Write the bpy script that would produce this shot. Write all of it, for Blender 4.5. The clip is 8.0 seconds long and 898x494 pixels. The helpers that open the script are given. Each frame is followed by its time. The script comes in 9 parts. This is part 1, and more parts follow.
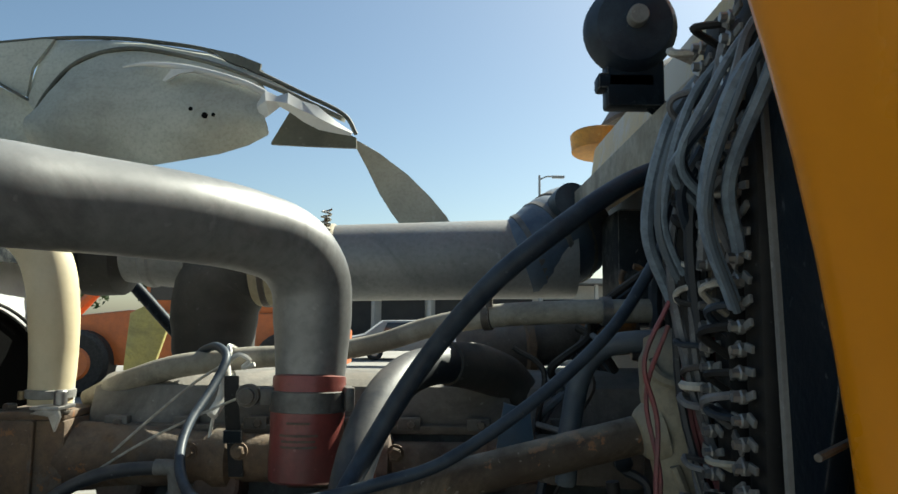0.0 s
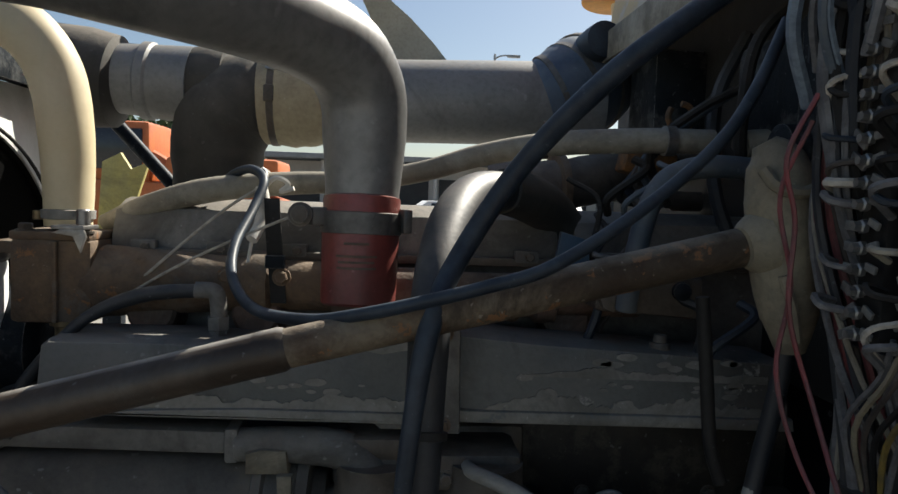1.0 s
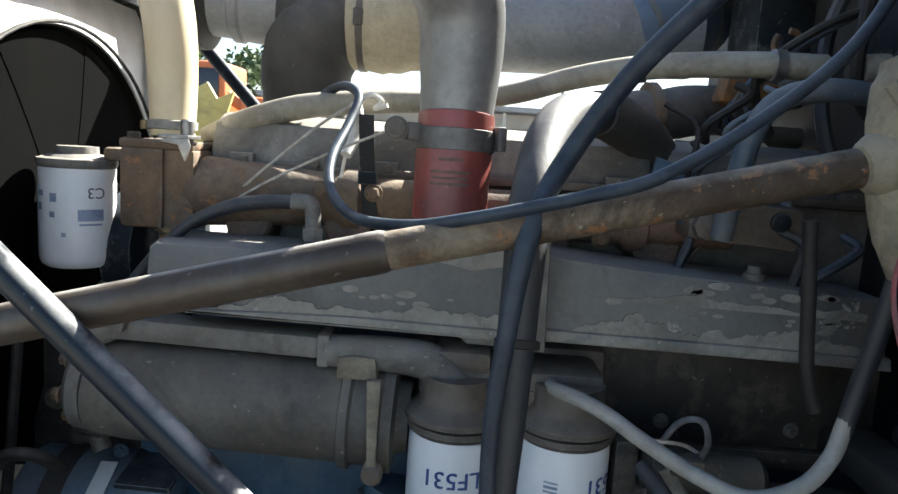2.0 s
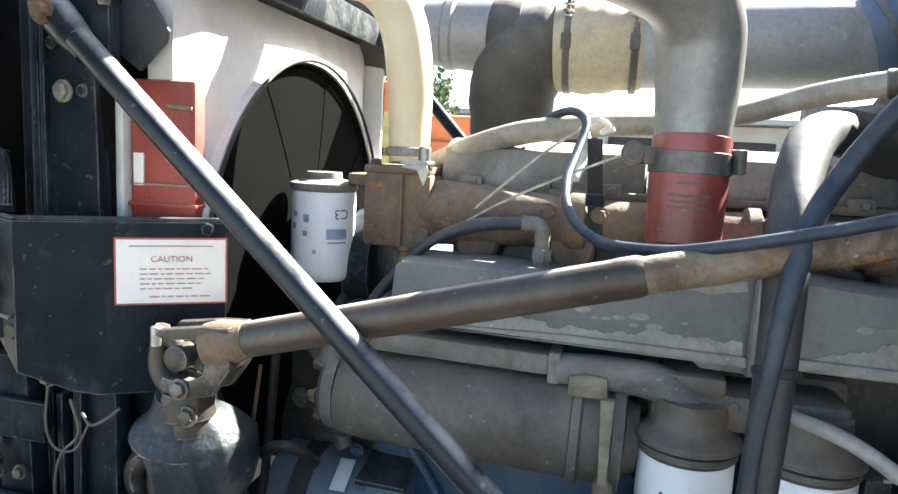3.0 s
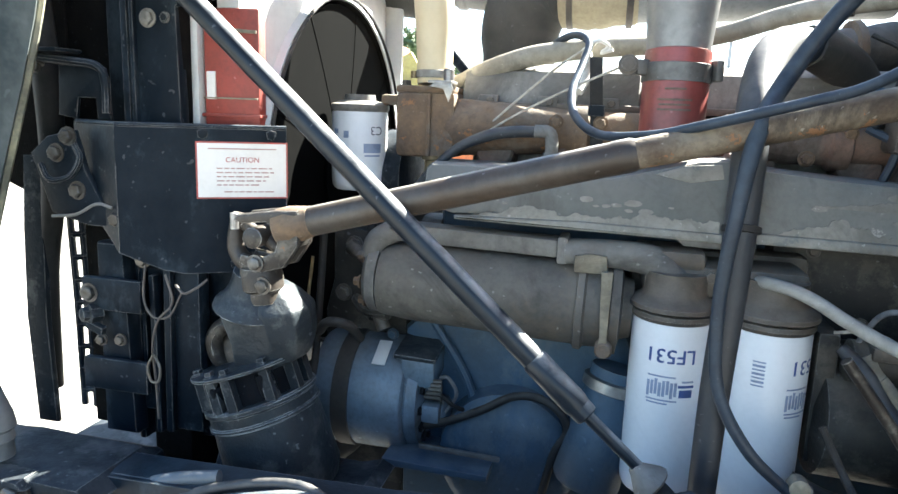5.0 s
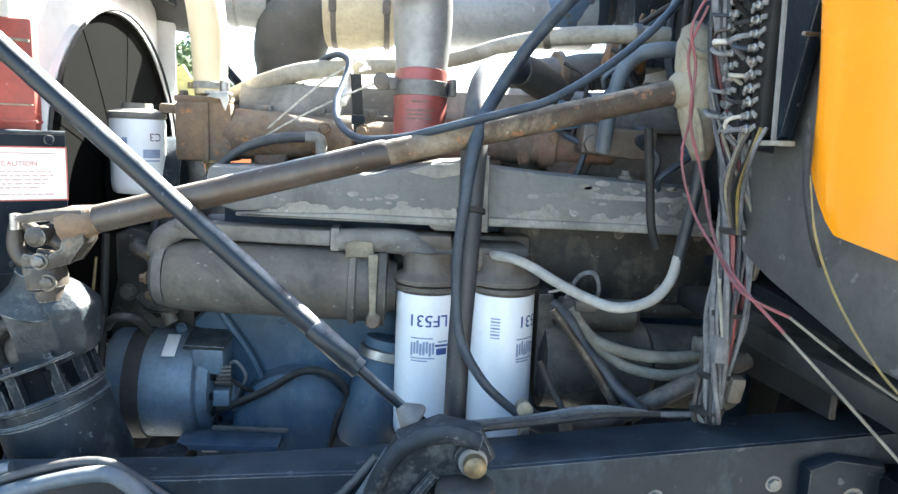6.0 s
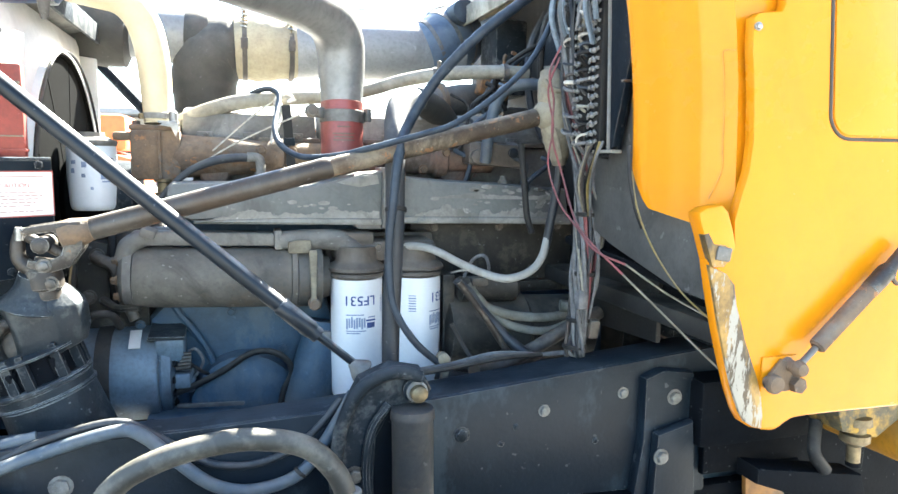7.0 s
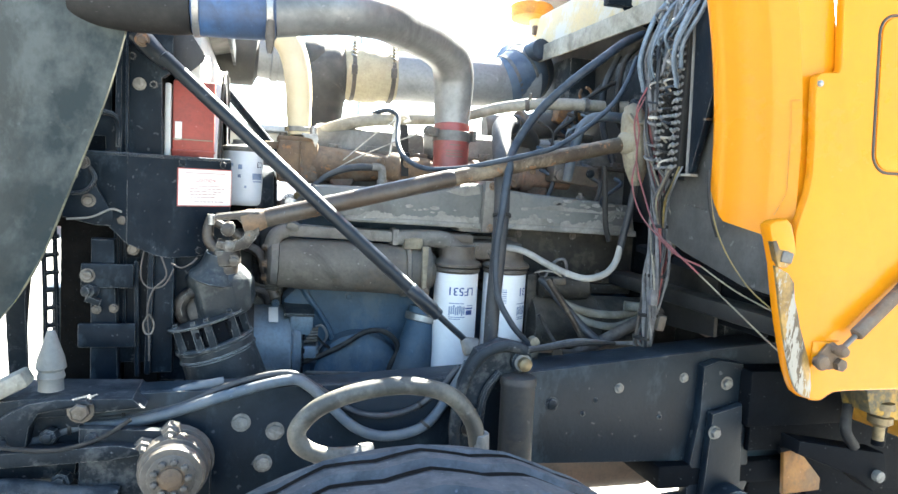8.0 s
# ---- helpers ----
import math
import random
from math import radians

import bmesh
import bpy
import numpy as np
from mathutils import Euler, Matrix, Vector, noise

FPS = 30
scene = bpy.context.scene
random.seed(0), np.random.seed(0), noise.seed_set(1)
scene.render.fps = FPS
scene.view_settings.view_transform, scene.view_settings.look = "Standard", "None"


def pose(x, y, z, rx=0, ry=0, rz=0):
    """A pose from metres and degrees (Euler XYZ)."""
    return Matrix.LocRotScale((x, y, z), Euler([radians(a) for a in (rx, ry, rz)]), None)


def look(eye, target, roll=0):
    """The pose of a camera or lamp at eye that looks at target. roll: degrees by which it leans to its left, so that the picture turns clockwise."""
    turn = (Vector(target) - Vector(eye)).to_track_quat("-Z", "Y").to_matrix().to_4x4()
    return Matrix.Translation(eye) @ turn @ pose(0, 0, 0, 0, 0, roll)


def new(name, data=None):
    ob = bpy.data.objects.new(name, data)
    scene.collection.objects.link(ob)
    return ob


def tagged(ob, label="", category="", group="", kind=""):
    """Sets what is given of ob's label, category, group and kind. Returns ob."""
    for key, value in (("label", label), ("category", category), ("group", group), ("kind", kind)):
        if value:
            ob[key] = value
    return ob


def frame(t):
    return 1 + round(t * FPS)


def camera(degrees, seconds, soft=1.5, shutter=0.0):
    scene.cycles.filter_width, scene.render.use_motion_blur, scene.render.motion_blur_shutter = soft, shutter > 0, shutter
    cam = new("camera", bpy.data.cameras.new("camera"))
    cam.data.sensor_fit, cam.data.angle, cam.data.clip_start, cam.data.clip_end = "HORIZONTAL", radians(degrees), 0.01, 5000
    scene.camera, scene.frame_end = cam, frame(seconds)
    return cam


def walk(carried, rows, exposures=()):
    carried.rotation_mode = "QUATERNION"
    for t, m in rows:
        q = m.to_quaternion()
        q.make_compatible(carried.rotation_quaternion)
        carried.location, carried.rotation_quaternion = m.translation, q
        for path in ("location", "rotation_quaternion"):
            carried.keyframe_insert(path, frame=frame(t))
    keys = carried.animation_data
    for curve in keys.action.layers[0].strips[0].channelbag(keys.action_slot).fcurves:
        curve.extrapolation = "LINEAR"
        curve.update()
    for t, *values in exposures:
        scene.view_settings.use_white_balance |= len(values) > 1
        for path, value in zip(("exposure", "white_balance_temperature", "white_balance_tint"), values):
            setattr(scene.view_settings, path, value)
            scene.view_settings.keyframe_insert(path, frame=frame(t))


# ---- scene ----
cam = camera(65.6, 8.0)
PATH = [
    (0, (0.004, 0.069, 1.605), (-0.003, 2.059, 1.806), 0.5),
    (0.5, (-0.125, 0.089, 1.554), (0.017, 2.084, 1.603), -0.1),
    (1, (-0.136, 0.129, 1.528), (0.013, 2.119, 1.393), 2.0),
    (1.2, (-0.131, 0.139, 1.513), (0.011, 2.125, 1.324), 2.3),
    (2.3, (-0.191, 0.112, 1.488), (-0.319, 2.086, 1.194), 3.6),
    (2.5, (-0.207, 0.104, 1.489), (-0.411, 2.073, 1.204), 3.1),
    (3, (-0.266, 0.082, 1.498), (-0.719, 2.01, 1.221), 2.9),
    (3.5, (-0.328, 0.06, 1.503), (-0.95, 1.941, 1.232), 2.7),
    (4, (-0.352, 0.031, 1.492), (-1.018, 1.895, 1.208), 2.8),
    (4.2, (-0.348, 0.018, 1.481), (-0.99, 1.88, 1.136), 2.4),
    (5.3, (-0.215, -0.153, 1.416), (-0.555, 1.78, 1.032), 2.6),
    (5.5, (-0.2, -0.183, 1.414), (-0.447, 1.763, 1.024), 3.0),
    (6, (-0.219, -0.276, 1.413), (-0.064, 1.694, 1.104), 2.3),
    (6.5, (-0.328, -0.428, 1.411), (0.152, 1.497, 1.157), 0.7),
    (7, (-0.397, -0.583, 1.404), (0.168, 1.319, 1.156), 0.7),
    (7.5, (-0.507, -0.745, 1.397), (0.106, 1.148, 1.188), 1.9),
    (8, (-0.682, -0.802, 1.381), (-0.136, 1.113, 1.191), 3.3),
]
walk(cam, [(t, look(eye, target, roll)) for t, eye, target, roll in PATH],
     exposures=[(0, 1.3, 6300, -2), (0.5, 0.95, 6600, 4), (1.2, 1.2, 6350, 8), (2.3, 3.0, 6150, 6), (3.0, 3.32, 6220, 6), (4.2, 3.5, 6330, 6), (5.3, 3.65, 6050, 4), (6.5, 4.3, 6120, 4), (7.5, 4.1, 6200, 4), (8.0, 4.08, 6200, 4)])

# ---- light ----
SUN_TO = Vector((0.485, 0.539, 0.688)).normalized()
world = bpy.data.worlds.new("sky")
scene.world = world
world.use_nodes = True
wn = world.node_tree.nodes
sky = wn.new("ShaderNodeTexSky")
sky.sky_type = "NISHITA"
sky.sun_disc = False
sky.sun_elevation = math.asin(SUN_TO.z)
sky.sun_rotation = math.atan2(SUN_TO.x, SUN_TO.y)
sky.air_density, sky.dust_density, sky.ozone_density = 1.0, 1.2, 1.0
world.node_tree.links.new(sky.outputs[0], wn["Background"].inputs[0])
wn["Background"].inputs[1].default_value = 0.05
lamp = bpy.data.lights.new("sun", "SUN")
lamp.energy, lamp.angle, lamp.color = 5.0, radians(0.53), (1.0, 0.93, 0.82)
sun = new("sun", lamp)
sun.matrix_world = look((0, 0, 30), Vector((0, 0, 30)) - SUN_TO)


# ---- materials ----
def surf(name, col, col2=None, rough=0.6, metal=0.0, scale=14.0, fine=120.0, bump=0.15, depth=0.003, mix=(0.35, 0.65),
         dust_glint=0.0, dust_glint_col=(0.30, 0.26, 0.21), chip=None, chip_at=0.62, chip_scale=9.0, streak=0.0, spec=0.5, vary=0.0, grit=0.4,
         stain=0.5, speck=0.3, up_range=(-0.15, 0.9), wear=0.0, wear_col=(0.30, 0.29, 0.27),
         patch=0.0, patch_col=(0.06, 0.075, 0.09), patch_scale=6.0, patch_at=0.52):
    """Paint, metal or rubber: two tones broken up at two scales, fine relief, dusty upward faces (on shaft and strut a
    painted sunlit edge), chips of a third colour.
    """
    m = bpy.data.materials.new(name)
    m.use_nodes = True
    nt = m.node_tree
    N, L = nt.nodes, nt.links
    bsdf = N["Principled BSDF"]
    geo = N.new("ShaderNodeNewGeometry")
    tc = N.new("ShaderNodeTexCoord")
    pos = tc.outputs["Object"]
    mapping = N.new("ShaderNodeMapping")
    mapping.inputs["Scale"].default_value = (1, 1, 1 - 0.75 * streak)
    L.new(pos, mapping.inputs["Vector"])

    def noise_tex(sc, detail, rough_=0.6, vec=None):
        n = N.new("ShaderNodeTexNoise")
        n.inputs["Scale"].default_value, n.inputs["Detail"].default_value, n.inputs["Roughness"].default_value = sc, detail, rough_
        L.new(vec or pos, n.inputs["Vector"])
        return n.outputs["Fac"]

    def ramp(src, lo, hi):
        r = N.new("ShaderNodeMapRange")
        r.inputs["From Min"].default_value, r.inputs["From Max"].default_value = lo, hi
        L.new(src, r.inputs["Value"])
        return r.outputs["Result"]

    def blend(fac, a, b):
        x = N.new("ShaderNodeMix")
        x.data_type = "RGBA"
        for sock, v in ((x.inputs[0], fac), (x.inputs[6], a), (x.inputs[7], b)):
            if hasattr(v, "links"):
                L.new(v, sock)
            else:
                sock.default_value = v if isinstance(v, float) else (*v, 1)
        return x.outputs[2]

    def times(a, b):
        x = N.new("ShaderNodeMath")
        x.operation = "MULTIPLY"
        for sock, v in zip(x.inputs, (a, b)):
            if hasattr(v, "links"):
                L.new(v, sock)
            else:
                sock.default_value = v
        return x.outputs[0]

    coarse = noise_tex(scale, 6, 0.65, mapping.outputs["Vector"])
    small = noise_tex(fine, 4)
    col2 = col2 or tuple(c * 0.6 for c in col)
    out = blend(ramp(coarse, *mix), col, col2)
    out = blend(times(ramp(small, 0.45, 0.75), grit), out, tuple(c * 0.55 for c in col2))
    if vary:
        info = N.new("ShaderNodeObjectInfo")
        out = blend(times(info.outputs["Random"], vary), out, col2)
    if grit < 0.1 or scale < 2:
        stain, speck = stain * 0.25, 0.0
    if stain:
        blot = N.new("ShaderNodeTexNoise")
        blot.inputs["Scale"].default_value, blot.inputs["Detail"].default_value = scale * 0.45, 9
        blot.inputs["Roughness"].default_value, blot.inputs["Distortion"].default_value = 0.7, 0.8
        L.new(pos, blot.inputs["Vector"])
        out = blend(times(ramp(blot.outputs["Fac"], 0.50, 0.60), stain), out, tuple(c * 0.42 for c in col2))
    if patch:
        pn = noise_tex(patch_scale, 10, 0.72, mapping.outputs["Vector"])
        out = blend(times(ramp(pn, patch_at, patch_at + 0.08), patch), out, patch_col)
    if chip:
        cn = noise_tex(chip_scale, 8, 0.7, mapping.outputs["Vector"])
        mask = ramp(cn, chip_at, chip_at + 0.02)
        out = blend(mask, out, chip)
    if dust_glint:
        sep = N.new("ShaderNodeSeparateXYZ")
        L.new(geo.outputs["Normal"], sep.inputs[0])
        up = ramp(sep.outputs["Z"], *up_range)
        lay = times(times(up, ramp(noise_tex(scale * 1.7, 5), 0.3, 0.62)), dust_glint)
        out = blend(lay, out, dust_glint_col)
    if speck:
        dots = noise_tex(scale * 9, 2, 0.5)
        out = blend(times(ramp(dots, 0.70, 0.735), speck * 0.7), out, tuple(min(0.6, 0.16 + 1.3 * c) for c in col))
    if wear:
        bev = N.new("ShaderNodeBevel")
        bev.samples = 3
        bev.inputs["Radius"].default_value = 0.0025
        dot = N.new("ShaderNodeVectorMath")
        dot.operation = "DOT_PRODUCT"
        L.new(bev.outputs["Normal"], dot.inputs[0])
        L.new(geo.outputs["Normal"], dot.inputs[1])
        edge = times(ramp(dot.outputs["Value"], 0.985, 0.93), ramp(noise_tex(scale * 3, 5), 0.38, 0.58))
        out = blend(times(edge, wear), out, wear_col)
    L.new(out, bsdf.inputs["Base Color"])
    r = N.new("ShaderNodeMapRange")
    r.inputs["To Min"].default_value, r.inputs["To Max"].default_value = max(0.05, rough - 0.15), min(1, rough + 0.15)
    L.new(coarse, r.inputs["Value"])
    L.new(r.outputs["Result"], bsdf.inputs["Roughness"])
    bsdf.inputs["Metallic"].default_value = metal
    bsdf.inputs["Specular IOR Level"].default_value = spec
    b = N.new("ShaderNodeBump")
    b.inputs["Strength"].default_value, b.inputs["Distance"].default_value = bump, depth
    add = N.new("ShaderNodeMath")
    add.operation = "ADD"
    L.new(small, add.inputs[0])
    L.new(coarse, add.inputs[1])
    L.new(add.outputs[0], b.inputs["Height"])
    L.new(b.outputs["Normal"], bsdf.inputs["Normal"])
    return m


M_BLACK = surf("black_paint", (0.003, 0.0065, 0.012), (0.01, 0.015, 0.021), 0.45, scale=9, speck=0.4, dust_glint=0.25, dust_glint_col=(0.17, 0.20, 0.23), bump=0.2, spec=0.08, wear=0.6, streak=0.5, patch=0.35, patch_col=(0.05, 0.068, 0.085), patch_scale=9)
M_RAIL = surf("rail_paint", (0.004, 0.0085, 0.015), (0.009, 0.015, 0.022), 0.42, scale=5, dust_glint=0.2, dust_glint_col=(0.17, 0.20, 0.23), bump=0.2, streak=0.6, spec=0.2, stain=0.5, speck=0.5, wear=0.7, patch=0.5, patch_col=(0.03, 0.05, 0.066), patch_scale=7)
M_CHASSIS = surf("chassis_grime", (0.007, 0.011, 0.016), (0.018, 0.022, 0.026), 0.6, scale=12, dust_glint=0.22, dust_glint_col=(0.19, 0.20, 0.21), bump=0.45, spec=0.1, speck=0.7, wear=0.8, patch=0.65, patch_col=(0.09, 0.092, 0.09), patch_scale=11)
M_RUBBER = surf("black_rubber", (0.012, 0.012, 0.013), (0.028, 0.027, 0.026), 0.62, scale=16, dust_glint=0.25, bump=0.1, spec=0.22)
M_HOSE = surf("dark_hose", (0.012, 0.017, 0.026), (0.03, 0.034, 0.04), 0.55, scale=13, dust_glint=0.3, bump=0.12, speck=0.5, stain=0.4)
M_CABLE = surf("blue_black_cable", (0.010, 0.016, 0.028), (0.04, 0.052, 0.068), 0.45, scale=18, dust_glint=0.3, dust_glint_col=(0.17, 0.20, 0.23), bump=0.08, spec=0.25)
M_BLUEGREY = surf("blue_grey_hose", (0.055, 0.082, 0.115), (0.115, 0.13, 0.14), 0.5, scale=14, dust_glint=0.3, bump=0.12, stain=0.5, speck=0.4)
M_BEIGE_HOSE = surf("beige_hose", (0.34, 0.32, 0.265), (0.20, 0.18, 0.14), 0.7, scale=16, dust_glint=0.3, bump=0.12)
M_GREY_HOSE = surf("grey_hose", (0.29, 0.28, 0.255), (0.37, 0.36, 0.33), 0.7, scale=20, dust_glint=0.2)
M_CREAM = surf("cream_plastic", (0.66, 0.575, 0.39), (0.58, 0.485, 0.3), 0.55, scale=8, dust_glint=0.35, dust_glint_col=(0.33, 0.28, 0.2), bump=0.04, chip=(0.20, 0.15, 0.09), chip_at=0.74, chip_scale=14, grit=0.08, patch=0.45, patch_col=(0.3, 0.25, 0.14), patch_scale=5, patch_at=0.6)
M_CREAM_RUBBER = surf("cream_rubber", (0.46, 0.40, 0.26), (0.33, 0.28, 0.19), 0.75, scale=11, dust_glint=0.4, bump=0.2)
M_PIPE = surf("grey_steel_pipe", (0.25, 0.25, 0.247), (0.135, 0.138, 0.14), 0.42, 0.25, scale=5, dust_glint=0.5, dust_glint_col=(0.40, 0.39, 0.37), bump=0.04, fine=60, stain=0.6, speck=0.2, up_range=(0.3, 0.95))
M_AIRPIPE = surf("grey_intake_pipe", (0.28, 0.285, 0.285), (0.195, 0.20, 0.205), 0.5, 0.1, scale=5, dust_glint=0.35, bump=0.12, stain=0.5)
M_DARKPIPE = surf("black_moulded_rubber", (0.028, 0.029, 0.027), (0.06, 0.058, 0.052), 0.75, scale=9, dust_glint=0.5, bump=0.25, chip=(0.14, 0.13, 0.11), chip_at=0.70)
M_RED = surf("red_silicone", (0.25, 0.05, 0.042), (0.165, 0.042, 0.036), 0.36, scale=10, dust_glint=0.35, dust_glint_col=(0.36, 0.24, 0.2), bump=0.12, stain=0.4, speck=0.4)
M_REDPAINT = surf("red_paint", (0.33, 0.045, 0.028), (0.2, 0.036, 0.026), 0.55, scale=9, dust_glint=0.3, chip=(0.30, 0.17, 0.12), chip_at=0.67, stain=0.5, speck=0.6)
M_RUST = surf("rusty_iron", (0.178, 0.113, 0.062), (0.095, 0.068, 0.05), 0.85, scale=18, dust_glint=0.35, bump=0.5, chip=(0.25, 0.12, 0.05), chip_at=0.6, chip_scale=20, stain=0.6, speck=0.4, wear=0.3, wear_col=(0.33, 0.24, 0.16), patch=0.45, patch_col=(0.15, 0.135, 0.115), patch_scale=14)
M_RUSTRED = surf("red_brown_iron", (0.165, 0.095, 0.066), (0.105, 0.08, 0.062), 0.85, scale=13, dust_glint=0.4, bump=0.45, chip=(0.28, 0.22, 0.15), chip_at=0.66, chip_scale=16, stain=0.75, speck=0.4, patch=0.45, patch_col=(0.15, 0.135, 0.115), patch_scale=12)
# The pale top band paints the sun's line along the shaft.
M_SHAFT = surf("worn_shaft", (0.075, 0.066, 0.056), (0.062, 0.042, 0.028), 0.45, 0.2, scale=9, dust_glint=0.8, dust_glint_col=(0.58, 0.56, 0.52), bump=0.25, stain=0.6, speck=0.5, chip=(0.19, 0.09, 0.04), chip_at=0.64, chip_scale=15, up_range=(0.84, 0.97))
M_SHAFTRUST = surf("tan_rusted_shaft", (0.18, 0.145, 0.1), (0.08, 0.052, 0.032), 0.75, 0.1, scale=13, dust_glint=0.6, dust_glint_col=(0.40, 0.36, 0.29), bump=0.45, stain=0.75, speck=0.6, chip=(0.20, 0.10, 0.045), chip_at=0.575, chip_scale=22, up_range=(0.5, 0.95), mix=(0.42, 0.58))
M_IRON = surf("dusty_grey_iron", (0.20, 0.195, 0.18), (0.105, 0.10, 0.093), 0.7, scale=11, dust_glint=0.5, bump=0.3, stain=0.6, speck=0.5, wear=0.4)
M_CAST = surf("cast_cooler", (0.125, 0.116, 0.1), (0.066, 0.062, 0.056), 0.7, scale=8, dust_glint=0.4, bump=0.3, chip=(0.34, 0.32, 0.28), chip_at=0.70, chip_scale=30, stain=0.75, speck=0.8, wear=0.4, patch=0.4, patch_col=(0.13, 0.095, 0.06), patch_scale=7, patch_at=0.55)
M_MANIFOLD = surf("dull_grey_paint", (0.105, 0.117, 0.118), (0.165, 0.168, 0.16), 0.65, scale=8, dust_glint=0.45, bump=0.3, chip=(0.33, 0.325, 0.30), chip_at=0.635, chip_scale=8, stain=0.75, speck=0.6, wear=0.6, wear_col=(0.4, 0.38, 0.34))
M_BARE = surf("bare_grey_alloy", (0.29, 0.285, 0.265), (0.2, 0.195, 0.175), 0.65, 0.1, scale=16, dust_glint=0.3, bump=0.35, chip=(0.14, 0.15, 0.15), chip_at=0.61, chip_scale=16, stain=0.5, speck=0.6)
M_BLOCK = surf("blue_block_paint", (0.018, 0.06, 0.112), (0.034, 0.066, 0.1), 0.6, scale=8, dust_glint=0.45, dust_glint_col=(0.2, 0.23, 0.26), bump=0.3, wear=0.4, patch=0.45, patch_col=(0.095, 0.115, 0.125), patch_scale=9, streak=0.5)
M_DARKBLOCK = surf("oily_block", (0.014, 0.015, 0.016), (0.042, 0.038, 0.032), 0.6, scale=9, dust_glint=0.35, bump=0.5, spec=0.3, speck=0.7, wear=0.6, patch=0.7, patch_col=(0.085, 0.075, 0.06), patch_scale=12)
M_ALT = surf("blue_grey_alloy", (0.17, 0.23, 0.29), (0.11, 0.14, 0.17), 0.55, 0.2, scale=10, dust_glint=0.3, bump=0.12, stain=0.6, speck=0.5)
M_GEAR = surf("blue_black_gear_paint", (0.009, 0.014, 0.019), (0.026, 0.032, 0.037), 0.45, scale=12, dust_glint=0.2, dust_glint_col=(0.12, 0.13, 0.14), bump=0.45, spec=0.3, speck=0.9, stain=0.5, wear=1.0, wear_col=(0.42, 0.43, 0.42), up_range=(0.1, 0.8), patch=0.7, patch_col=(0.075, 0.078, 0.076), patch_scale=13)
M_FORK = surf("greasy_worn_steel", (0.060, 0.050, 0.041), (0.028, 0.022, 0.019), 0.5, 0.3, scale=16, dust_glint=0.18, bump=0.3, stain=0.5, speck=0.4, chip=(0.15, 0.08, 0.04), chip_at=0.62, chip_scale=20, wear=0.8, wear_col=(0.5, 0.48, 0.44), patch=0.5, patch_col=(0.17, 0.155, 0.125), patch_scale=20)
M_BRAKE = surf("stained_brake_hose", (0.135, 0.12, 0.095), (0.05, 0.044, 0.035), 0.55, scale=7, dust_glint=0.2, dust_glint_col=(0.26, 0.25, 0.21), bump=0.15, stain=0.6, speck=0.3, mix=(0.45, 0.55))
M_LABELTEXT = surf("faded_brown_print", (0.36, 0.20, 0.18), (0.45, 0.30, 0.27), 0.6, scale=50)
# Near-black puts the deep shade under the cab and in gaps into the colour.
M_DEEPSHADE = surf("shade_black_steel", (0.004, 0.005, 0.007), (0.009, 0.010, 0.012), 0.75, scale=9, bump=0.25, spec=0.06, speck=0.4, wear=0.12, wear_col=(0.16, 0.16, 0.16))
# Black strut; the pale upper band is a painted sun highlight.
M_STRUT = surf("black_strut_lit_edge", (0.006, 0.009, 0.014), (0.013, 0.018, 0.025), 0.35, scale=12, dust_glint=0.7, dust_glint_col=(0.48, 0.48, 0.47), bump=0.06, spec=0.3, stain=0.2, speck=0.5, up_range=(0.42, 0.72))
M_STRAP = surf("brown_strap", (0.06, 0.05, 0.042), (0.04, 0.035, 0.03), 0.7, scale=20)
M_WHITE = surf("white_filter_paint", (0.74, 0.75, 0.76), (0.60, 0.61, 0.62), 0.38, scale=5, dust_glint=0.2, bump=0.03, mix=(0.5, 0.85), grit=0.08)
M_LABEL = surf("white_label", (0.72, 0.69, 0.65), (0.55, 0.52, 0.48), 0.55, scale=9, bump=0.03, mix=(0.5, 0.9), grit=0.08)
M_LABELRED = surf("red_print", (0.42, 0.07, 0.055), (0.33, 0.09, 0.07), 0.55, scale=30)
M_INK = surf("navy_ink", (0.03, 0.07, 0.24), (0.05, 0.09, 0.26), 0.5, scale=60)
M_INKPALE = surf("pale_blue_ink", (0.22, 0.28, 0.42), (0.30, 0.35, 0.46), 0.5, scale=60)
M_INKBLACK = surf("black_ink", (0.04, 0.045, 0.07), (0.07, 0.07, 0.09), 0.5, scale=60)
M_HEAD = surf("oily_brown_iron", (0.115, 0.095, 0.075), (0.06, 0.05, 0.041), 0.6, scale=18, dust_glint=0.4, bump=0.35, stain=0.6, wear=0.5)
M_BOLT = surf("dull_bolt", (0.17, 0.165, 0.155), (0.085, 0.07, 0.055), 0.5, 0.5, scale=40, dust_glint=0.3, bump=0.2, vary=0.7, stain=0.6)
M_BRASS = surf("tarnished_brass", (0.26, 0.20, 0.11), (0.16, 0.12, 0.07), 0.5, 0.6, scale=40)
M_BAND = surf("dull_band_steel", (0.17, 0.165, 0.155), (0.10, 0.095, 0.088), 0.5, 0.4, scale=22, dust_glint=0.3)
M_STEEL = surf("bright_steel", (0.42, 0.42, 0.41), (0.28, 0.27, 0.26), 0.4, 0.8, scale=22, dust_glint=0.15)
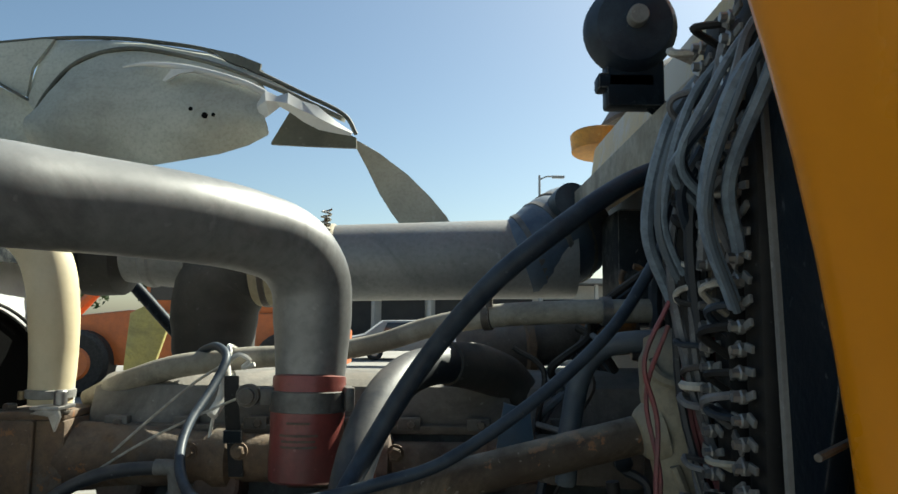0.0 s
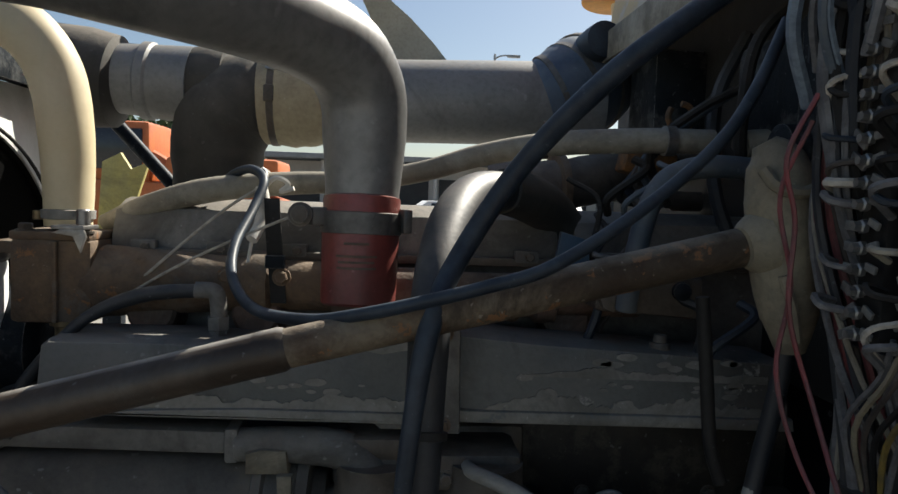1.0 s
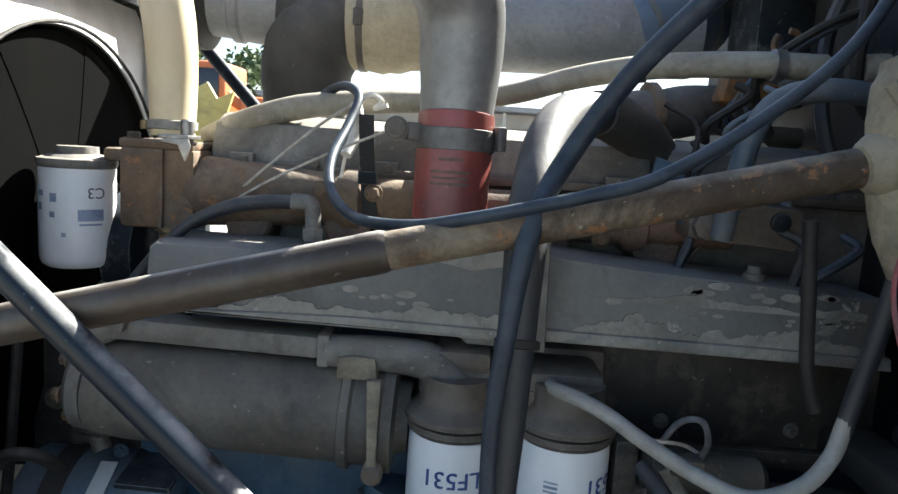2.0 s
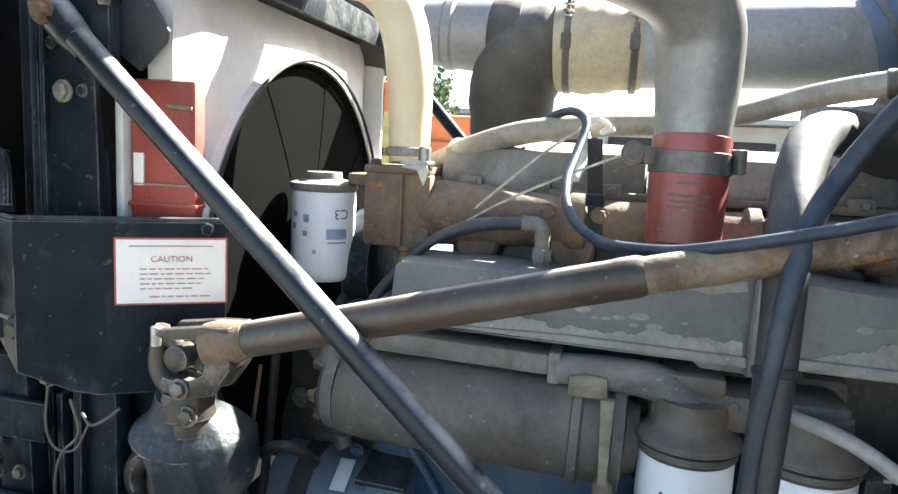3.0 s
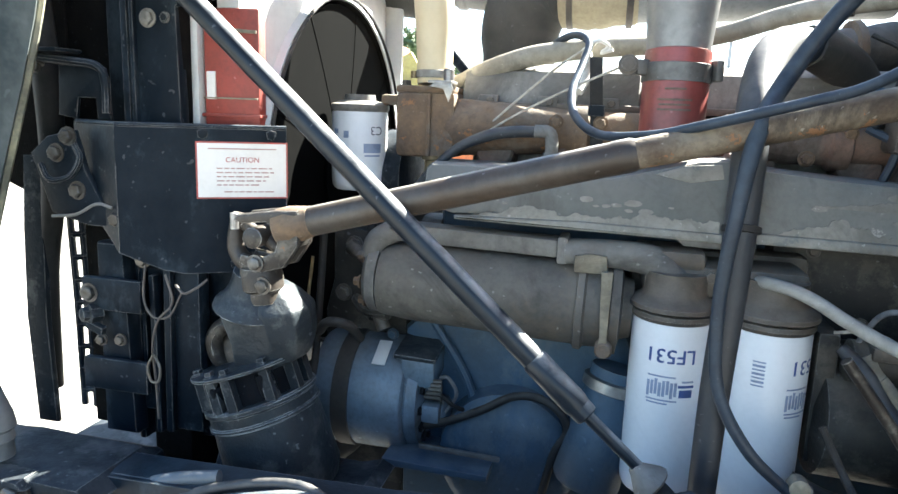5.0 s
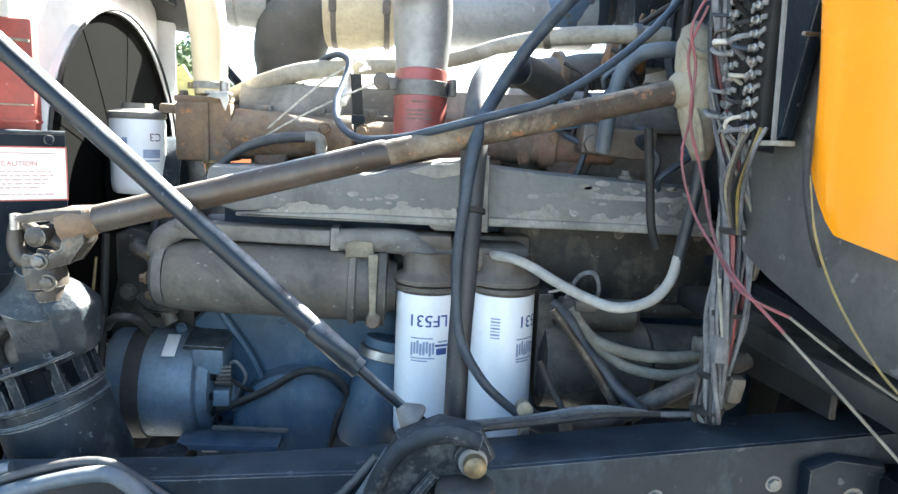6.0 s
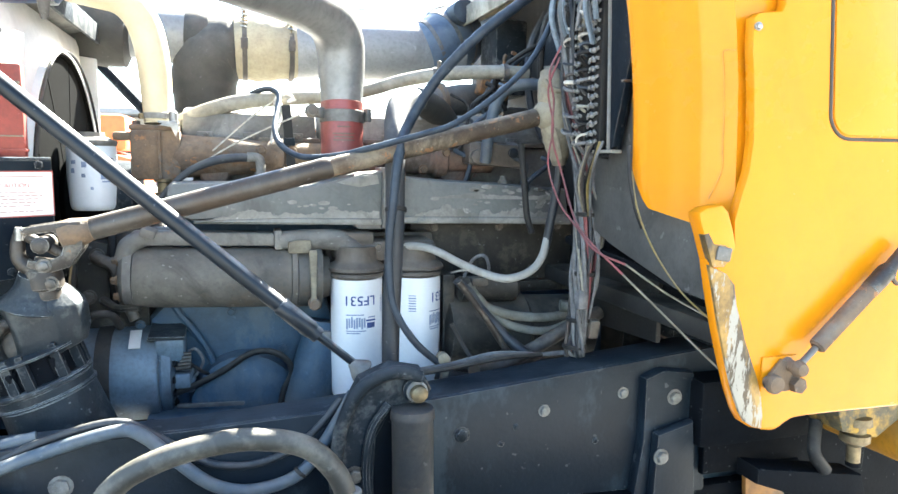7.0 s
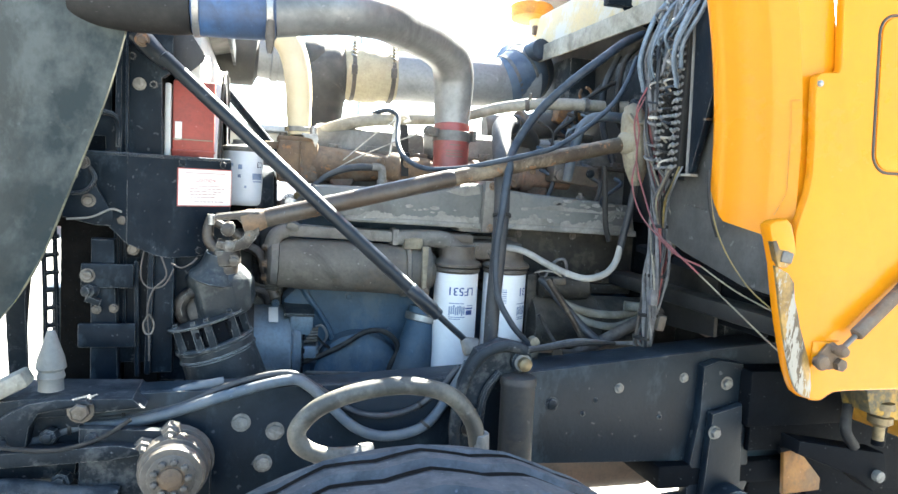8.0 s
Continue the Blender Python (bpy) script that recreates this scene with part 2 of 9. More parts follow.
M_YELLOW = surf("yellow_cab_paint", (0.655, 0.233, 0.004), (0.615, 0.212, 0.004), 0.25, scale=2.5, fine=40, bump=0.02, mix=(0.4, 0.75), grit=0.08, spec=0.3)
M_YELLOWOLD = surf("dull_yellow_paint", (0.66, 0.30, 0.02), (0.46, 0.22, 0.03), 0.5, scale=8, dust_glint=0.3, bump=0.08)
M_COWLTOP = surf("dusty_faded_yellow", (0.46, 0.30, 0.07), (0.40, 0.33, 0.18), 0.5, scale=3, dust_glint=0.35, bump=0.05, stain=0.2, speck=0.2, patch=0.8, patch_col=(0.40, 0.37, 0.31), patch_scale=3.0, patch_at=0.46)
M_WORN = surf("worn_bare_edge", (0.34, 0.2, 0.05), (0.09, 0.065, 0.04), 0.5, 0.2, scale=15, bump=0.4, mix=(0.46, 0.54), streak=1.0, chip=(0.30, 0.275, 0.23), chip_at=0.535, chip_scale=34, stain=0.5, speck=0.3)
# One fibreglass in two tones: shade in the near colour, light in the far.
M_HOODIN = surf("grey_green_hood_shaded", (0.026, 0.035, 0.038), (0.088, 0.099, 0.096), 0.6, scale=5, fine=14, mix=(0.43, 0.57), dust_glint=0.25, dust_glint_col=(0.24, 0.24, 0.21), bump=0.4, depth=0.012, stain=0.7, speck=0.2, grit=0.3, patch=0.3, patch_col=(0.17, 0.18, 0.17), patch_scale=3.0, patch_at=0.53, streak=0.3, spec=0.12)
M_HOODFAR = surf("grey_green_hood_lit", (0.50, 0.51, 0.44), (0.33, 0.33, 0.28), 0.65, scale=3, dust_glint=0.1, bump=0.2, chip=(0.16, 0.15, 0.12), chip_at=0.69, chip_scale=5, stain=0.35)
# Darkened copy of the far hood colour, for shade along its edges.
M_HOODSHADE = surf("shaded_hood_flange", (0.11, 0.115, 0.09), (0.06, 0.06, 0.05), 0.7, scale=6, dust_glint=0.2)
M_SHROUD = surf("white_shroud_paint", (0.60, 0.60, 0.58), (0.42, 0.42, 0.41), 0.55, scale=6, dust_glint=0.2, bump=0.08, mix=(0.45, 0.75), grit=0.08)
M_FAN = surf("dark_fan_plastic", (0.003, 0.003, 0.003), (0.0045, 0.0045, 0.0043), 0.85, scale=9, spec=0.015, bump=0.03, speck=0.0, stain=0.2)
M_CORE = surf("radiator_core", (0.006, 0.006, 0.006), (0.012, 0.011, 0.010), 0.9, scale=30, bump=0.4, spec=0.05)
M_TAN = surf("tan_rubber_boot", (0.29, 0.255, 0.18), (0.17, 0.145, 0.105), 0.75, scale=14, dust_glint=0.3, bump=0.3, stain=0.6, speck=0.3)
M_TYRE = surf("dusty_tyre", (0.03, 0.036, 0.043), (0.05, 0.056, 0.063), 0.8, scale=14, dust_glint=0.15, dust_glint_col=(0.33, 0.33, 0.32), bump=0.5, stain=0.7, speck=0.6, patch=0.35, patch_col=(0.1, 0.11, 0.12), patch_scale=26, patch_at=0.51, spec=0.25)
M_FIREWALL = surf("firewall_paint", (0.016, 0.017, 0.019), (0.036, 0.036, 0.035), 0.7, scale=7, dust_glint=0.25, bump=0.2, spec=0.22)
M_PANELGREY = surf("grey_floor_pan", (0.088, 0.088, 0.084), (0.05, 0.05, 0.048), 0.7, scale=6, dust_glint=0.35, bump=0.2, stain=0.7, speck=0.4)
M_WIRERED = surf("faded_red_wire", (0.24, 0.045, 0.05), (0.16, 0.06, 0.06), 0.55, scale=40, dust_glint=0.25)
M_WIREGREY = surf("grey_wire", (0.19, 0.19, 0.195), (0.09, 0.09, 0.095), 0.55, scale=40, dust_glint=0.3)
M_WIREBROWN = surf("brown_wire", (0.085, 0.07, 0.06), (0.05, 0.042, 0.038), 0.6, scale=40, dust_glint=0.3)
M_WIREYELLOW = surf("yellow_wire", (0.25, 0.18, 0.04), (0.17, 0.13, 0.06), 0.6, scale=40, dust_glint=0.3)
M_WHITEWIRE = surf("pale_string", (0.55, 0.51, 0.44), (0.38, 0.34, 0.28), 0.7, scale=60, dust_glint=0.2)
M_DIRTYORANGE = surf("grimy_orange_paint", (0.26, 0.105, 0.02), (0.09, 0.055, 0.03), 0.7, scale=24, dust_glint=0.4, stain=0.8, mix=(0.42, 0.58))
M_DUSTBOLT = surf("dusty_pale_bolt", (0.27, 0.255, 0.225), (0.14, 0.125, 0.105), 0.75, scale=45, dust_glint=0.3, bump=0.3, stain=0.5)
M_SHOCK = surf("brown_grey_damper_paint", (0.050, 0.047, 0.043), (0.026, 0.030, 0.036), 0.6, scale=7, dust_glint=0.3, dust_glint_col=(0.20, 0.17, 0.14), bump=0.12, stain=0.4, speck=0.3, patch=0.4, patch_col=(0.085, 0.065, 0.05), patch_scale=8, spec=0.3)
M_CORD = surf("white_cord", (0.74, 0.72, 0.67), (0.62, 0.59, 0.53), 0.7, scale=40, grit=0.15, stain=0.2)
M_PALEBLUE = surf("dusty_pale_blue_wire", (0.20, 0.25, 0.30), (0.11, 0.14, 0.18), 0.6, scale=30, dust_glint=0.4, dust_glint_col=(0.34, 0.35, 0.35))
M_GROUND = surf("pale_dusty_concrete", (0.29, 0.275, 0.25), (0.22, 0.205, 0.18), 0.9, scale=0.35, fine=9, bump=0.3, depth=0.01, chip=(0.22, 0.19, 0.15), chip_at=0.66, chip_scale=1.6)
M_BUILD = surf("pale_building", (0.50, 0.49, 0.46), (0.42, 0.40, 0.37), 0.8, scale=0.6, fine=6, grit=0.08)
M_DARKBAY = surf("dark_bay", (0.03, 0.03, 0.032), (0.05, 0.05, 0.05), 0.7, scale=1.0, fine=8)
M_ROOF = surf("grey_roof_sheet", (0.26, 0.27, 0.28), (0.2, 0.2, 0.2), 0.6, scale=0.7, fine=7)
M_ORANGE = surf("orange_machine_paint", (0.62, 0.15, 0.025), (0.45, 0.12, 0.03), 0.5, scale=1.2, fine=10, dust_glint=0.25)
M_CAR = surf("white_car_paint", (0.72, 0.72, 0.71), (0.62, 0.62, 0.62), 0.3, scale=1.0, fine=10, bump=0.02, grit=0.08)
M_GLASS = surf("dark_glass", (0.02, 0.022, 0.025), (0.03, 0.03, 0.035), 0.08, scale=2.0, bump=0.0)
M_LEAF = surf("leaves", (0.075, 0.115, 0.03), (0.035, 0.065, 0.02), 0.7, scale=1.5, fine=10, bump=0.1)
M_BARK = surf("bark", (0.12, 0.09, 0.065), (0.07, 0.055, 0.04), 0.9, scale=8, bump=0.5)
M_POST = surf("grey_post", (0.35, 0.36, 0.37), (0.28, 0.28, 0.28), 0.5, 0.4, scale=2)


# ---- shape helpers ----
def spline(pts, steps=6):
    """A smooth line through the points."""
    p = [Vector(q) for q in pts]
    if len(p) < 3:
        return p
    p = [2 * p[0] - p[1]] + p + [2 * p[-1] - p[-2]]
    out = []
    for i in range(1, len(p) - 2):
        a, b, c, d = p[i - 1:i + 3]
        for k in range(steps):
            t = k / steps
            out.append(0.5 * (2 * b + (c - a) * t + (2 * a - 5 * b + 4 * c - d) * t * t + (3 * b - a - 3 * c + d) * t ** 3))
    return out + [p[-2]]


def tube(bm, pts, r, n=12, steps=6, smooth=True, lump=0.0):
    """A round bar along the points; r may be one radius or one for each point."""
    line = spline(pts, steps) if smooth else [Vector(q) for q in pts]
    if isinstance(r, (int, float)):
        radii = [r] * len(line)
    else:
        radii = list(np.interp(np.linspace(0, len(r) - 1, len(line)), range(len(r)), r))
    t0 = (line[1] - line[0]).normalized()
    side = t0.orthogonal().normalized()
    rings = []
    for i, q in enumerate(line):
        t = (line[min(i + 1, len(line) - 1)] - line[max(i - 1, 0)]).normalized()
        side = (side - t * side.dot(t)).normalized()
        up = t.cross(side)
        ring = []
        for k in range(n):
            a = 2 * math.pi * k / n
            rr = radii[i] * (1 + lump * noise.noise(q * 40 + Vector((math.cos(a), math.sin(a), 0))))
            ring.append(bm.verts.new(q + (side * math.cos(a) + up * math.sin(a)) * rr))
        rings.append(ring)
    for a, b in zip(rings, rings[1:]):
        for k in range(n):
            bm.faces.new((a[k], a[(k + 1) % n], b[(k + 1) % n], b[k]))
    bm.faces.new(rings[0][::-1])
    bm.faces.new(rings[-1])
    return bm


def lathe(bm, a, b, profile, n=28):
    """A turned body from a towards b: profile rows of (metres along from a, radius)."""
    a, b = Vector(a), Vector(b)
    t = (b - a).normalized()
    side = t.orthogonal().normalized()
    up = t.cross(side)
    rings = []
    for s, r in profile:
        q = a + t * s
        rings.append([bm.verts.new(q + (side * math.cos(2 * math.pi * k / n) + up * math.sin(2 * math.pi * k / n)) * max(r, 1e-4)) for k in range(n)])
    for p, q in zip(rings, rings[1:]):
        for k in range(n):
            bm.faces.new((p[k], p[(k + 1) % n], q[(k + 1) % n], q[k]))
    bm.faces.new(rings[0][::-1])
    bm.faces.new(rings[-1])
    return bm


def rod(bm, a, b, r, n=16, edge=0.12):
    """A round bar with softened ends."""
    length = (Vector(b) - Vector(a)).length
    e = min(r * edge, length * 0.3)
    return lathe(bm, a, b, [(0, r - e), (e, r), (length - e, r), (length, r - e)], n)


def box(bm, centre, size, turn=(0, 0, 0), bevel=0.004, taper=1.0):
    """A block with softened edges; taper narrows its top."""
    made = bmesh.ops.create_cube(bm, size=1.0)["verts"]
    m = pose(*centre, *turn)
    for v in made:
        k = taper if v.co.z > 0 else 1.0
        v.co = m @ Vector((v.co.x * size[0] * k, v.co.y * size[1] * k, v.co.z * size[2]))
    if bevel:
        edges = {e for v in made for e in v.link_edges}
        bmesh.ops.bevel(bm, geom=list(edges), offset=min(bevel, min(size) * 0.3), segments=2, affect="EDGES", profile=0.5)
    return bm


def prism(bm, outline, lo, hi, axis="y", bevel=0.0):
    """A plate or casting: an outline of (u, v) carried from lo to hi along the axis (x: u, v are y, z; y: x, z; z: x, y)."""
    def at(u, v, w):
        return {"x": (w, u, v), "y": (u, w, v), "z": (u, v, w)}[axis]
    a = [bm.verts.new(at(u, v, lo)) for u, v in outline]
    b = [bm.verts.new(at(u, v, hi)) for u, v in outline]
    n = len(outline)
    faces = [bm.faces.new(a), bm.faces.new(b[::-1])]
    for k in range(n):
        faces.append(bm.faces.new((a[k], b[k], b[(k + 1) % n], a[(k + 1) % n])))
    bmesh.ops.recalc_face_normals(bm, faces=faces)
    if bevel:
        edges = {e for f in faces[:2] for e in f.edges}
        bmesh.ops.bevel(bm, geom=list(edges), offset=bevel, segments=2, affect="EDGES", profile=0.5)
    return bm


def skin(bm, rows, thick, flip=False):
    """A curved sheet with thickness: rows of equally many points."""
    g = [[Vector(p) for p in row] for row in rows]
    nr, nc = len(g), len(g[0])
    nor = [[None] * nc for _ in range(nr)]
    for i in range(nr):
        for j in range(nc):
            du = g[i][min(j + 1, nc - 1)] - g[i][max(j - 1, 0)]
            dv = g[min(i + 1, nr - 1)][j] - g[max(i - 1, 0)][j]
            k = du.cross(dv)
            nor[i][j] = (k.normalized() if k.length > 1e-9 else Vector((0, 1, 0))) * (-1 if flip else 1)
    a = [[bm.verts.new(g[i][j]) for j in range(nc)] for i in range(nr)]
    b = [[bm.verts.new(g[i][j] + nor[i][j] * thick) for j in range(nc)] for i in range(nr)]
    for i in range(nr - 1):
        for j in range(nc - 1):
            bm.faces.new((a[i][j], a[i][j + 1], a[i + 1][j + 1], a[i + 1][j]))
            bm.faces.new((b[i][j], b[i + 1][j], b[i + 1][j + 1], b[i][j + 1]))
    for i in range(nr - 1):
        bm.faces.new((a[i][0], a[i + 1][0], b[i + 1][0], b[i][0]))
        bm.faces.new((a[i][-1], b[i][-1], b[i + 1][-1], a[i + 1][-1]))
    for j in range(nc - 1):
        bm.faces.new((a[0][j], b[0][j], b[0][j + 1], a[0][j + 1]))
        bm.faces.new((a[-1][j], a[-1][j + 1], b[-1][j + 1], b[-1][j]))
    bmesh.ops.recalc_face_normals(bm, faces=bm.faces[:])
    return bm


def hexhead(bm, at, out, r=0.009, h=0.007):
    """A washer, a six-sided head and its softened crown."""
    at, out = Vector(at), Vector(out).normalized()
    lathe(bm, at - out * 0.002, at + out, [(0, r * 1.35), (0.003, r * 1.35)], 14)
    return lathe(bm, at + out * 0.001, at + out * 2, [(0, r), (h * 0.8, r), (h, r * 0.8)], 6)


def mesh_of(name, bm, material, at=(0, 0, 0)):
    bmesh.ops.recalc_face_normals(bm, faces=bm.faces[:])
    bmesh.ops.translate(bm, verts=bm.verts[:], vec=-Vector(at))
    me = bpy.data.meshes.new(name)
    bm.to_mesh(me)
    bm.free()
    for p in me.polygons:
        p.use_smooth = True
    me.set_sharp_from_angle(angle=radians(38))
    me.materials.append(material)
    return me


def thing(name, at, label, category, group="", kind=""):
    """A thing made of parts: an Empty at its base."""
    ob = new(name)
    ob.empty_display_size = 0.05
    ob.location = at
    return tagged(ob, label, category, group, kind)




def part(name, bm, material, parent, label=""):
    """One mesh under a thing or under a part. Shapes are given in world places."""
    base = Vector((0, 0, 0))
    p = parent
    while p:
        base += p.location
        p = p.parent
    ob = new(name, mesh_of(name, bm, material, base))
    ob.parent = parent
    if label:
        tagged(ob, label)
    return ob


def single(name, bm, material, at, label, category, group="", kind=""):
    """A thing of one mesh."""
    ob = new(name, mesh_of(name, bm, material, at))
    ob.location = at
    return tagged(ob, label, category, group, kind)


def B():
    return bmesh.new()


def bolts(parent, places, out, r=0.009, h=0.007, material=None, name="bolt"):
    for p in places:
        part(name, hexhead(B(), p, out, r, h), material or M_BOLT, parent)


def letters(text, size, spread=1.0):
    """Flat letters of the built-in font as (verts, faces), centred."""
    cu = bpy.data.curves.new("letters", "FONT")
    cu.body, cu.size, cu.align_x, cu.align_y, cu.extrude, cu.space_character = text, size, "CENTER", "CENTER", 0.0, spread
    ob = new("letters", cu)
    me = ob.evaluated_get(bpy.context.evaluated_depsgraph_get()).to_mesh()
    verts = [v.co.copy() for v in me.vertices]
    faces = [tuple(p.vertices) for p in me.polygons]
    bpy.data.objects.remove(ob)
    bpy.data.curves.remove(cu)
    return verts, faces


def round_print(bm, verts, faces, centre, radius, angle, z, turn=1):
    """Print laid on an upright can: turn -1 sets it upside down. angle: degrees from the side that faces -y, to +x."""
    made = []
    for v in verts:
        a = radians(angle) + turn * v.x / radius
        made.append(bm.verts.new((centre[0] + (radius + 0.0004) * math.sin(a), centre[1] - (radius + 0.0004) * math.cos(a), z + turn * v.y)))
    for f in faces:
        try:
            bm.faces.new([made[i] for i in f])
        except ValueError:
            pass
    return bm


def bar_print(w, h, n=8):
    """A plain bar of print as (verts, faces), cut so that it can be bent."""
    verts = [Vector((w * (k / n - 0.5), s * h / 2, 0)) for k in range(n + 1) for s in (-1, 1)]
    return verts, [(2 * k, 2 * k + 2, 2 * k + 3, 2 * k + 1) for k in range(n)]


# ---- ground and distance ----
bm = B()
bmesh.ops.create_grid(bm, x_segments=60, y_segments=60, size=400)
for v in bm.verts:
    d = v.co.xy.length
    v.co.z = 0.05 * noise.noise(v.co * 0.05) * min(1, max(0, d - 12) / 40)
tagged(new("ground", mesh_of("ground", bm, M_GROUND)), "pale dusty concrete yard with dark stains", "ground", kind="structure")


def far_building():
    b = thing("workshop_building", (4.0, 46.0, 0), "low pale workshop with dark open bays and a grey roof", "building")
    bm = B()
    box(bm, (4, 52, 1.9), (44, 10, 3.8), bevel=0.05)
    part("wall", bm, M_BUILD, b)
    part("roof", box(B(), (4, 51, 4.0), (46, 13, 0.35), bevel=0.05), M_ROOF, b, "grey sheet metal roof with an overhang")
    for k in range(11):
        x = -14 + k * 3.6
        # Solid dark slab in place of the shaded inside of each bay.
        part("bay_door", box(B(), (x, 46.94, 1.5), (2.9, 0.2, 2.7), bevel=0.03), M_DARKBAY, b, "open bay, its inner shade a dark slab")
        part("post", box(B(), (x + 1.8, 45.2, 1.9), (0.22, 0.22, 3.8), bevel=0.02), M_BUILD, b, "pale canopy post")


far_building()


def parked_car(x, y, turn, material, label, length=4.6, high=1.5):
    c = thing("parked_car", (0, 0, 0), label, "car", "cars parked before the workshop")
    h = high
    prof = [(-length / 2, 0.35), (-length / 2, 0.85), (-length / 2 + 0.5, 0.95), (-length * 0.24, h * 0.98), (length * 0.17, h), (length * 0.30, 1.0),
            (length / 2 - 0.1, 0.82), (length / 2, 0.6), (length / 2, 0.35)]
    part("body", prism(B(), prof, -0.85, 0.85, "y", 0.06), material, c)
    glass = [(-length * 0.25, 1.0), (-length * 0.21, h * 0.93), (length * 0.14, h * 0.94), (length * 0.24, 1.0)]
    part("window", prism(B(), glass, -0.875, 0.875, "y", 0.01), M_GLASS, c, "dark side glass")
    for sx in (-0.31, 0.31):
        for sy in (-0.74, 0.74):
            w = part("wheel", rod(B(), (sx * length, sy - 0.11, 0.32), (sx * length, sy + 0.11, 0.32), 0.32, 20), M_RUBBER, c)
            part("rim", rod(B(), (sx * length, sy - 0.12, 0.32), (sx * length, sy + 0.12, 0.32), 0.18, 14), M_STEEL, w)
    c.matrix_basis = pose(x, y, 0, 0, 0, turn)
    return c


for k, (x, y, turn) in enumerate(((-1.5, 27, 8), (1.9, 25, 5), (5.6, 26, 90), (9.5, 24, 15), (-6.5, 29, 12), (13.5, 27, 4))):
    parked_car(x, y, turn, M_CAR if k % 3 else M_ROOF, "white parked car with dark windows" if k % 3 else "grey parked car with dark windows")


def orange_machine():
    o = thing("orange_loader", (-5.5, 15.0, 0), "orange yard loader with a dark cab and raised boom", "machine")
    part("chassis", prism(B(), [(-8.2, 0.6), (-8.2, 1.5), (-6.4, 1.7), (-3.4, 1.65), (-2.2, 1.3), (-2.2, 0.6)], 14.0, 15.8, "y", 0.06), M_ORANGE, o)
    part("engine_cover", box(B(), (-3.6, 14.9, 1.85), (2.2, 1.5, 0.7), bevel=0.1), M_ORANGE, o)
    cab = part("cab", box(B(), (-5.6, 14.9, 2.2), (1.2, 1.4, 1.3), bevel=0.08), M_ORANGE, o)
    part("window", box(B(), (-5.6, 14.17, 2.3), (0.95, 0.05, 0.8), bevel=0.02), M_GLASS, cab)
    part("boom", tube(B(), [(-7.9, 14.7, 1.6), (-6.9, 14.7, 2.5), (-5.4, 14.5, 2.35), (-3.9, 14.4, 1.5)], 0.13, 8), M_ORANGE, o)
    for x in (-7.3, -3.2):
        w = part("wheel", rod(B(), (x, 13.7, 0.65), (x, 14.2, 0.65), 0.65, 28), M_RUBBER, o)
        part("rim", rod(B(), (x, 13.66, 0.65), (x, 14.1, 0.65), 0.33, 18), M_ORANGE, w)


orange_machine()


def tree(x, y, h, seed):
    rng = random.Random(seed)
    t = thing("tree", (x, y, 0), "broad green tree with an uneven crown", "tree", "trees beyond the yard")
    bm = tube(B(), [(x, y, -0.1), (x + 0.1, y, h * 0.3), (x - 0.1, y + 0.1, h * 0.62)], [0.28, 0.2, 0.1], 8)
    for k in range(6):
        a = rng.uniform(0, 6.28)
        z0 = h * rng.uniform(0.3, 0.5)
        tube(bm, [(x, y, z0), (x + math.cos(a) * h * 0.16, y + math.sin(a) * h * 0.16, z0 + h * 0.16), (x + math.cos(a) * h * 0.3, y + math.sin(a) * h * 0.3, z0 + h * 0.25)], [0.1, 0.06, 0.02], 6, 3)
    part("trunk", bm, M_BARK, t)
    bm = B()
    blobs = [(Vector((x + rng.gauss(0, h * 0.16), y + rng.gauss(0, h * 0.16), h * rng.uniform(0.42, 0.92))), h * rng.uniform(0.09, 0.17)) for _ in range(16)]
    for c, r in blobs:
        for _ in range(95):
            d = Vector((rng.gauss(0, 1), rng.gauss(0, 1), rng.gauss(0, 0.8))).normalized() * r * rng.uniform(0.55, 1.15)
            p = c + d
            s = rng.uniform(0.1, 0.24)
            u = Vector((rng.gauss(0, 1), rng.gauss(0, 1), rng.gauss(0, 1))).normalized()
            w = u.orthogonal().normalized()
            bm.faces.new([bm.verts.new(p + u * s), bm.verts.new(p + w * s * 0.5 + u.cross(w) * s * 0.2), bm.verts.new(p - u * s), bm.verts.new(p - w * s * 0.5)])
    part("crown", bm, M_LEAF, t)


for k, (x, y, h) in enumerate(((-21, 33, 6.0), (-17, 30, 5.2), (-13.5, 32, 5.8), (-10, 33, 5.4), (-27, 22, 5.5), (-32, 15, 6.0), (-34, 27, 6.5), (-38, 6, 5.0))):
    tree(x, y, h, k)

sl = thing("street_lamp", (5.6, 44.0, 0), "tall grey street lamp with one short arm", "street lamp")
part("pole", tube(B(), [(5.6, 44, 0), (5.6, 44, 5), (5.6, 44, 10.7)], [0.13, 0.1, 0.07], 8), M_POST, sl)
part("arm", tube(B(), [(5.6, 44, 10.4), (6.0, 44, 10.6), (6.6, 44, 10.65)], 0.05, 6), M_POST, sl)
part("lantern", box(B(), (6.8, 44, 10.6), (0.8, 0.3, 0.16), bevel=0.04), M_POST, sl)


# ---- chassis ----
RAIL_TOP = [(-1.45, 0.93), (-1.1, 0.94), (-0.5, 0.952), (-0.07, 0.969), (0.25, 1.0), (0.55, 1.03), (1.1, 1.055), (2.6, 1.07)]
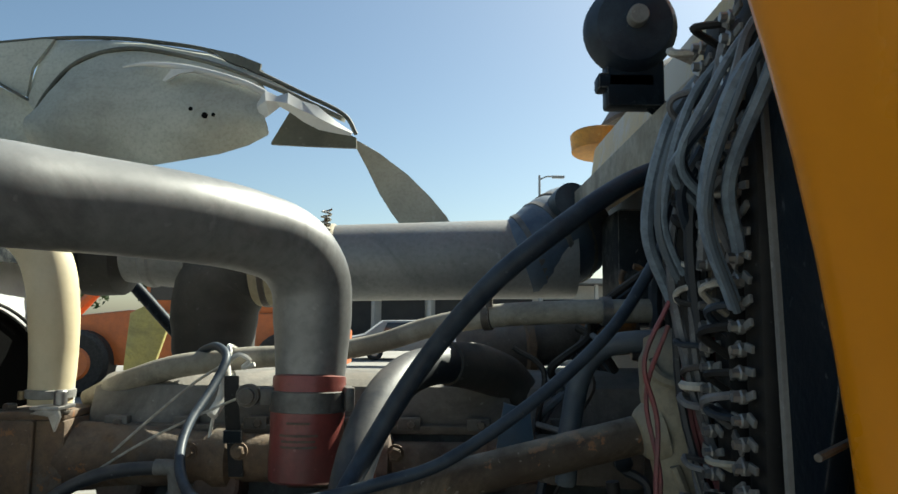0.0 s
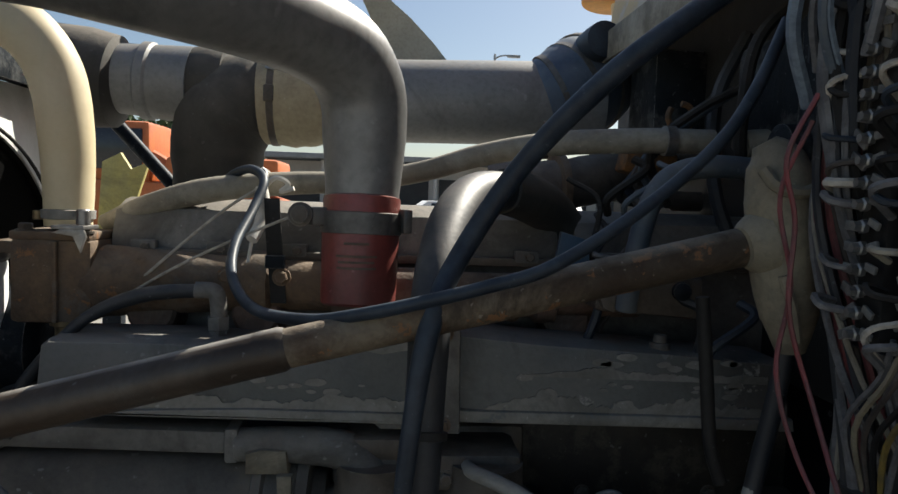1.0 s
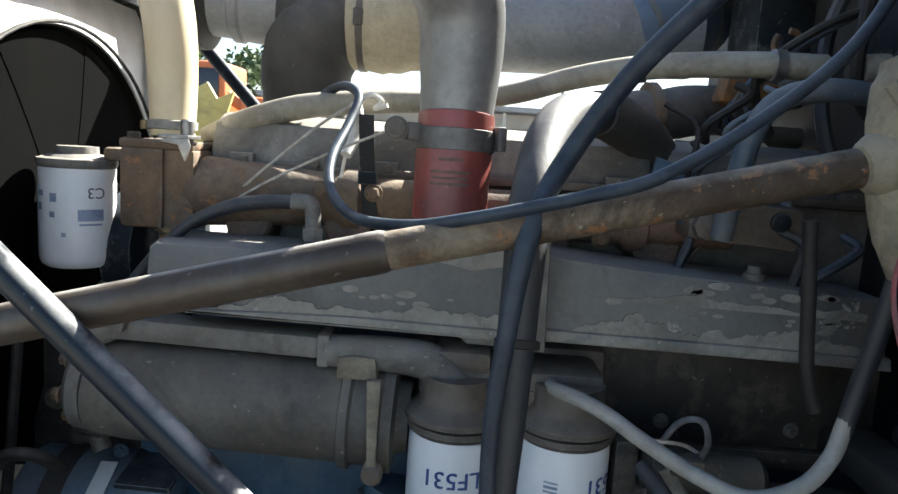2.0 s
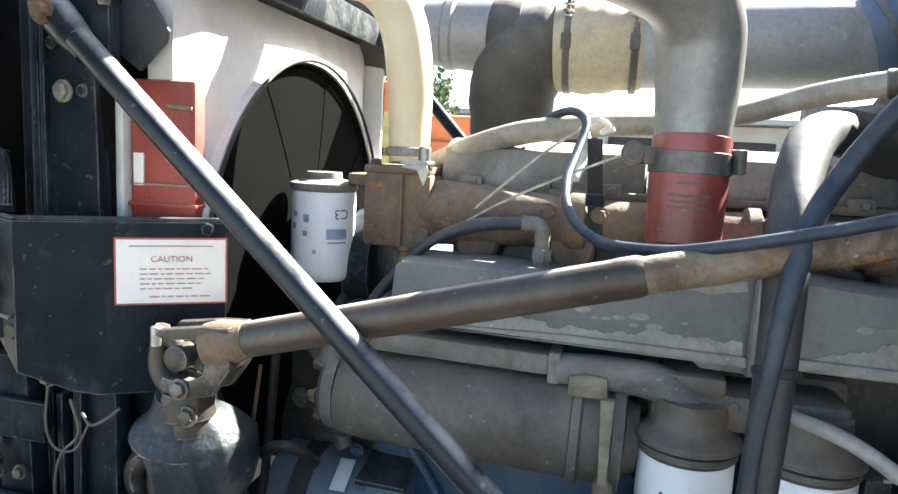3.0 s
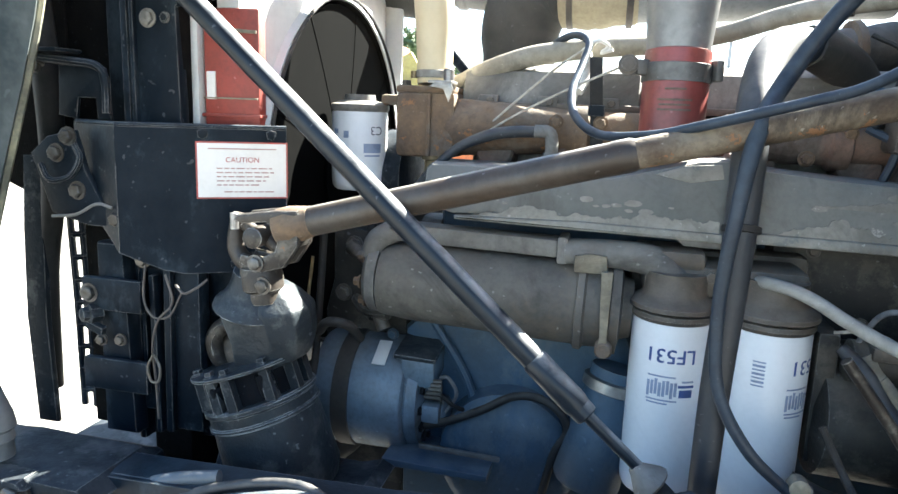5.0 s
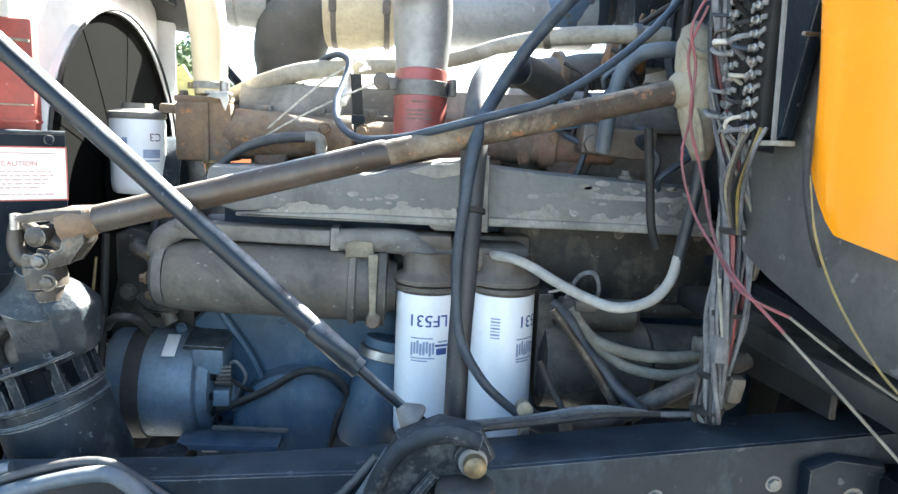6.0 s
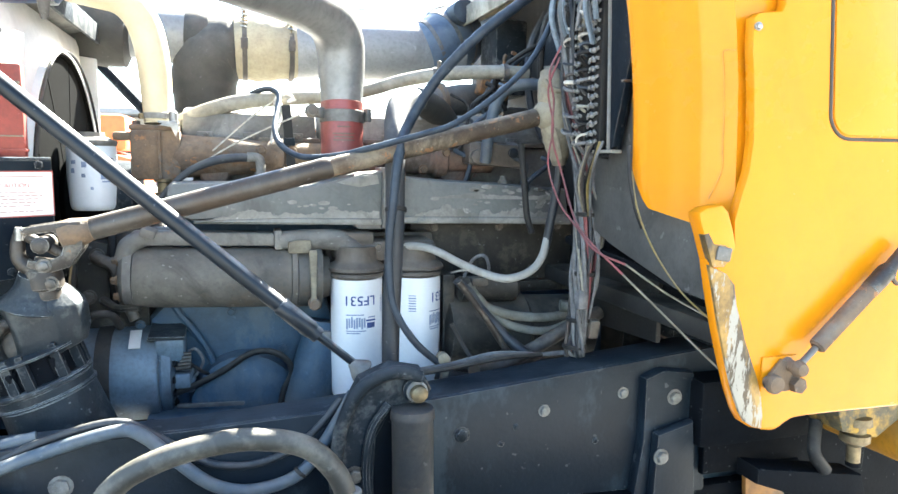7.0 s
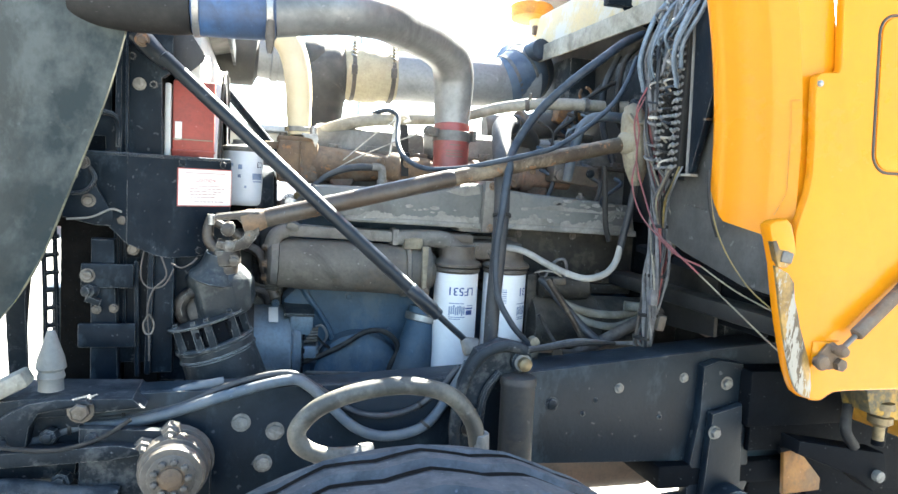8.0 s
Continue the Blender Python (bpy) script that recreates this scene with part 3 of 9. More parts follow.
RAIL_LOW = [(2.6, 0.76), (1.1, 0.745), (0.35, 0.742), (-0.05, 0.757), (-0.35, 0.74), (-0.8, 0.69), (-1.45, 0.68)]


def frame_rail():
    r = thing("frame_rail", (0.3, 0.62, 0.74), "black steel chassis rail, dusty, with bolts and holes", "chassis rail")
    part("web", prism(B(), RAIL_TOP + RAIL_LOW, 0.600, 0.610, "y", 0.002), M_RAIL, r)
    bm = B()
    # the flange is cut narrower beside the steering gear
    rows = [[(x, min(y, 0.662) if x < -0.3 else y, z - dz) for x, z in RAIL_TOP] for y, dz in ((0.602, 0.006), (0.608, -0.001), (0.62, -0.003), (0.695, -0.003))]
    skin(bm, rows, 0.008, flip=True)
    part("top_flange", bm, M_RAIL, r)
    bm = B()
    low = RAIL_LOW[::-1]
    skin(bm, [[(x, y, z) for x, z in low] for y in (0.604, 0.695)], 0.008)
    part("bottom_flange", bm, M_RAIL, r)
    bolts(r, [(0.318, 0.6, 0.948), (0.148, 0.6, 0.927)], (0, -1, 0), 0.009, 0.006, M_DUSTBOLT)
    bolts(r, [(-0.018, 0.6, 0.895)], (0, -1, 0), 0.012, 0.006, M_CHASSIS)
    bolts(r, [(-0.622, 0.6, 0.859), (-0.688, 0.6, 0.879), (-0.644, 0.6, 0.793), (-0.53, 0.6, 0.80)], (0, -1, 0), 0.014, 0.008, M_DUSTBOLT)
    bolts(r, [(0.09, 0.6, 0.90), (0.26, 0.6, 0.855), (0.06, 0.6, 0.87)], (0, -1, 0), 0.005, 0.003, M_CHASSIS, "plug")


frame_rail()


def rail_bracket():
    b = thing("hanger_bracket", (0.4, 0.57, 0.62), "black cast spring hanger bolted to the rail", "bracket")
    part("plate", prism(B(), [(0.345, 0.985), (0.385, 1.0), (0.455, 0.99), (0.475, 0.9), (0.50, 0.70), (0.47, 0.62), (0.33, 0.62), (0.325, 0.72), (0.345, 0.86)], 0.562, 0.5985, "y", 0.008), M_RAIL, b)
    part("rib", prism(B(), [(0.36, 0.88), (0.44, 0.90), (0.46, 0.64), (0.35, 0.64)], 0.535, 0.562, "y", 0.008), M_RAIL, b)
    part("pin_eye", lathe(B(), (0.41, 0.48, 0.665), (0.41, 0.7, 0.665), [(0, 0.03), (0.008, 0.048), (0.1, 0.05), (0.15, 0.045)], 20), M_RAIL, b)
    bolts(b, [(0.41, 0.562, 0.944), (0.368, 0.535, 0.836)], (0, -1, 0), 0.012, 0.009, M_DUSTBOLT)


rail_bracket()


def shock_tower():
    s = thing("shock_bracket", (-0.2, 0.58, 0.76), "black cast shock absorber tower with curved ribs", "bracket")
    arc = [(-0.25, 0.76), (-0.262, 0.86), (-0.25, 0.96), (-0.215, 1.03), (-0.16, 1.052), (-0.105, 1.04), (-0.085, 1.0), (-0.11, 0.975), (-0.16, 0.965), (-0.185, 0.92), (-0.19, 0.84), (-0.185, 0.76)]
    part("body", prism(B(), arc, 0.562, 0.6, "y", 0.01), M_CHASSIS, s)
    part("rib", tube(B(), [(-0.25, 0.553, 0.77), (-0.258, 0.553, 0.87), (-0.245, 0.553, 0.96), (-0.21, 0.551, 1.02), (-0.155, 0.549, 1.042), (-0.11, 0.549, 1.03)], 0.012, 10), M_CHASSIS, s)
    part("inner_rib", tube(B(), [(-0.20, 0.556, 0.78), (-0.206, 0.556, 0.87), (-0.195, 0.556, 0.94), (-0.165, 0.555, 0.985)], 0.008, 8), M_CHASSIS, s)
    bolts(s, [(-0.225, 0.56, 0.86), (-0.22, 0.56, 0.80)], (0, -1, 0), 0.012, 0.009)
    # the damper hangs from the tower's pin
    d = thing("shock_absorber", (-0.14, 0.525, 0.55), "brown-grey tubular shock absorber hanging from its tower", "shock absorber")
    part("dust_tube", lathe(B(), (-0.126, 0.538, 0.985), (-0.122, 0.535, 0.55), [(0, 0.022), (0.003, 0.036), (0.012, 0.0385), (0.02, 0.0385), (0.024, 0.036), (0.42, 0.036), (0.43, 0.03)], 32), M_SHOCK, d)
    part("eye", lathe(B(), (-0.118, 0.540, 1.010), (-0.118, 0.60, 1.010), [(0, 0.016), (0.004, 0.023), (0.055, 0.024), (0.06, 0.018)], 24), M_CHASSIS, d)
    part("pin", lathe(B(), (-0.116, 0.520, 1.008), (-0.118, 0.6, 1.010), [(0, 0.006), (0.002, 0.011), (0.005, 0.0145), (0.02, 0.0155)], 14), M_BRASS, d, "pale brass-coloured pin end")
    part("washer", lathe(B(), (-0.118, 0.535, 1.010), (-0.118, 0.6, 1.010), [(0, 0.018), (0.003, 0.019), (0.005, 0.017)], 18), M_IRON, d)


shock_tower()


def tyre():
    t = thing("truck_wheel", (-0.45, 0.0, 0), "dusty black truck tyre with zigzag tread grooves", "wheel")
    cx, R, y0, y1 = -0.45, 0.508, -0.16, 0.13
    bm = B()
    n, prof = 96, []
    w = y1 - y0
    for k in range(15):
        u = k / 14
        rr = R - 0.012 * (2 * u - 1) ** 4
        prof.append((y0 + w * u, rr))
    grooves = {2, 5, 9, 12}
    rings = []
    side_in = [(y0 - 0.008, R - 0.05), (y0 - 0.022, R - 0.14), (y0 + 0.0, R - 0.25)]
    side_out = [(y1 + 0.008, R - 0.05), (y1 + 0.022, R - 0.14), (y1 - 0.0, R - 0.25)]
    full = [(p, None) for p in side_in[::-1]] + [(p, i) for i, p in enumerate(prof)] + [(p, None) for p in side_out]
    for (y, r), i in full:
        ring = []
        for k in range(n * 2):
            a = math.pi * k / n
            zig = 0.010 * (abs(k % 8 - 4) / 2 - 1)
            rr, yy = r, y
            if i is not None:
                if i in grooves:
                    rr -= 0.02
                if 0 < i < 14:
                    yy += zig
            ring.append(bm.verts.new((cx + rr * math.sin(a), yy, R + rr * math.cos(a))))
        rings.append(ring)
    m = n * 2
    for a, b in zip(rings, rings[1:]):
        for k in range(m):
            bm.faces.new((a[k], a[(k + 1) % m], b[(k + 1) % m], b[k]))
    part("tyre", bm, M_TYRE, t)
    # Black ribbons over the cut grooves put their shade into colour.
    for y in [prof[k][0] for k in sorted(grooves)]:
        bm = B()
        pair = []
        for off in (-0.0055, 0.0055):
            pair.append([bm.verts.new((cx + (R - 0.006) * math.sin(math.pi * k / n), y + off + 0.010 * (abs(k % 8 - 4) / 2 - 1), R + (R - 0.006) * math.cos(math.pi * k / n))) for k in range(m)])
        for k in range(m):
            bm.faces.new((pair[0][k], pair[0][(k + 1) % m], pair[1][(k + 1) % m], pair[1][k]))
        part("groove", bm, M_CORE, t, "black wavy ribbon for the shade in a tread groove")
    part("rim", lathe(B(), (cx, y0 + 0.01, R), (cx, y1, R), [(0, 0.29), (0.02, 0.285), (0.06, 0.2), (0.08, 0.12), (0.04, 0.1), (0.02, 0.08)], 36), M_CHASSIS, t)
    t2 = thing("front_axle", (-0.47, 0.9, 0.45), "grimy steel front axle beam under the engine", "axle")
    part("beam", tube(B(), [(-0.47, 0.1, 0.535), (-0.47, 0.4, 0.5), (-0.47, 1.0, 0.46), (-0.47, 1.7, 0.5), (-0.47, 2.0, 0.535)], 0.06, 10), M_CHASSIS, t2)


tyre()
sp = thing("leaf_spring", (0.0, 0.5, 0.55), "grimy leaf spring pack under the rail", "spring")
for k in range(5):
    part("leaf", tube(B(), [(-0.95 + 0.12 * k, 0.64, 0.62 - 0.02 * k), (-0.45, 0.64, 0.56 - 0.016 * k), (0.41 - 0.18 * k, 0.64, 0.64 - 0.022 * k)], 0.012, 6), M_CHASSIS, sp)


# ---- engine ----
def engine_block():
    e = thing("engine_block", (0.1, 1.3, 0.62), "dusty dark blue diesel engine block with oily sides", "engine")
    part("crankcase", box(B(), (0.16, 1.33, 1.0), (1.44, 0.44, 0.60), bevel=0.03), M_BLOCK, e)
    part("oil_pan", box(B(), (0.1, 1.33, 0.66), (1.2, 0.34, 0.22), bevel=0.05), M_BLOCK, e)
    part("head", box(B(), (0.12, 1.28, 1.37), (1.25, 0.34, 0.14), bevel=0.015), M_IRON, e)
    part("side_cover", box(B(), (0.22, 1.085, 1.185), (0.46, 0.06, 0.17), bevel=0.012), M_DARKBLOCK, e, "oily dark side cover")
    part("side_ledge", box(B(), (0.20, 1.10, 1.085), (0.5, 0.10, 0.03), bevel=0.01), M_DARKBLOCK, e)
    bolts(e, [(0.05, 1.054, 1.24), (0.22, 1.054, 1.24), (0.38, 1.054, 1.24), (0.13, 1.054, 1.13), (0.31, 1.054, 1.13)], (0, -1, 0), 0.008, 0.006, M_HEAD)
    # timing case at the front, with its round cover
    part("timing_case", prism(B(), [(-0.60, 0.70), (-0.60, 1.05), (-0.55, 1.10), (-0.22, 1.10), (-0.20, 1.04), (-0.21, 0.70)], 1.04, 1.40, "y", 0.02), M_BLOCK, e, "blue painted timing case")
    part("round_cover", lathe(B(), (-0.40, 0.985, 0.845), (-0.40, 1.1, 0.845), [(0, 0.06), (0.006, 0.10), (0.02, 0.118), (0.06, 0.125), (0.09, 0.128)], 36), M_BLOCK, e, "round blue cover")
    part("front_plate", prism(B(), [(-0.76, 0.70), (-0.76, 1.06), (-0.745, 1.12), (-0.745, 1.21), (-0.715, 1.225), (-0.668, 1.215), (-0.664, 1.165), (-0.676, 1.12), (-0.680, 1.06), (-0.64, 1.045), (-0.60, 1.03), (-0.60, 0.70)], 1.06, 1.22, "y", 0.012), M_DARKBLOCK, e, "oily front plate of the engine")
    part("bracket_arm", tube(B(), [(-0.70, 1.04, 1.19), (-0.66, 1.02, 1.165), (-0.645, 1.0, 1.11), (-0.62, 0.99, 1.06)], [0.014, 0.012, 0.009, 0.012], 10, lump=0.1), M_HEAD, e, "oily bracket arm")
    part("bracket_arm", tube(B(), [(-0.69, 1.04, 1.095), (-0.655, 1.0, 1.085), (-0.61, 0.98, 1.09)], [0.010, 0.008, 0.01], 8), M_DARKBLOCK, e)
    bolts(e, [(-0.70, 1.055, 1.19), (-0.72, 1.055, 1.10), (-0.69, 1.055, 1.02), (-0.64, 1.055, 0.98)], (0, -1, 0), 0.012, 0.009, M_HEAD)
    part("web", prism(B(), [(-0.60, 0.855), (-0.42, 0.85), (-0.42, 0.838), (-0.60, 0.842)], 0.93, 1.04, "y", 0.002), M_BLOCK, e)
    part("elbow", lathe(B(), (-0.265, 0.98, 0.84), (-0.225, 1.0, 1.05), [(0, 0.05), (0.01, 0.056), (0.10, 0.05), (0.15, 0.042), (0.20, 0.04)], 24), M_BLOCK, e)
    part("elbow_clamp", lathe(B(), (-0.236, 0.992, 1.0), (-0.226, 0.997, 1.05), [(0, 0.043), (0.002, 0.047), (0.018, 0.047), (0.02, 0.043)], 24), M_STEEL, e, "bright hose clamp")
    part("oil_line", tube(B(), [(-0.56, 1.0, 0.885), (-0.515, 0.985, 0.905), (-0.475, 0.978, 0.925), (-0.435, 0.975, 0.947), (-0.388, 0.972, 0.976), (-0.343, 0.972, 0.977), (-0.309, 0.975, 0.953), (-0.300, 0.98, 0.92), (-0.318, 0.982, 0.88), (-0.335, 0.985, 0.80)], 0.007, 10), M_RUBBER, e)
    part("pale_bar", box(B(), (-0.472, 0.95, 0.8745), (0.138, 0.006, 0.009), (0, 2, 0), bevel=0.002), M_BAND, e, "thin pale steel bar")
    part("case_rib", tube(B(), [(-0.55, 1.035, 1.08), (-0.47, 1.03, 0.95), (-0.46, 1.03, 0.80)], 0.008, 8), M_BLOCK, e)
    bolts(e, [(-0.50 + 0.2 * math.cos(a), 1.035, 0.9 + 0.17 * math.sin(a)) for a in (0.4, 1.2, 2.2, 5.6)], (0, -1, 0), 0.008, 0.006, M_BLOCK)


engine_block()


def transmission():
    t = thing("transmission", (1.0, 1.2, 0.6), "grimy dark transmission and bell housing under the cab", "transmission")
    part("bell_housing", lathe(B(), (0.55, 1.25, 0.98), (1.0, 1.25, 0.98), [(0, 0.26), (0.05, 0.27), (0.25, 0.25), (0.35, 0.20)], 28), M_DARKBLOCK, t)
    part("case", box(B(), (1.35, 1.2, 0.95), (0.95, 0.46, 0.44), bevel=0.04), M_DARKBLOCK, t)
    part("clutch_arm", box(B(), (0.62, 0.88, 1.02), (0.06, 0.12, 0.10), bevel=0.01), M_RUSTRED, t)
    c = thing("under_cab_crossmember", (0.8, 0.9, 0.85), "dark crossmember behind the rail under the cab", "crossmember")
    part("beam", box(B(), (0.78, 1.15, 0.82), (0.12, 1.05, 0.16), bevel=0.01), M_CHASSIS, c)
    part("bracket", box(B(), (0.56, 0.80, 1.06), (0.10, 0.16, 0.10), bevel=0.01), M_CHASSIS, c)
    part("pipe", tube(B(), [(0.36, 0.86, 1.12), (0.46, 0.82, 1.10), (0.58, 0.80, 1.09), (0.75, 0.80, 1.08)], 0.02, 12), M_HEAD, c)
    part("pipe", tube(B(), [(0.33, 0.92, 1.06), (0.48, 0.88, 1.05), (0.62, 0.86, 1.06)], 0.014, 10), M_BEIGE_HOSE, c)


transmission()


def valve_cover(x0, x1):
    v = thing("valve_cover", ((x0 + x1) / 2, 1.25, 1.44), "dusty grey valve cover with scalloped lower edge", "valve cover", "valve covers on the engine")
    prof = [(1.10, 1.44), (1.10, 1.465), (1.115, 1.502), (1.15, 1.517), (1.34, 1.517), (1.38, 1.50), (1.39, 1.44)]
    part("cover", prism(B(), prof, x0, x1, "x", 0.012), M_IRON, v)
    part("flange", box(B(), ((x0 + x1) / 2, 1.245, 1.444), (x1 - x0 + 0.01, 0.32, 0.012), bevel=0.003), M_HEAD, v)
    n = 3
    for k in range(n):
        x = x0 + (x1 - x0) * (k + 0.5) / n
        part("edge_clip", box(B(), (x, 1.092, 1.452), (0.034, 0.016, 0.018), bevel=0.003), M_IRON, v, "clamp block on the lower edge")
        part("clamp_bolt", lathe(B(), (x + 0.004, 1.080, 1.452), (x + 0.004, 1.2, 1.452), [(0, 0.005), (0.002, 0.007), (0.008, 0.007)], 6), M_HEAD, v)


valve_cover(-0.525, -0.225)
valve_cover(-0.205, 0.095)
valve_cover(0.115, 0.415)


def water_manifold():
    w = thing("water_manifold", (-0.25, 1.08, 1.36), "rusty brown cast iron water manifold along the head", "manifold")
    bm = B()
    lathe(bm, (-0.54, 1.085, 1.405), (0.2, 1.085, 1.405), [(0, 0.045), (0.02, 0.048), (0.10, 0.043), (0.2, 0.036), (0.215, 0.044), (0.235, 0.044), (0.24, 0.034), (0.32, 0.034)], 26)
    part("front_pipe", bm, M_RUST, w)
    bm = B()
    lathe(bm, (-0.22, 1.075, 1.40), (0.4, 1.075, 1.40), [(0, 0.034), (0.12, 0.034), (0.125, 0.042), (0.14, 0.042), (0.145, 0.03), (0.27, 0.03), (0.275, 0.038), (0.30, 0.038), (0.305, 0.028), (0.42, 0.027)], 26)
    part("rear_pipe", bm, M_RUSTRED, w, "red-brown rear pipe")
    for x in (-0.455, -0.32, -0.05, 0.10):
        part("port", lathe(B(), (x, 1.06, 1.37), (x, 1.2, 1.34), [(0, 0.028), (0.004, 0.032), (0.08, 0.034)], 20), M_RUSTRED, w)
    bolts(w, [(-0.355, 1.046, 1.42), (-0.285, 1.046, 1.42), (-0.07, 1.04, 1.42), (0.02, 1.045, 1.38), (0.075, 1.045, 1.42)], (0, -1, 0), 0.009, 0.008, M_RUST)


water_manifold()


def thermostat_housing():
    t = thing("thermostat_housing", (-0.58, 1.09, 1.35), "square rusty thermostat housing at the engine front", "housing")
    part("body", box(B(), (-0.583, 1.09, 1.407), (0.102, 0.10, 0.108), bevel=0.008), M_RUST, t)
    part("parting_rib", box(B(), (-0.575, 1.037, 1.407), (0.006, 0.008, 0.104), bevel=0.002), M_RUST, t)
    part("top_flange", box(B(), (-0.585, 1.09, 1.465), (0.10, 0.095, 0.012), bevel=0.004), M_RUST, t)
    part("filter_arm", box(B(), (-0.648, 1.10, 1.447), (0.05, 0.05, 0.018), bevel=0.008), M_RUST, t)
    part("drain_fitting", lathe(B(), (-0.570, 1.06, 1.355), (-0.570, 1.055, 1.2), [(0, 0.021), (0.006, 0.021), (0.008, 0.015), (0.028, 0.015), (0.030, 0.02), (0.045, 0.02), (0.048, 0.012), (0.06, 0.012)], 12), M_BRASS, t, "tarnished brass drain fitting")
    bolts(t, [(-0.622, 1.06, 1.471), (-0.545, 1.05, 1.471)], (0, 0, 1), 0.009, 0.008)
    t.location.x += 0.010


thermostat_housing()


def text_can(parent, centre, radius, rows):
    for text, size, angle, z, material, turn in rows:
        v, f = letters(text, size)
        part("print", round_print(B(), v, f, centre, radius, angle, z, turn), material, parent)


def bars_on(parent, centre, radius, rows):
    for w, h, angle, z, material in rows:
        v, f = bar_print(w, h)
        part("print_bar", round_print(B(), v, f, centre, radius, angle, z), material, parent)


def spin_on(name, x, y, top, low, r, label):
    """A painted spin-on can: body, rolled rim and a softly closed foot."""
    f = thing(name, (x, y, low), label, "filter", "spin-on filters")
    h = top - low
    part("can", lathe(B(), (x, y, top), (x, y, low), [(0, r * 0.97), (0.003, r), (h - 0.022, r), (h - 0.012, r * 0.985), (h - 0.004, r * 0.93), (h, r * 0.83), (h - 0.004, r * 0.6), (h - 0.003, r * 0.2)], 48), M_WHITE, f)
    part("rim", lathe(B(), (x, y, top + 0.014), (x, y, top), [(0, r * 0.9), (0.002, r * 1.04), (0.008, r * 1.06), (0.012, r * 1.02), (0.015, r * 0.96)], 40), M_HEAD if r > 0.05 else M_IRON, f, "rolled metal rim")
    return f


FL, FR, FILTER_Y, FILTER_R = -0.156, -0.020, 0.955, 0.0575
for x, shift in ((FL, 0), (FR, 1)):
    f = spin_on("oil_filter", x, FILTER_Y, 1.142, 0.868, FILTER_R, "tall white oil filter can with blue print, hung upside down")
    c = (x, FILTER_Y)
    turn = -2 if not shift else 58
    text_can(f, c, FILTER_R, [("LF531", 0.030, turn, 1.098, M_INK, -1), ("LF531", 0.030, turn + 0.9, 1.0985, M_INK, -1)])
    mark = -30 if not shift else 22
    for k in range(8):
        bars_on(f, c, FILTER_R, [(0.0042, 0.024 - 0.003 * (k % 2), mark + 5.5 * k, 1.046 + 0.002 * (k % 3), M_INKPALE)])
    bars_on(f, c, FILTER_R, [(0.02, 0.012, mark + 54, 1.042, M_INK), (0.024, 0.004, mark + 54, 1.053, M_INK), (0.018, 0.003, mark + 56, 1.060, M_INKPALE),
                             (0.04, 0.0025, mark + 18, 1.066, M_INKPALE), (0.044, 0.0025, mark + 20, 1.030, M_INKPALE), (0.03, 0.0025, mark + 14, 1.025, M_INKPALE)])
    for k in range(7):
        bars_on(f, c, FILTER_R, [(0.017, 0.0022 + 0.0012 * (k % 2), -20 if shift else 62, 1.068 + 0.0058 * k, M_INKPALE)])


def filter_head():
    h = thing("filter_mount", (-0.095, 0.94, 1.16), "oily brown cast filter head carrying two cans", "filter mount")
    for x in (FL, FR):
        part("cup", lathe(B(), (x, FILTER_Y, 1.157), (x, FILTER_Y, 1.3), [(0, 0.059), (0.003, 0.0645), (0.009, 0.064), (0.015, 0.058), (0.019, 0.050), (0.025, 0.046), (0.055, 0.045)], 32), M_HEAD, h)
    part("bridge", box(B(), (-0.09, 0.99, 1.200), (0.23, 0.10, 0.05), bevel=0.014), M_HEAD, h)
    part("neck", box(B(), (-0.155, 0.985, 1.228), (0.075, 0.09, 0.03), bevel=0.01), M_HEAD, h)
    part("back_plate", box(B(), (-0.09, 1.05, 1.195), (0.26, 0.06, 0.08), bevel=0.012), M_HEAD, h)
    bolts(h, [(-0.11, 0.94, 1.21), (-0.07, 0.94, 1.195)], (0, -1, 0), 0.008, 0.007, M_HEAD)


filter_head()
cf = spin_on("coolant_filter", -0.708, 1.095, 1.425, 1.287, 0.0495, "short white coolant filter can beside the thermostat housing")
cc = (-0.708, 1.095)
text_can(cf, cc, 0.0495, [("C3", 0.021, 56, 1.393, M_INKBLACK, -1)])
bars_on(cf, cc, 0.0495, [(0.034, 0.016, 48, 1.362, M_INKPALE), (0.012, 0.008, -35, 1.39, M_INKPALE), (0.010, 0.01, -38, 1.372, M_INKPALE), (0.01, 0.012, -8, 1.385, M_INKPALE),
                         (0.006, 0.006, 8, 1.335, M_INKPALE), (0.008, 0.008, -10, 1.362, M_INKPALE), (0.03, 0.003, 48, 1.349, M_INKPALE)])
part("top_plug", lathe(B(), (-0.708, 1.095, 1.438), (-0.708, 1.095, 1.6), [(0, 0.043), (0.004, 0.038), (0.006, 0.028), (0.016, 0.027)], 24), M_IRON, cf, "dusty grey filter base")


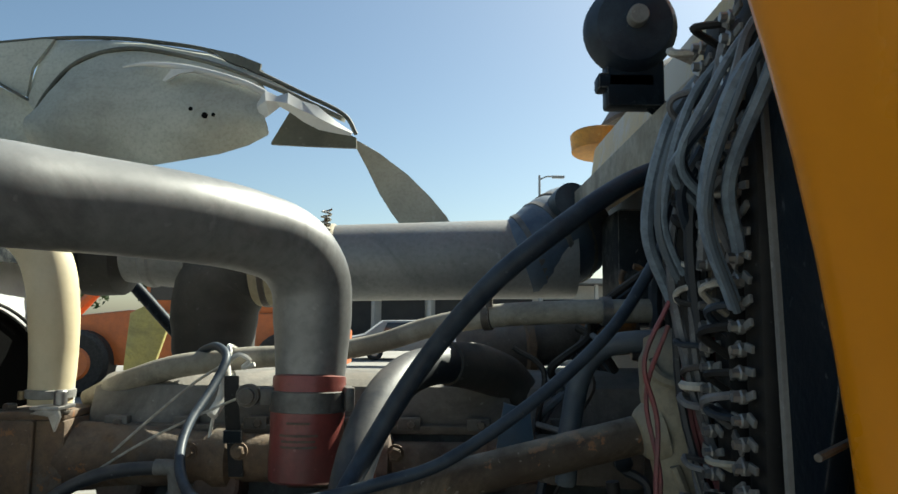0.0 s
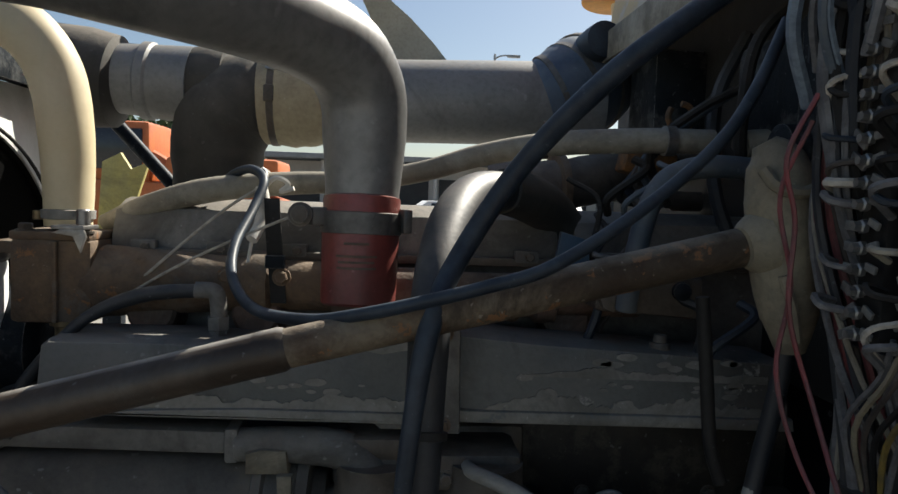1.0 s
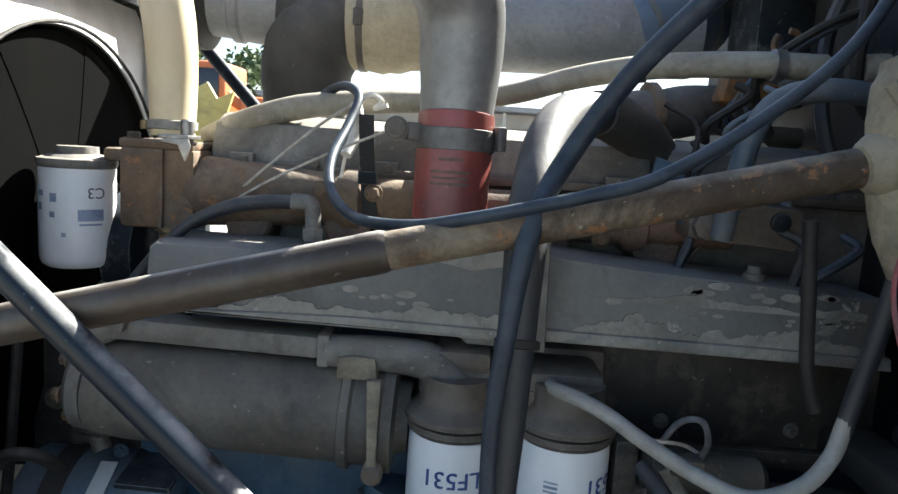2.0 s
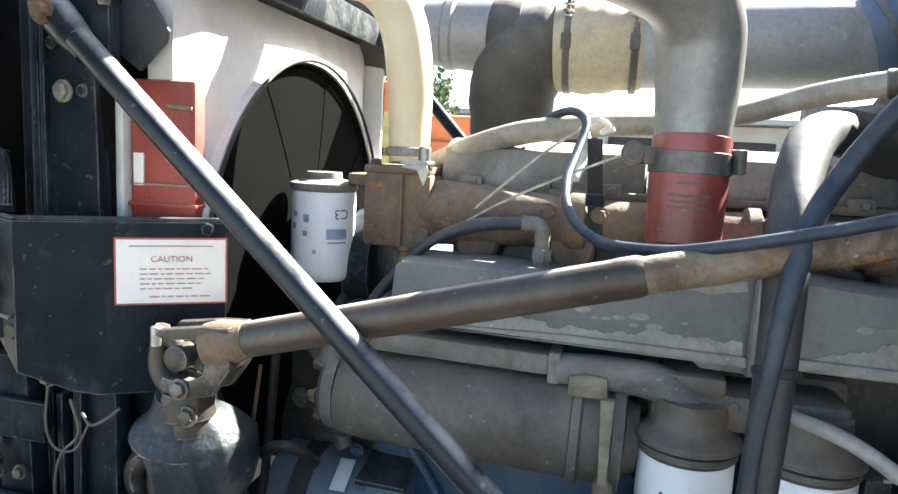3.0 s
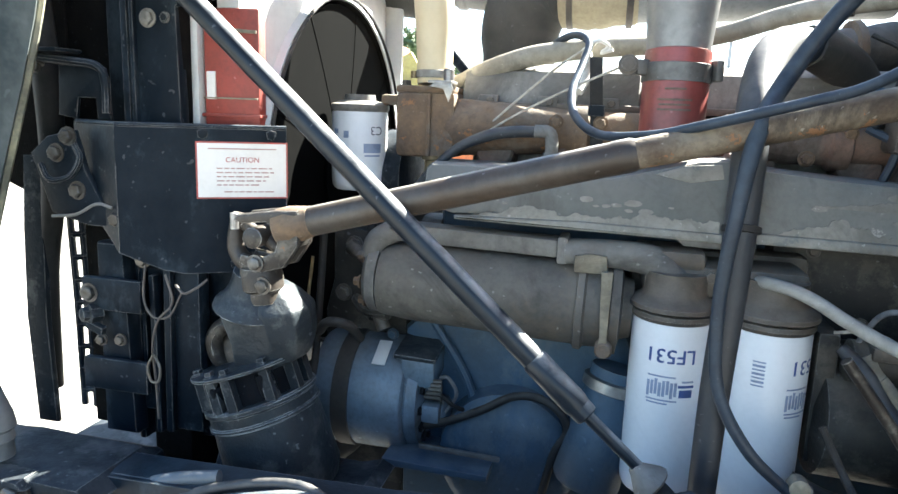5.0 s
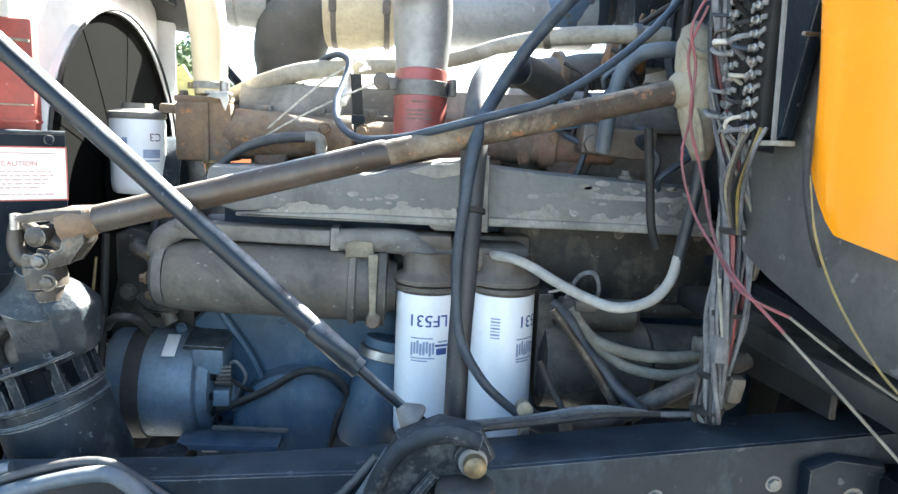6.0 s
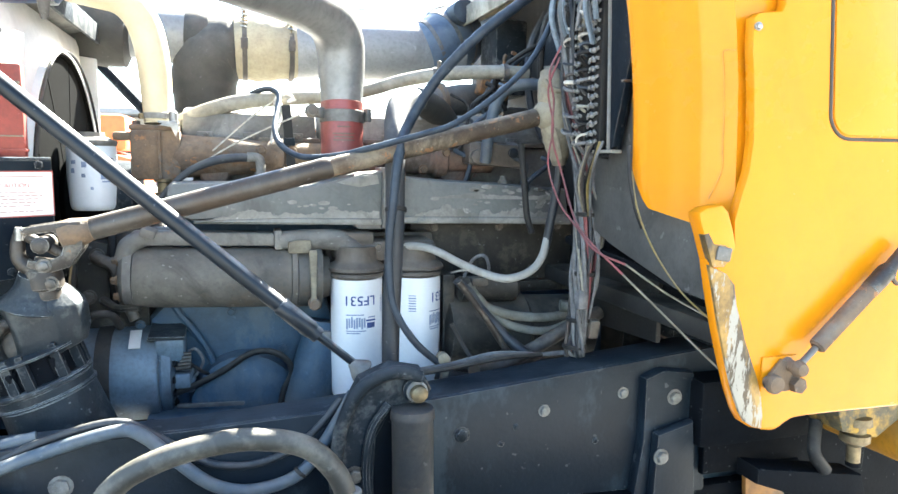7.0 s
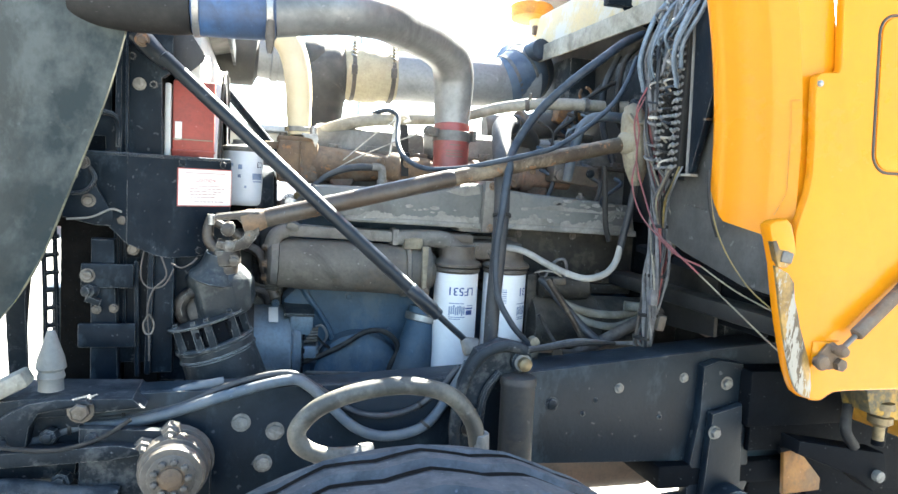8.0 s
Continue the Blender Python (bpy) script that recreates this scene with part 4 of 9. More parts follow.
def oil_cooler():
    o = thing("oil_cooler", (-0.43, 0.99, 1.08), "dusty grey cylindrical oil cooler with flanged ends", "oil cooler")
    part("shell", lathe(B(), (-0.62, 0.985, 1.152), (-0.245, 0.985, 1.140), [(0, 0.05), (0.004, 0.06), (0.05, 0.064), (0.30, 0.066), (0.37, 0.066)], 40), M_CAST, o)
    part("front_cap", lathe(B(), (-0.648, 0.985, 1.156), (-0.5, 0.985, 1.152), [(0, 0.03), (0.006, 0.052), (0.014, 0.06), (0.03, 0.061)], 28), M_IRON, o)
    part("rear_flange", lathe(B(), (-0.30, 0.985, 1.142), (-0.1, 0.985, 1.137), [(0, 0.067), (0.002, 0.073), (0.012, 0.074), (0.016, 0.067), (0.05, 0.066), (0.053, 0.074), (0.066, 0.074), (0.07, 0.05), (0.085, 0.045)], 36), M_CAST, o)
    bolts(o, [(-0.648 + 0.002, 0.985 + 0.045 * math.cos(a), 1.156 + 0.045 * math.sin(a)) for a in (2.2, 3.2, 4.2)], (-1, 0, 0), 0.008, 0.009, M_RUST)
    part("clamp_lug", prism(B(), [(-0.305, 1.20), (-0.305, 1.225), (-0.285, 1.23), (-0.258, 1.228), (-0.255, 1.20)], 0.935, 0.965, "y", 0.003), M_TAN, o, "tan stained clamp lug")
    part("clamp_strap", prism(B(), [(-0.264, 1.21), (-0.247, 1.21), (-0.249, 1.11), (-0.242, 1.083), (-0.264, 1.083), (-0.260, 1.11)], 0.906, 0.918, "y", 0.002), M_TAN, o, "tan stained strap")
    part("strap_foot", lathe(B(), (-0.253, 0.903, 1.092), (-0.253, 0.96, 1.092), [(0, 0.01), (0.004, 0.013), (0.03, 0.013)], 12), M_RUST, o)
    part("upper_line", box(B(), (-0.475, 0.985, 1.232), (0.29, 0.05, 0.03), (0, 1.5, 0), bevel=0.008), M_IRON, o)
    part("line_flange", box(B(), (-0.325, 0.978, 1.228), (0.016, 0.056, 0.042), bevel=0.004), M_IRON, o)
    part("cross_elbow", tube(B(), [(-0.32, 0.965, 1.226), (-0.25, 0.96, 1.228), (-0.19, 0.955, 1.222), (-0.155, 0.95, 1.19)], [0.02, 0.022, 0.024, 0.026], 16), M_IRON, o)
    part("inlet_elbow", tube(B(), [(-0.60, 0.975, 1.235), (-0.625, 0.965, 1.22), (-0.635, 0.965, 1.19)], 0.019, 14), M_IRON, o)
    part("patch", box(B(), (-0.585, 0.962, 1.248), (0.03, 0.03, 0.02), (10, 20, 0), bevel=0.004), M_IRON, o)


oil_cooler()


def intake_manifold():
    m = thing("intake_manifold", (-0.1, 0.98, 1.25), "long grey intake manifold with peeling paint", "manifold")
    front = [(-0.545, 1.343), (-0.535, 1.352), (-0.40, 1.352), (-0.26, 1.345), (-0.14, 1.375), (-0.095, 1.378), (-0.095, 1.262), (-0.16, 1.268), (-0.30, 1.272), (-0.42, 1.274), (-0.50, 1.272), (-0.55, 1.29)]
    part("front_section", prism(B(), front, 0.95, 1.07, "y", 0.012), M_MANIFOLD, m)
    part("lower_bead", prism(B(), [(-0.495, 1.272), (-0.30, 1.276), (-0.10, 1.272), (-0.098, 1.258), (-0.30, 1.262), (-0.495, 1.266)], 0.943, 1.0, "y", 0.004), M_BARE, m, "pale bare metal lower edge")
    rng = random.Random(21)

    def flakes(x0, x1, lo, hi, y):
        """One ragged band where the paint has come off, with loose islands above it."""
        n = int((x1 - x0) / 0.0028)
        ph = [rng.uniform(0, 6.3) for _ in range(5)]
        top = []
        for k in range(n + 1):
            x = x0 + (x1 - x0) * k / n
            run = 0.66 + 0.15 * math.sin(31 * x + ph[0]) + 0.10 * math.sin(74 * x + ph[1]) + 0.07 * math.sin(190 * x + ph[2]) + 0.05 * math.copysign(1, math.sin(130 * x + ph[3])) + rng.uniform(-0.05, 0.05)
            top.append((x, lo(x) + (hi(x) - lo(x)) * max(0.2, run) * min(1, 4 * k / n + 0.1)))
        part("flaked_band", prism(B(), top + [(x, lo(x)) for x in (x1, (x0 + x1) / 2, x0)], y, y + 0.02, "y"), M_BARE, m, "ragged band of bare metal")
        for k in range(9):
            cx, w = rng.uniform(x0 + 0.03, x1 - 0.03), rng.uniform(0.004, 0.014)
            cz = hi(cx) + rng.uniform(0.0, 0.014)
            part("flake", prism(B(), [(cx + w * rng.uniform(0.8, 1.15) * math.cos(a), cz + 0.4 * w * rng.uniform(0.8, 1.15) * math.sin(a)) for a in np.linspace(0, 5.6, 9)], y + 0.0004, y + 0.02, "y"), M_BARE, m)

    flakes(-0.49, -0.105, lambda x: 1.270, lambda x: 1.296 - 0.10 * max(0, -0.40 - x), 0.9482)
    rear = [(-0.062, 1.368), (0.05, 1.358), (0.20, 1.35), (0.355, 1.338), (0.37, 1.25), (0.30, 1.252), (0.15, 1.258), (0.0, 1.262), (-0.062, 1.262)]
    part("rear_section", prism(B(), rear, 0.955, 1.07, "y", 0.014), M_MANIFOLD, m)
    part("rear_lip", prism(B(), [(-0.06, 1.276), (0.20, 1.272), (0.365, 1.268), (0.368, 1.252), (0.20, 1.256), (-0.06, 1.260)], 0.948, 1.0, "y", 0.005), M_BARE, m, "pale worn lower edge")
    flakes(-0.058, 0.355, lambda x: 1.266 - 0.02 * max(0, x), lambda x: 1.306 - 0.04 * max(0, x), 0.9532)
    flakes(0.02, 0.33, lambda x: 1.318 - 0.02 * x, lambda x: 1.334 - 0.03 * x, 0.9532)
    part("joint_flange", prism(B(), [(-0.097, 1.385), (-0.058, 1.385), (-0.055, 1.25), (-0.10, 1.25)], 0.934, 1.07, "y", 0.006), M_IRON, m)
    part("foot", prism(B(), [(-0.17, 1.266), (-0.06, 1.266), (-0.07, 1.246), (-0.15, 1.248)], 0.955, 1.05, "y", 0.006), M_IRON, m)
    part("bolt_boss", lathe(B(), (0.20, 0.98, 1.345), (0.20, 0.98, 1.5), [(0, 0.014), (0.012, 0.013), (0.013, 0.009), (0.022, 0.008)], 12), M_IRON, m)
    bolts(m, [(-0.077, 0.934, 1.372), (-0.077, 0.934, 1.262)], (0, -1, 0), 0.008, 0.007, M_RUST)
    part("flaked_patch", prism(B(), [(-0.20, 1.352), (-0.16, 1.366), (-0.11, 1.37), (-0.105, 1.35), (-0.15, 1.342)], 0.9485, 0.96, "y", 0.001), M_BARE, m, "bare flaked patch")


intake_manifold()


# ---- pipes over the engine ----
def charge_pipe():
    c = thing("charge_air_pipe", (-0.18, 0.99, 1.40), "grey steel charge air pipe bending forward over the engine", "pipe")
    path = [(-0.181, 1.0, 1.505), (-0.180, 1.002, 1.60), (-0.184, 0.995, 1.655), (-0.205, 0.965, 1.692), (-0.243, 0.92, 1.708), (-0.297, 0.85, 1.715), (-0.376, 0.755, 1.716), (-0.433, 0.68, 1.714), (-0.52, 0.615, 1.702), (-0.60, 0.60, 1.688), (-0.655, 0.598, 1.678)]
    part("pipe", tube(B(), path, [0.0435, 0.0515, 0.053, 0.0525, 0.051, 0.051, 0.05, 0.05, 0.048, 0.047, 0.046], 32, 5), M_PIPE, c)
    part("seam", tube(B(), [(x, y, z + 0.0005) for x, y, z in [(-0.190, 0.99, 1.662 + 0.049), (-0.243, 0.92, 1.708 + 0.05), (-0.376, 0.755, 1.716 + 0.05)]], 0.0016, 6), M_PIPE, c)
    b = thing("red_boot", (-0.18, 0.99, 1.40), "red silicone hose boot with a steel band clamp", "hose")
    part("sleeve", lathe(B(), (-0.182, 0.985, 1.395), (-0.180, 1.0, 1.56), [(0, 0.042), (0.003, 0.0455), (0.02, 0.0462), (0.06, 0.0468), (0.085, 0.0475), (0.10, 0.047), (0.126, 0.0475), (0.132, 0.047), (0.134, 0.042)], 40), M_RED, b)
    part("band_clamp", lathe(B(), (-0.181, 0.994, 1.482), (-0.180, 0.997, 1.56), [(0, 0.0475), (0.001, 0.0495), (0.026, 0.050), (0.027, 0.0475)], 40), M_BAND, b, "dull steel band clamp")
    part("clamp_bolt", lathe(B(), (-0.250, 0.965, 1.505), (-0.249, 0.9, 1.506), [(0, 0.0145), (0.012, 0.0145), (0.013, 0.010), (0.022, 0.010), (0.023, 0.006)], 18), M_HEAD, b, "round clamp barrel with its bolt")
    part("clamp_neck", box(B(), (-0.228, 0.978, 1.503), (0.03, 0.02, 0.022), (0, 0, 28), bevel=0.003), M_BAND, b)
    part("clamp_tab", box(B(), (-0.128, 0.985, 1.50), (0.012, 0.03, 0.03), (0, 0, 20), bevel=0.003), M_BAND, b)
    for k, (w, z) in enumerate(((0.03, 1.473), (0.05, 1.458), (0.044, 1.451), (0.048, 1.444))):
        v, f = bar_print(w, 0.003)
        part("print_bar", round_print(B(), v, f, (-0.1815, 0.99), 0.0472, -2, z), M_RUSTRED, b)
    # forward hose of the pipe
    h = thing("blue_hose_joint", (-0.72, 0.6, 1.62), "blue silicone hose joining the charge pipe forward", "hose")
    part("sleeve", lathe(B(), (-0.65, 0.598, 1.678), (-0.80, 0.6, 1.672), [(0, 0.048), (0.004, 0.052), (0.07, 0.053), (0.145, 0.052), (0.15, 0.048)], 32), surf("blue_silicone", (0.035, 0.085, 0.20), (0.03, 0.05, 0.10), 0.5, scale=12, dust_glint=0.5), h)
    part("pipe_clamp", lathe(B(), (-0.655, 0.598, 1.678), (-0.80, 0.6, 1.672), [(0, 0.05), (0.001, 0.055), (0.012, 0.055), (0.013, 0.05)], 32), M_STEEL, h)
    part("clamp_screw", lathe(B(), (-0.66, 0.555, 1.655), (-0.66, 0.56, 1.58), [(0, 0.008), (0.03, 0.009), (0.05, 0.007), (0.06, 0.004)], 10), M_HEAD, h)
    part("far_clamp", lathe(B(), (-0.785, 0.6, 1.673), (-0.9, 0.6, 1.67), [(0, 0.05), (0.001, 0.055), (0.012, 0.055), (0.013, 0.05)], 32), M_STEEL, h)
    part("black_end", lathe(B(), (-0.80, 0.6, 1.672), (-1.0, 0.61, 1.668), [(0, 0.05), (0.03, 0.054), (0.09, 0.054), (0.16, 0.05), (0.2, 0.046)], 28), M_RUBBER, h, "black moulded hose end")


charge_pipe()


def radiator_tube():
    r = thing("radiator_hose", (-0.58, 1.08, 1.47), "stained cream upper radiator tube rising from the housing", "hose")
    path = [(-0.570, 1.085, 1.475), (-0.572, 1.09, 1.54), (-0.575, 1.09, 1.60), (-0.584, 1.09, 1.66), (-0.602, 1.085, 1.705), (-0.635, 1.08, 1.735), (-0.69, 1.08, 1.748), (-0.77, 1.10, 1.765), (-0.85, 1.12, 1.78)]
    part("tube", tube(B(), path, [0.029, 0.032, 0.034, 0.035, 0.035, 0.035, 0.035, 0.035, 0.035], 28, 6, lump=0.015), M_CREAM, r)
    part("lower_clamp", lathe(B(), (-0.570, 1.085, 1.485), (-0.570, 1.086, 1.6), [(0, 0.029), (0.001, 0.0325), (0.012, 0.033), (0.013, 0.03)], 28), M_BARE, r, "dull steel clamp")
    part("clamp_screw", rod(B(), (-0.602, 1.07, 1.484), (-0.602, 1.07, 1.496), 0.006, 10), M_BRASS, r)
    part("tab_bracket", prism(B(), [(-0.550, 1.478), (-0.528, 1.478), (-0.524, 1.466), (-0.531, 1.446), (-0.540, 1.466), (-0.565, 1.470)], 1.028, 1.034, "y", 0.001), M_STEEL, r, "thin bright bracket tab")
    part("tab_top", box(B(), (-0.546, 1.05, 1.477), (0.04, 0.045, 0.005), bevel=0.001), M_STEEL, r)
    part("tab_bolt", lathe(B(), (-0.536, 1.05, 1.48), (-0.536, 1.05, 1.6), [(0, 0.009), (0.018, 0.009), (0.02, 0.007)], 10), M_STEEL, r)


radiator_tube()


def intake_duct():
    d = thing("air_intake_duct", (0.0, 1.48, 1.63), "wide grey air intake pipe across the engine top", "duct")
    Y, Z = 1.48, 1.712
    part("pipe", lathe(B(), (-0.26, Y, Z - 0.005), (0.24, Y, Z + 0.01), [(0, 0.076), (0.02, 0.0775), (0.3, 0.08), (0.49, 0.081), (0.5, 0.079)], 40), M_AIRPIPE, d)
    part("hump_hose", lathe(B(), (-0.405, Y, Z - 0.01), (-0.24, Y, Z - 0.005), [(0, 0.078), (0.003, 0.084), (0.035, 0.085), (0.05, 0.088), (0.062, 0.09), (0.075, 0.087), (0.09, 0.088), (0.10, 0.087), (0.115, 0.082), (0.16, 0.081), (0.165, 0.077)], 40), M_CREAM_RUBBER, d, "cream convoluted rubber hose")
    for x, r in ((-0.385, 0.086), (-0.262, 0.083)):
        part("clamp_band", lathe(B(), (x, Y, Z - 0.01), (x + 1, Y, Z - 0.01), [(0, r - 0.003), (0.001, r), (0.013, r), (0.014, r - 0.003)], 36), M_HEAD, d)
        s = part("spring_clamp", rod(B(), (x + 0.006, Y - 0.075, Z + 0.01), (x + 0.006, Y - 0.055, Z + 0.085), 0.004, 8), M_BRASS, d, "spring-loaded clamp screw")
        part("coil", tube(B(), [(x + 0.006 + 0.009 * math.cos(a), Y - 0.068 - 0.009 * math.sin(a) + 0.0012 * a * 0.4, Z + 0.035 + 0.0017 * a) for a in [k * 0.8 for k in range(48)]], 0.0022, 5, 1), M_STEEL, s)
        part("clamp_lug", box(B(), (x + 0.006, Y - 0.082, Z - 0.008), (0.018, 0.014, 0.03), bevel=0.003), M_HEAD, s)
    bend = [(-0.395, Y, Z - 0.012), (-0.415, Y, Z - 0.013), (-0.445, Y - 0.002, Z - 0.02), (-0.47, Y - 0.004, Z - 0.045), (-0.482, Y - 0.006, Z - 0.09), (-0.484, Y - 0.008, Z - 0.14), (-0.482, Y - 0.01, Z - 0.19)]
    part("black_elbow", tube(B(), bend, [0.080, 0.086, 0.090, 0.090, 0.086, 0.082, 0.078], 36, 5, lump=0.03), M_DARKPIPE, d, "black moulded rubber elbow, scuffed")
    part("elbow_boss", lathe(B(), (-0.47, Y, Z + 0.012), (-0.56, Y, Z + 0.014), [(0, 0.07), (0.03, 0.074), (0.06, 0.068), (0.075, 0.05)], 28), M_DARKPIPE, d)
    part("neck", lathe(B(), (-0.53, Y, Z + 0.01), (-0.70, Y, Z + 0.02), [(0, 0.072), (0.07, 0.068), (0.075, 0.072), (0.09, 0.072), (0.095, 0.066), (0.16, 0.064)], 32), M_AIRPIPE, d)
    part("front_housing", lathe(B(), (-0.66, Y, Z + 0.01), (-0.86, Y, Z + 0.03), [(0, 0.06), (0.01, 0.085), (0.06, 0.092), (0.15, 0.09), (0.18, 0.06)], 32), M_DARKPIPE, d, "dark housing at the duct's front")
    tp = tube(B(), [(0.13, Y, Z + 0.006), (0.165, Y, Z + 0.02), (0.205, Y + 0.02, Z + 0.045), (0.235, Y + 0.06, Z + 0.06), (0.255, Y + 0.13, Z + 0.08), (0.262, Y + 0.22, Z + 0.11)], [0.083, 0.09, 0.098, 0.098, 0.094, 0.09], 30)
    elbow = part("blue_elbow", tp, surf("blue_black_rubber", (0.03, 0.06, 0.11), (0.07, 0.10, 0.14), 0.55, scale=9, dust_glint=0.55, dust_glint_col=(0.30, 0.33, 0.36)), d, "dusty blue rubber elbow")
    for x, y, z, r in ((0.150, 0.0, 0.014, 0.0875), (0.185, 0.01, 0.032, 0.096), (0.218, 0.035, 0.052, 0.100)):
        part("elbow_clamp", lathe(B(), (x, Y + y, Z + z), (x + 0.05, Y + y + 20 * (r - 0.0875) * 0.1, Z + z + 0.025), [(0, r - 0.004), (0.001, r + 0.002), (0.012, r + 0.002), (0.013, r - 0.004)], 32), M_BAND, elbow, "steel clamp band")
    part("elbow_plug", lathe(B(), (0.222, Y - 0.105, 1.826), (0.215, Y, 1.82), [(0, 0.008), (0.002, 0.024), (0.004, 0.033), (0.03, 0.035), (0.08, 0.035)], 24), M_CABLE, d, "round dark plug on the elbow")


intake_duct()


def air_cleaner():
    a = thing("air_cleaner", (0.5, 1.95, 1.86), "yellow air cleaner canister with a capped intake stack", "air cleaner")
    part("canister", lathe(B(), (0.83, 1.95, 1.86), (0.83, 1.95, 2.4), [(0, 0.15), (0.01, 0.17), (0.22, 0.17), (0.24, 0.175), (0.25, 0.17), (0.26, 0.12)], 36), M_YELLOWOLD, a)
    part("rain_hat", lathe(B(), (0.83, 1.95, 2.09), (0.83, 1.95, 2.5), [(0, 0.30), (0.002, 0.362), (0.012, 0.365), (0.06, 0.335), (0.13, 0.28), (0.20, 0.19), (0.22, 0.05)], 40), M_WIREBROWN, a, "dark brown domed hat")
    part("intake_tube", rod(B(), (0.50, 1.84, 1.86), (0.47, 1.83, 2.03), 0.04, 24), M_CREAM, a, "pale stack tube")
    part("cap", lathe(B(), (0.442, 1.83, 1.985), (0.452, 1.85, 2.2), [(0, 0.080), (0.002, 0.086), (0.05, 0.092), (0.055, 0.088), (0.06, 0.05)], 36), M_YELLOWOLD, a, "orange-yellow rain cap")
    part("neck_ring", lathe(B(), (0.50, 1.83, 1.915), (0.50, 1.83, 2.0), [(0, 0.045), (0.01, 0.052), (0.04, 0.05), (0.05, 0.042)], 30), M_YELLOWOLD, a)
    part("mount_bracket", box(B(), (0.80, 1.78, 1.775), (0.08, 0.34, 0.19), bevel=0.01), M_CHASSIS, a, "dark steel mounting bracket")
    part("latch", box(B(), (0.445, 1.79, 1.935), (0.02, 0.02, 0.04), bevel=0.004), M_HEAD, a)


air_cleaner()


def line(name, pts, r, material, label, category="hose", n=12, group="", steps=6):
    pts = [tuple(p) for p in pts]
    base = min(pts, key=lambda p: p[2])
    return single(name, tube(B(), pts, r, n, steps), material, base, label, category, group)


ch = thing("coolant_hose", (-0.3, 1.08, 1.48), "beige coolant hose running along the valve covers", "hose")
part("hose", tube(B(), [(-0.535, 1.10, 1.478), (-0.48, 1.09, 1.502), (-0.40, 1.085, 1.527), (-0.30, 1.083, 1.540), (-0.20, 1.08, 1.547), (-0.11, 1.07, 1.563), (-0.03, 1.06, 1.588), (0.06, 1.03, 1.604), (0.17, 1.0, 1.61), (0.26, 1.0, 1.612)],
                  [0.013, 0.016, 0.017, 0.016, 0.014, 0.014, 0.015, 0.016, 0.016, 0.016], 16), M_BEIGE_HOSE, ch)
part("clamp", lathe(B(), (0.195, 1.0, 1.611), (0.3, 1.0, 1.612), [(0, 0.016), (0.001, 0.0195), (0.014, 0.0195), (0.015, 0.016)], 18), M_STEEL, ch, "worm clamp")
part("clamp", lathe(B(), (0.04, 1.036, 1.601), (0.09, 1.02, 1.606), [(0, 0.0155), (0.001, 0.0185), (0.012, 0.0185), (0.013, 0.0155)], 18), M_HEAD, ch, "rusty worm clamp")
part("clamp_screw", rod(B(), (0.048, 1.018, 1.615), (0.048, 1.018, 1.632), 0.005, 8), M_HEAD, ch)
hh = thing("heater_hose", (-0.118, 0.765, 0.96), "fat dark heater hose rising between the filters", "hose")
part("hose", tube(B(), [(-0.118, 0.765, 0.96), (-0.115, 0.768, 1.10), (-0.108, 0.772, 1.25), (-0.104, 0.785, 1.36), (-0.098, 0.82, 1.44), (-0.078, 0.89, 1.502), (-0.045, 0.97, 1.535), (0.01, 1.05, 1.54), (0.06, 1.12, 1.52), (0.10, 1.18, 1.47)],
                  [0.017, 0.018, 0.0185, 0.0195, 0.022, 0.025, 0.026, 0.026, 0.025, 0.025], 20), M_HOSE, hh)
part("elbow_sleeve", tube(B(), [(0.0, 1.035, 1.542), (0.04, 1.08, 1.535), (0.085, 1.13, 1.515), (0.12, 1.15, 1.48)], [0.03, 0.034, 0.034, 0.03], 16), M_DARKPIPE, hh, "lumpy black end sleeve")
part("tie", lathe(B(), (-0.105, 0.775, 1.30), (-0.103, 0.79, 1.36), [(0, 0.02), (0.001, 0.0225), (0.008, 0.0225), (0.009, 0.02)], 18), M_RUBBER, hh, "black cable tie")
# the fat harness that falls from the cowl and down past the filters
line("battery_cable", [(0.25, 0.80, 1.775), (0.175, 0.755, 1.738), (0.105, 0.725, 1.689), (0.042, 0.735, 1.637), (-0.021, 0.785, 1.562), (-0.076, 0.79, 1.474), (-0.104, 0.75, 1.415), (-0.118, 0.735, 1.33), (-0.126, 0.74, 1.22), (-0.118, 0.735, 1.12), (-0.08, 0.73, 1.05), (-0.03, 0.745, 1.0), (-0.012, 0.752, 0.985)],
     [0.0095, 0.0105, 0.0105, 0.0105, 0.0105, 0.0105, 0.0105, 0.009, 0.008, 0.0075, 0.0075, 0.007, 0.007], M_CABLE, "thick blue-black cable sagging from the cowl to the rail", "cable", n=14)
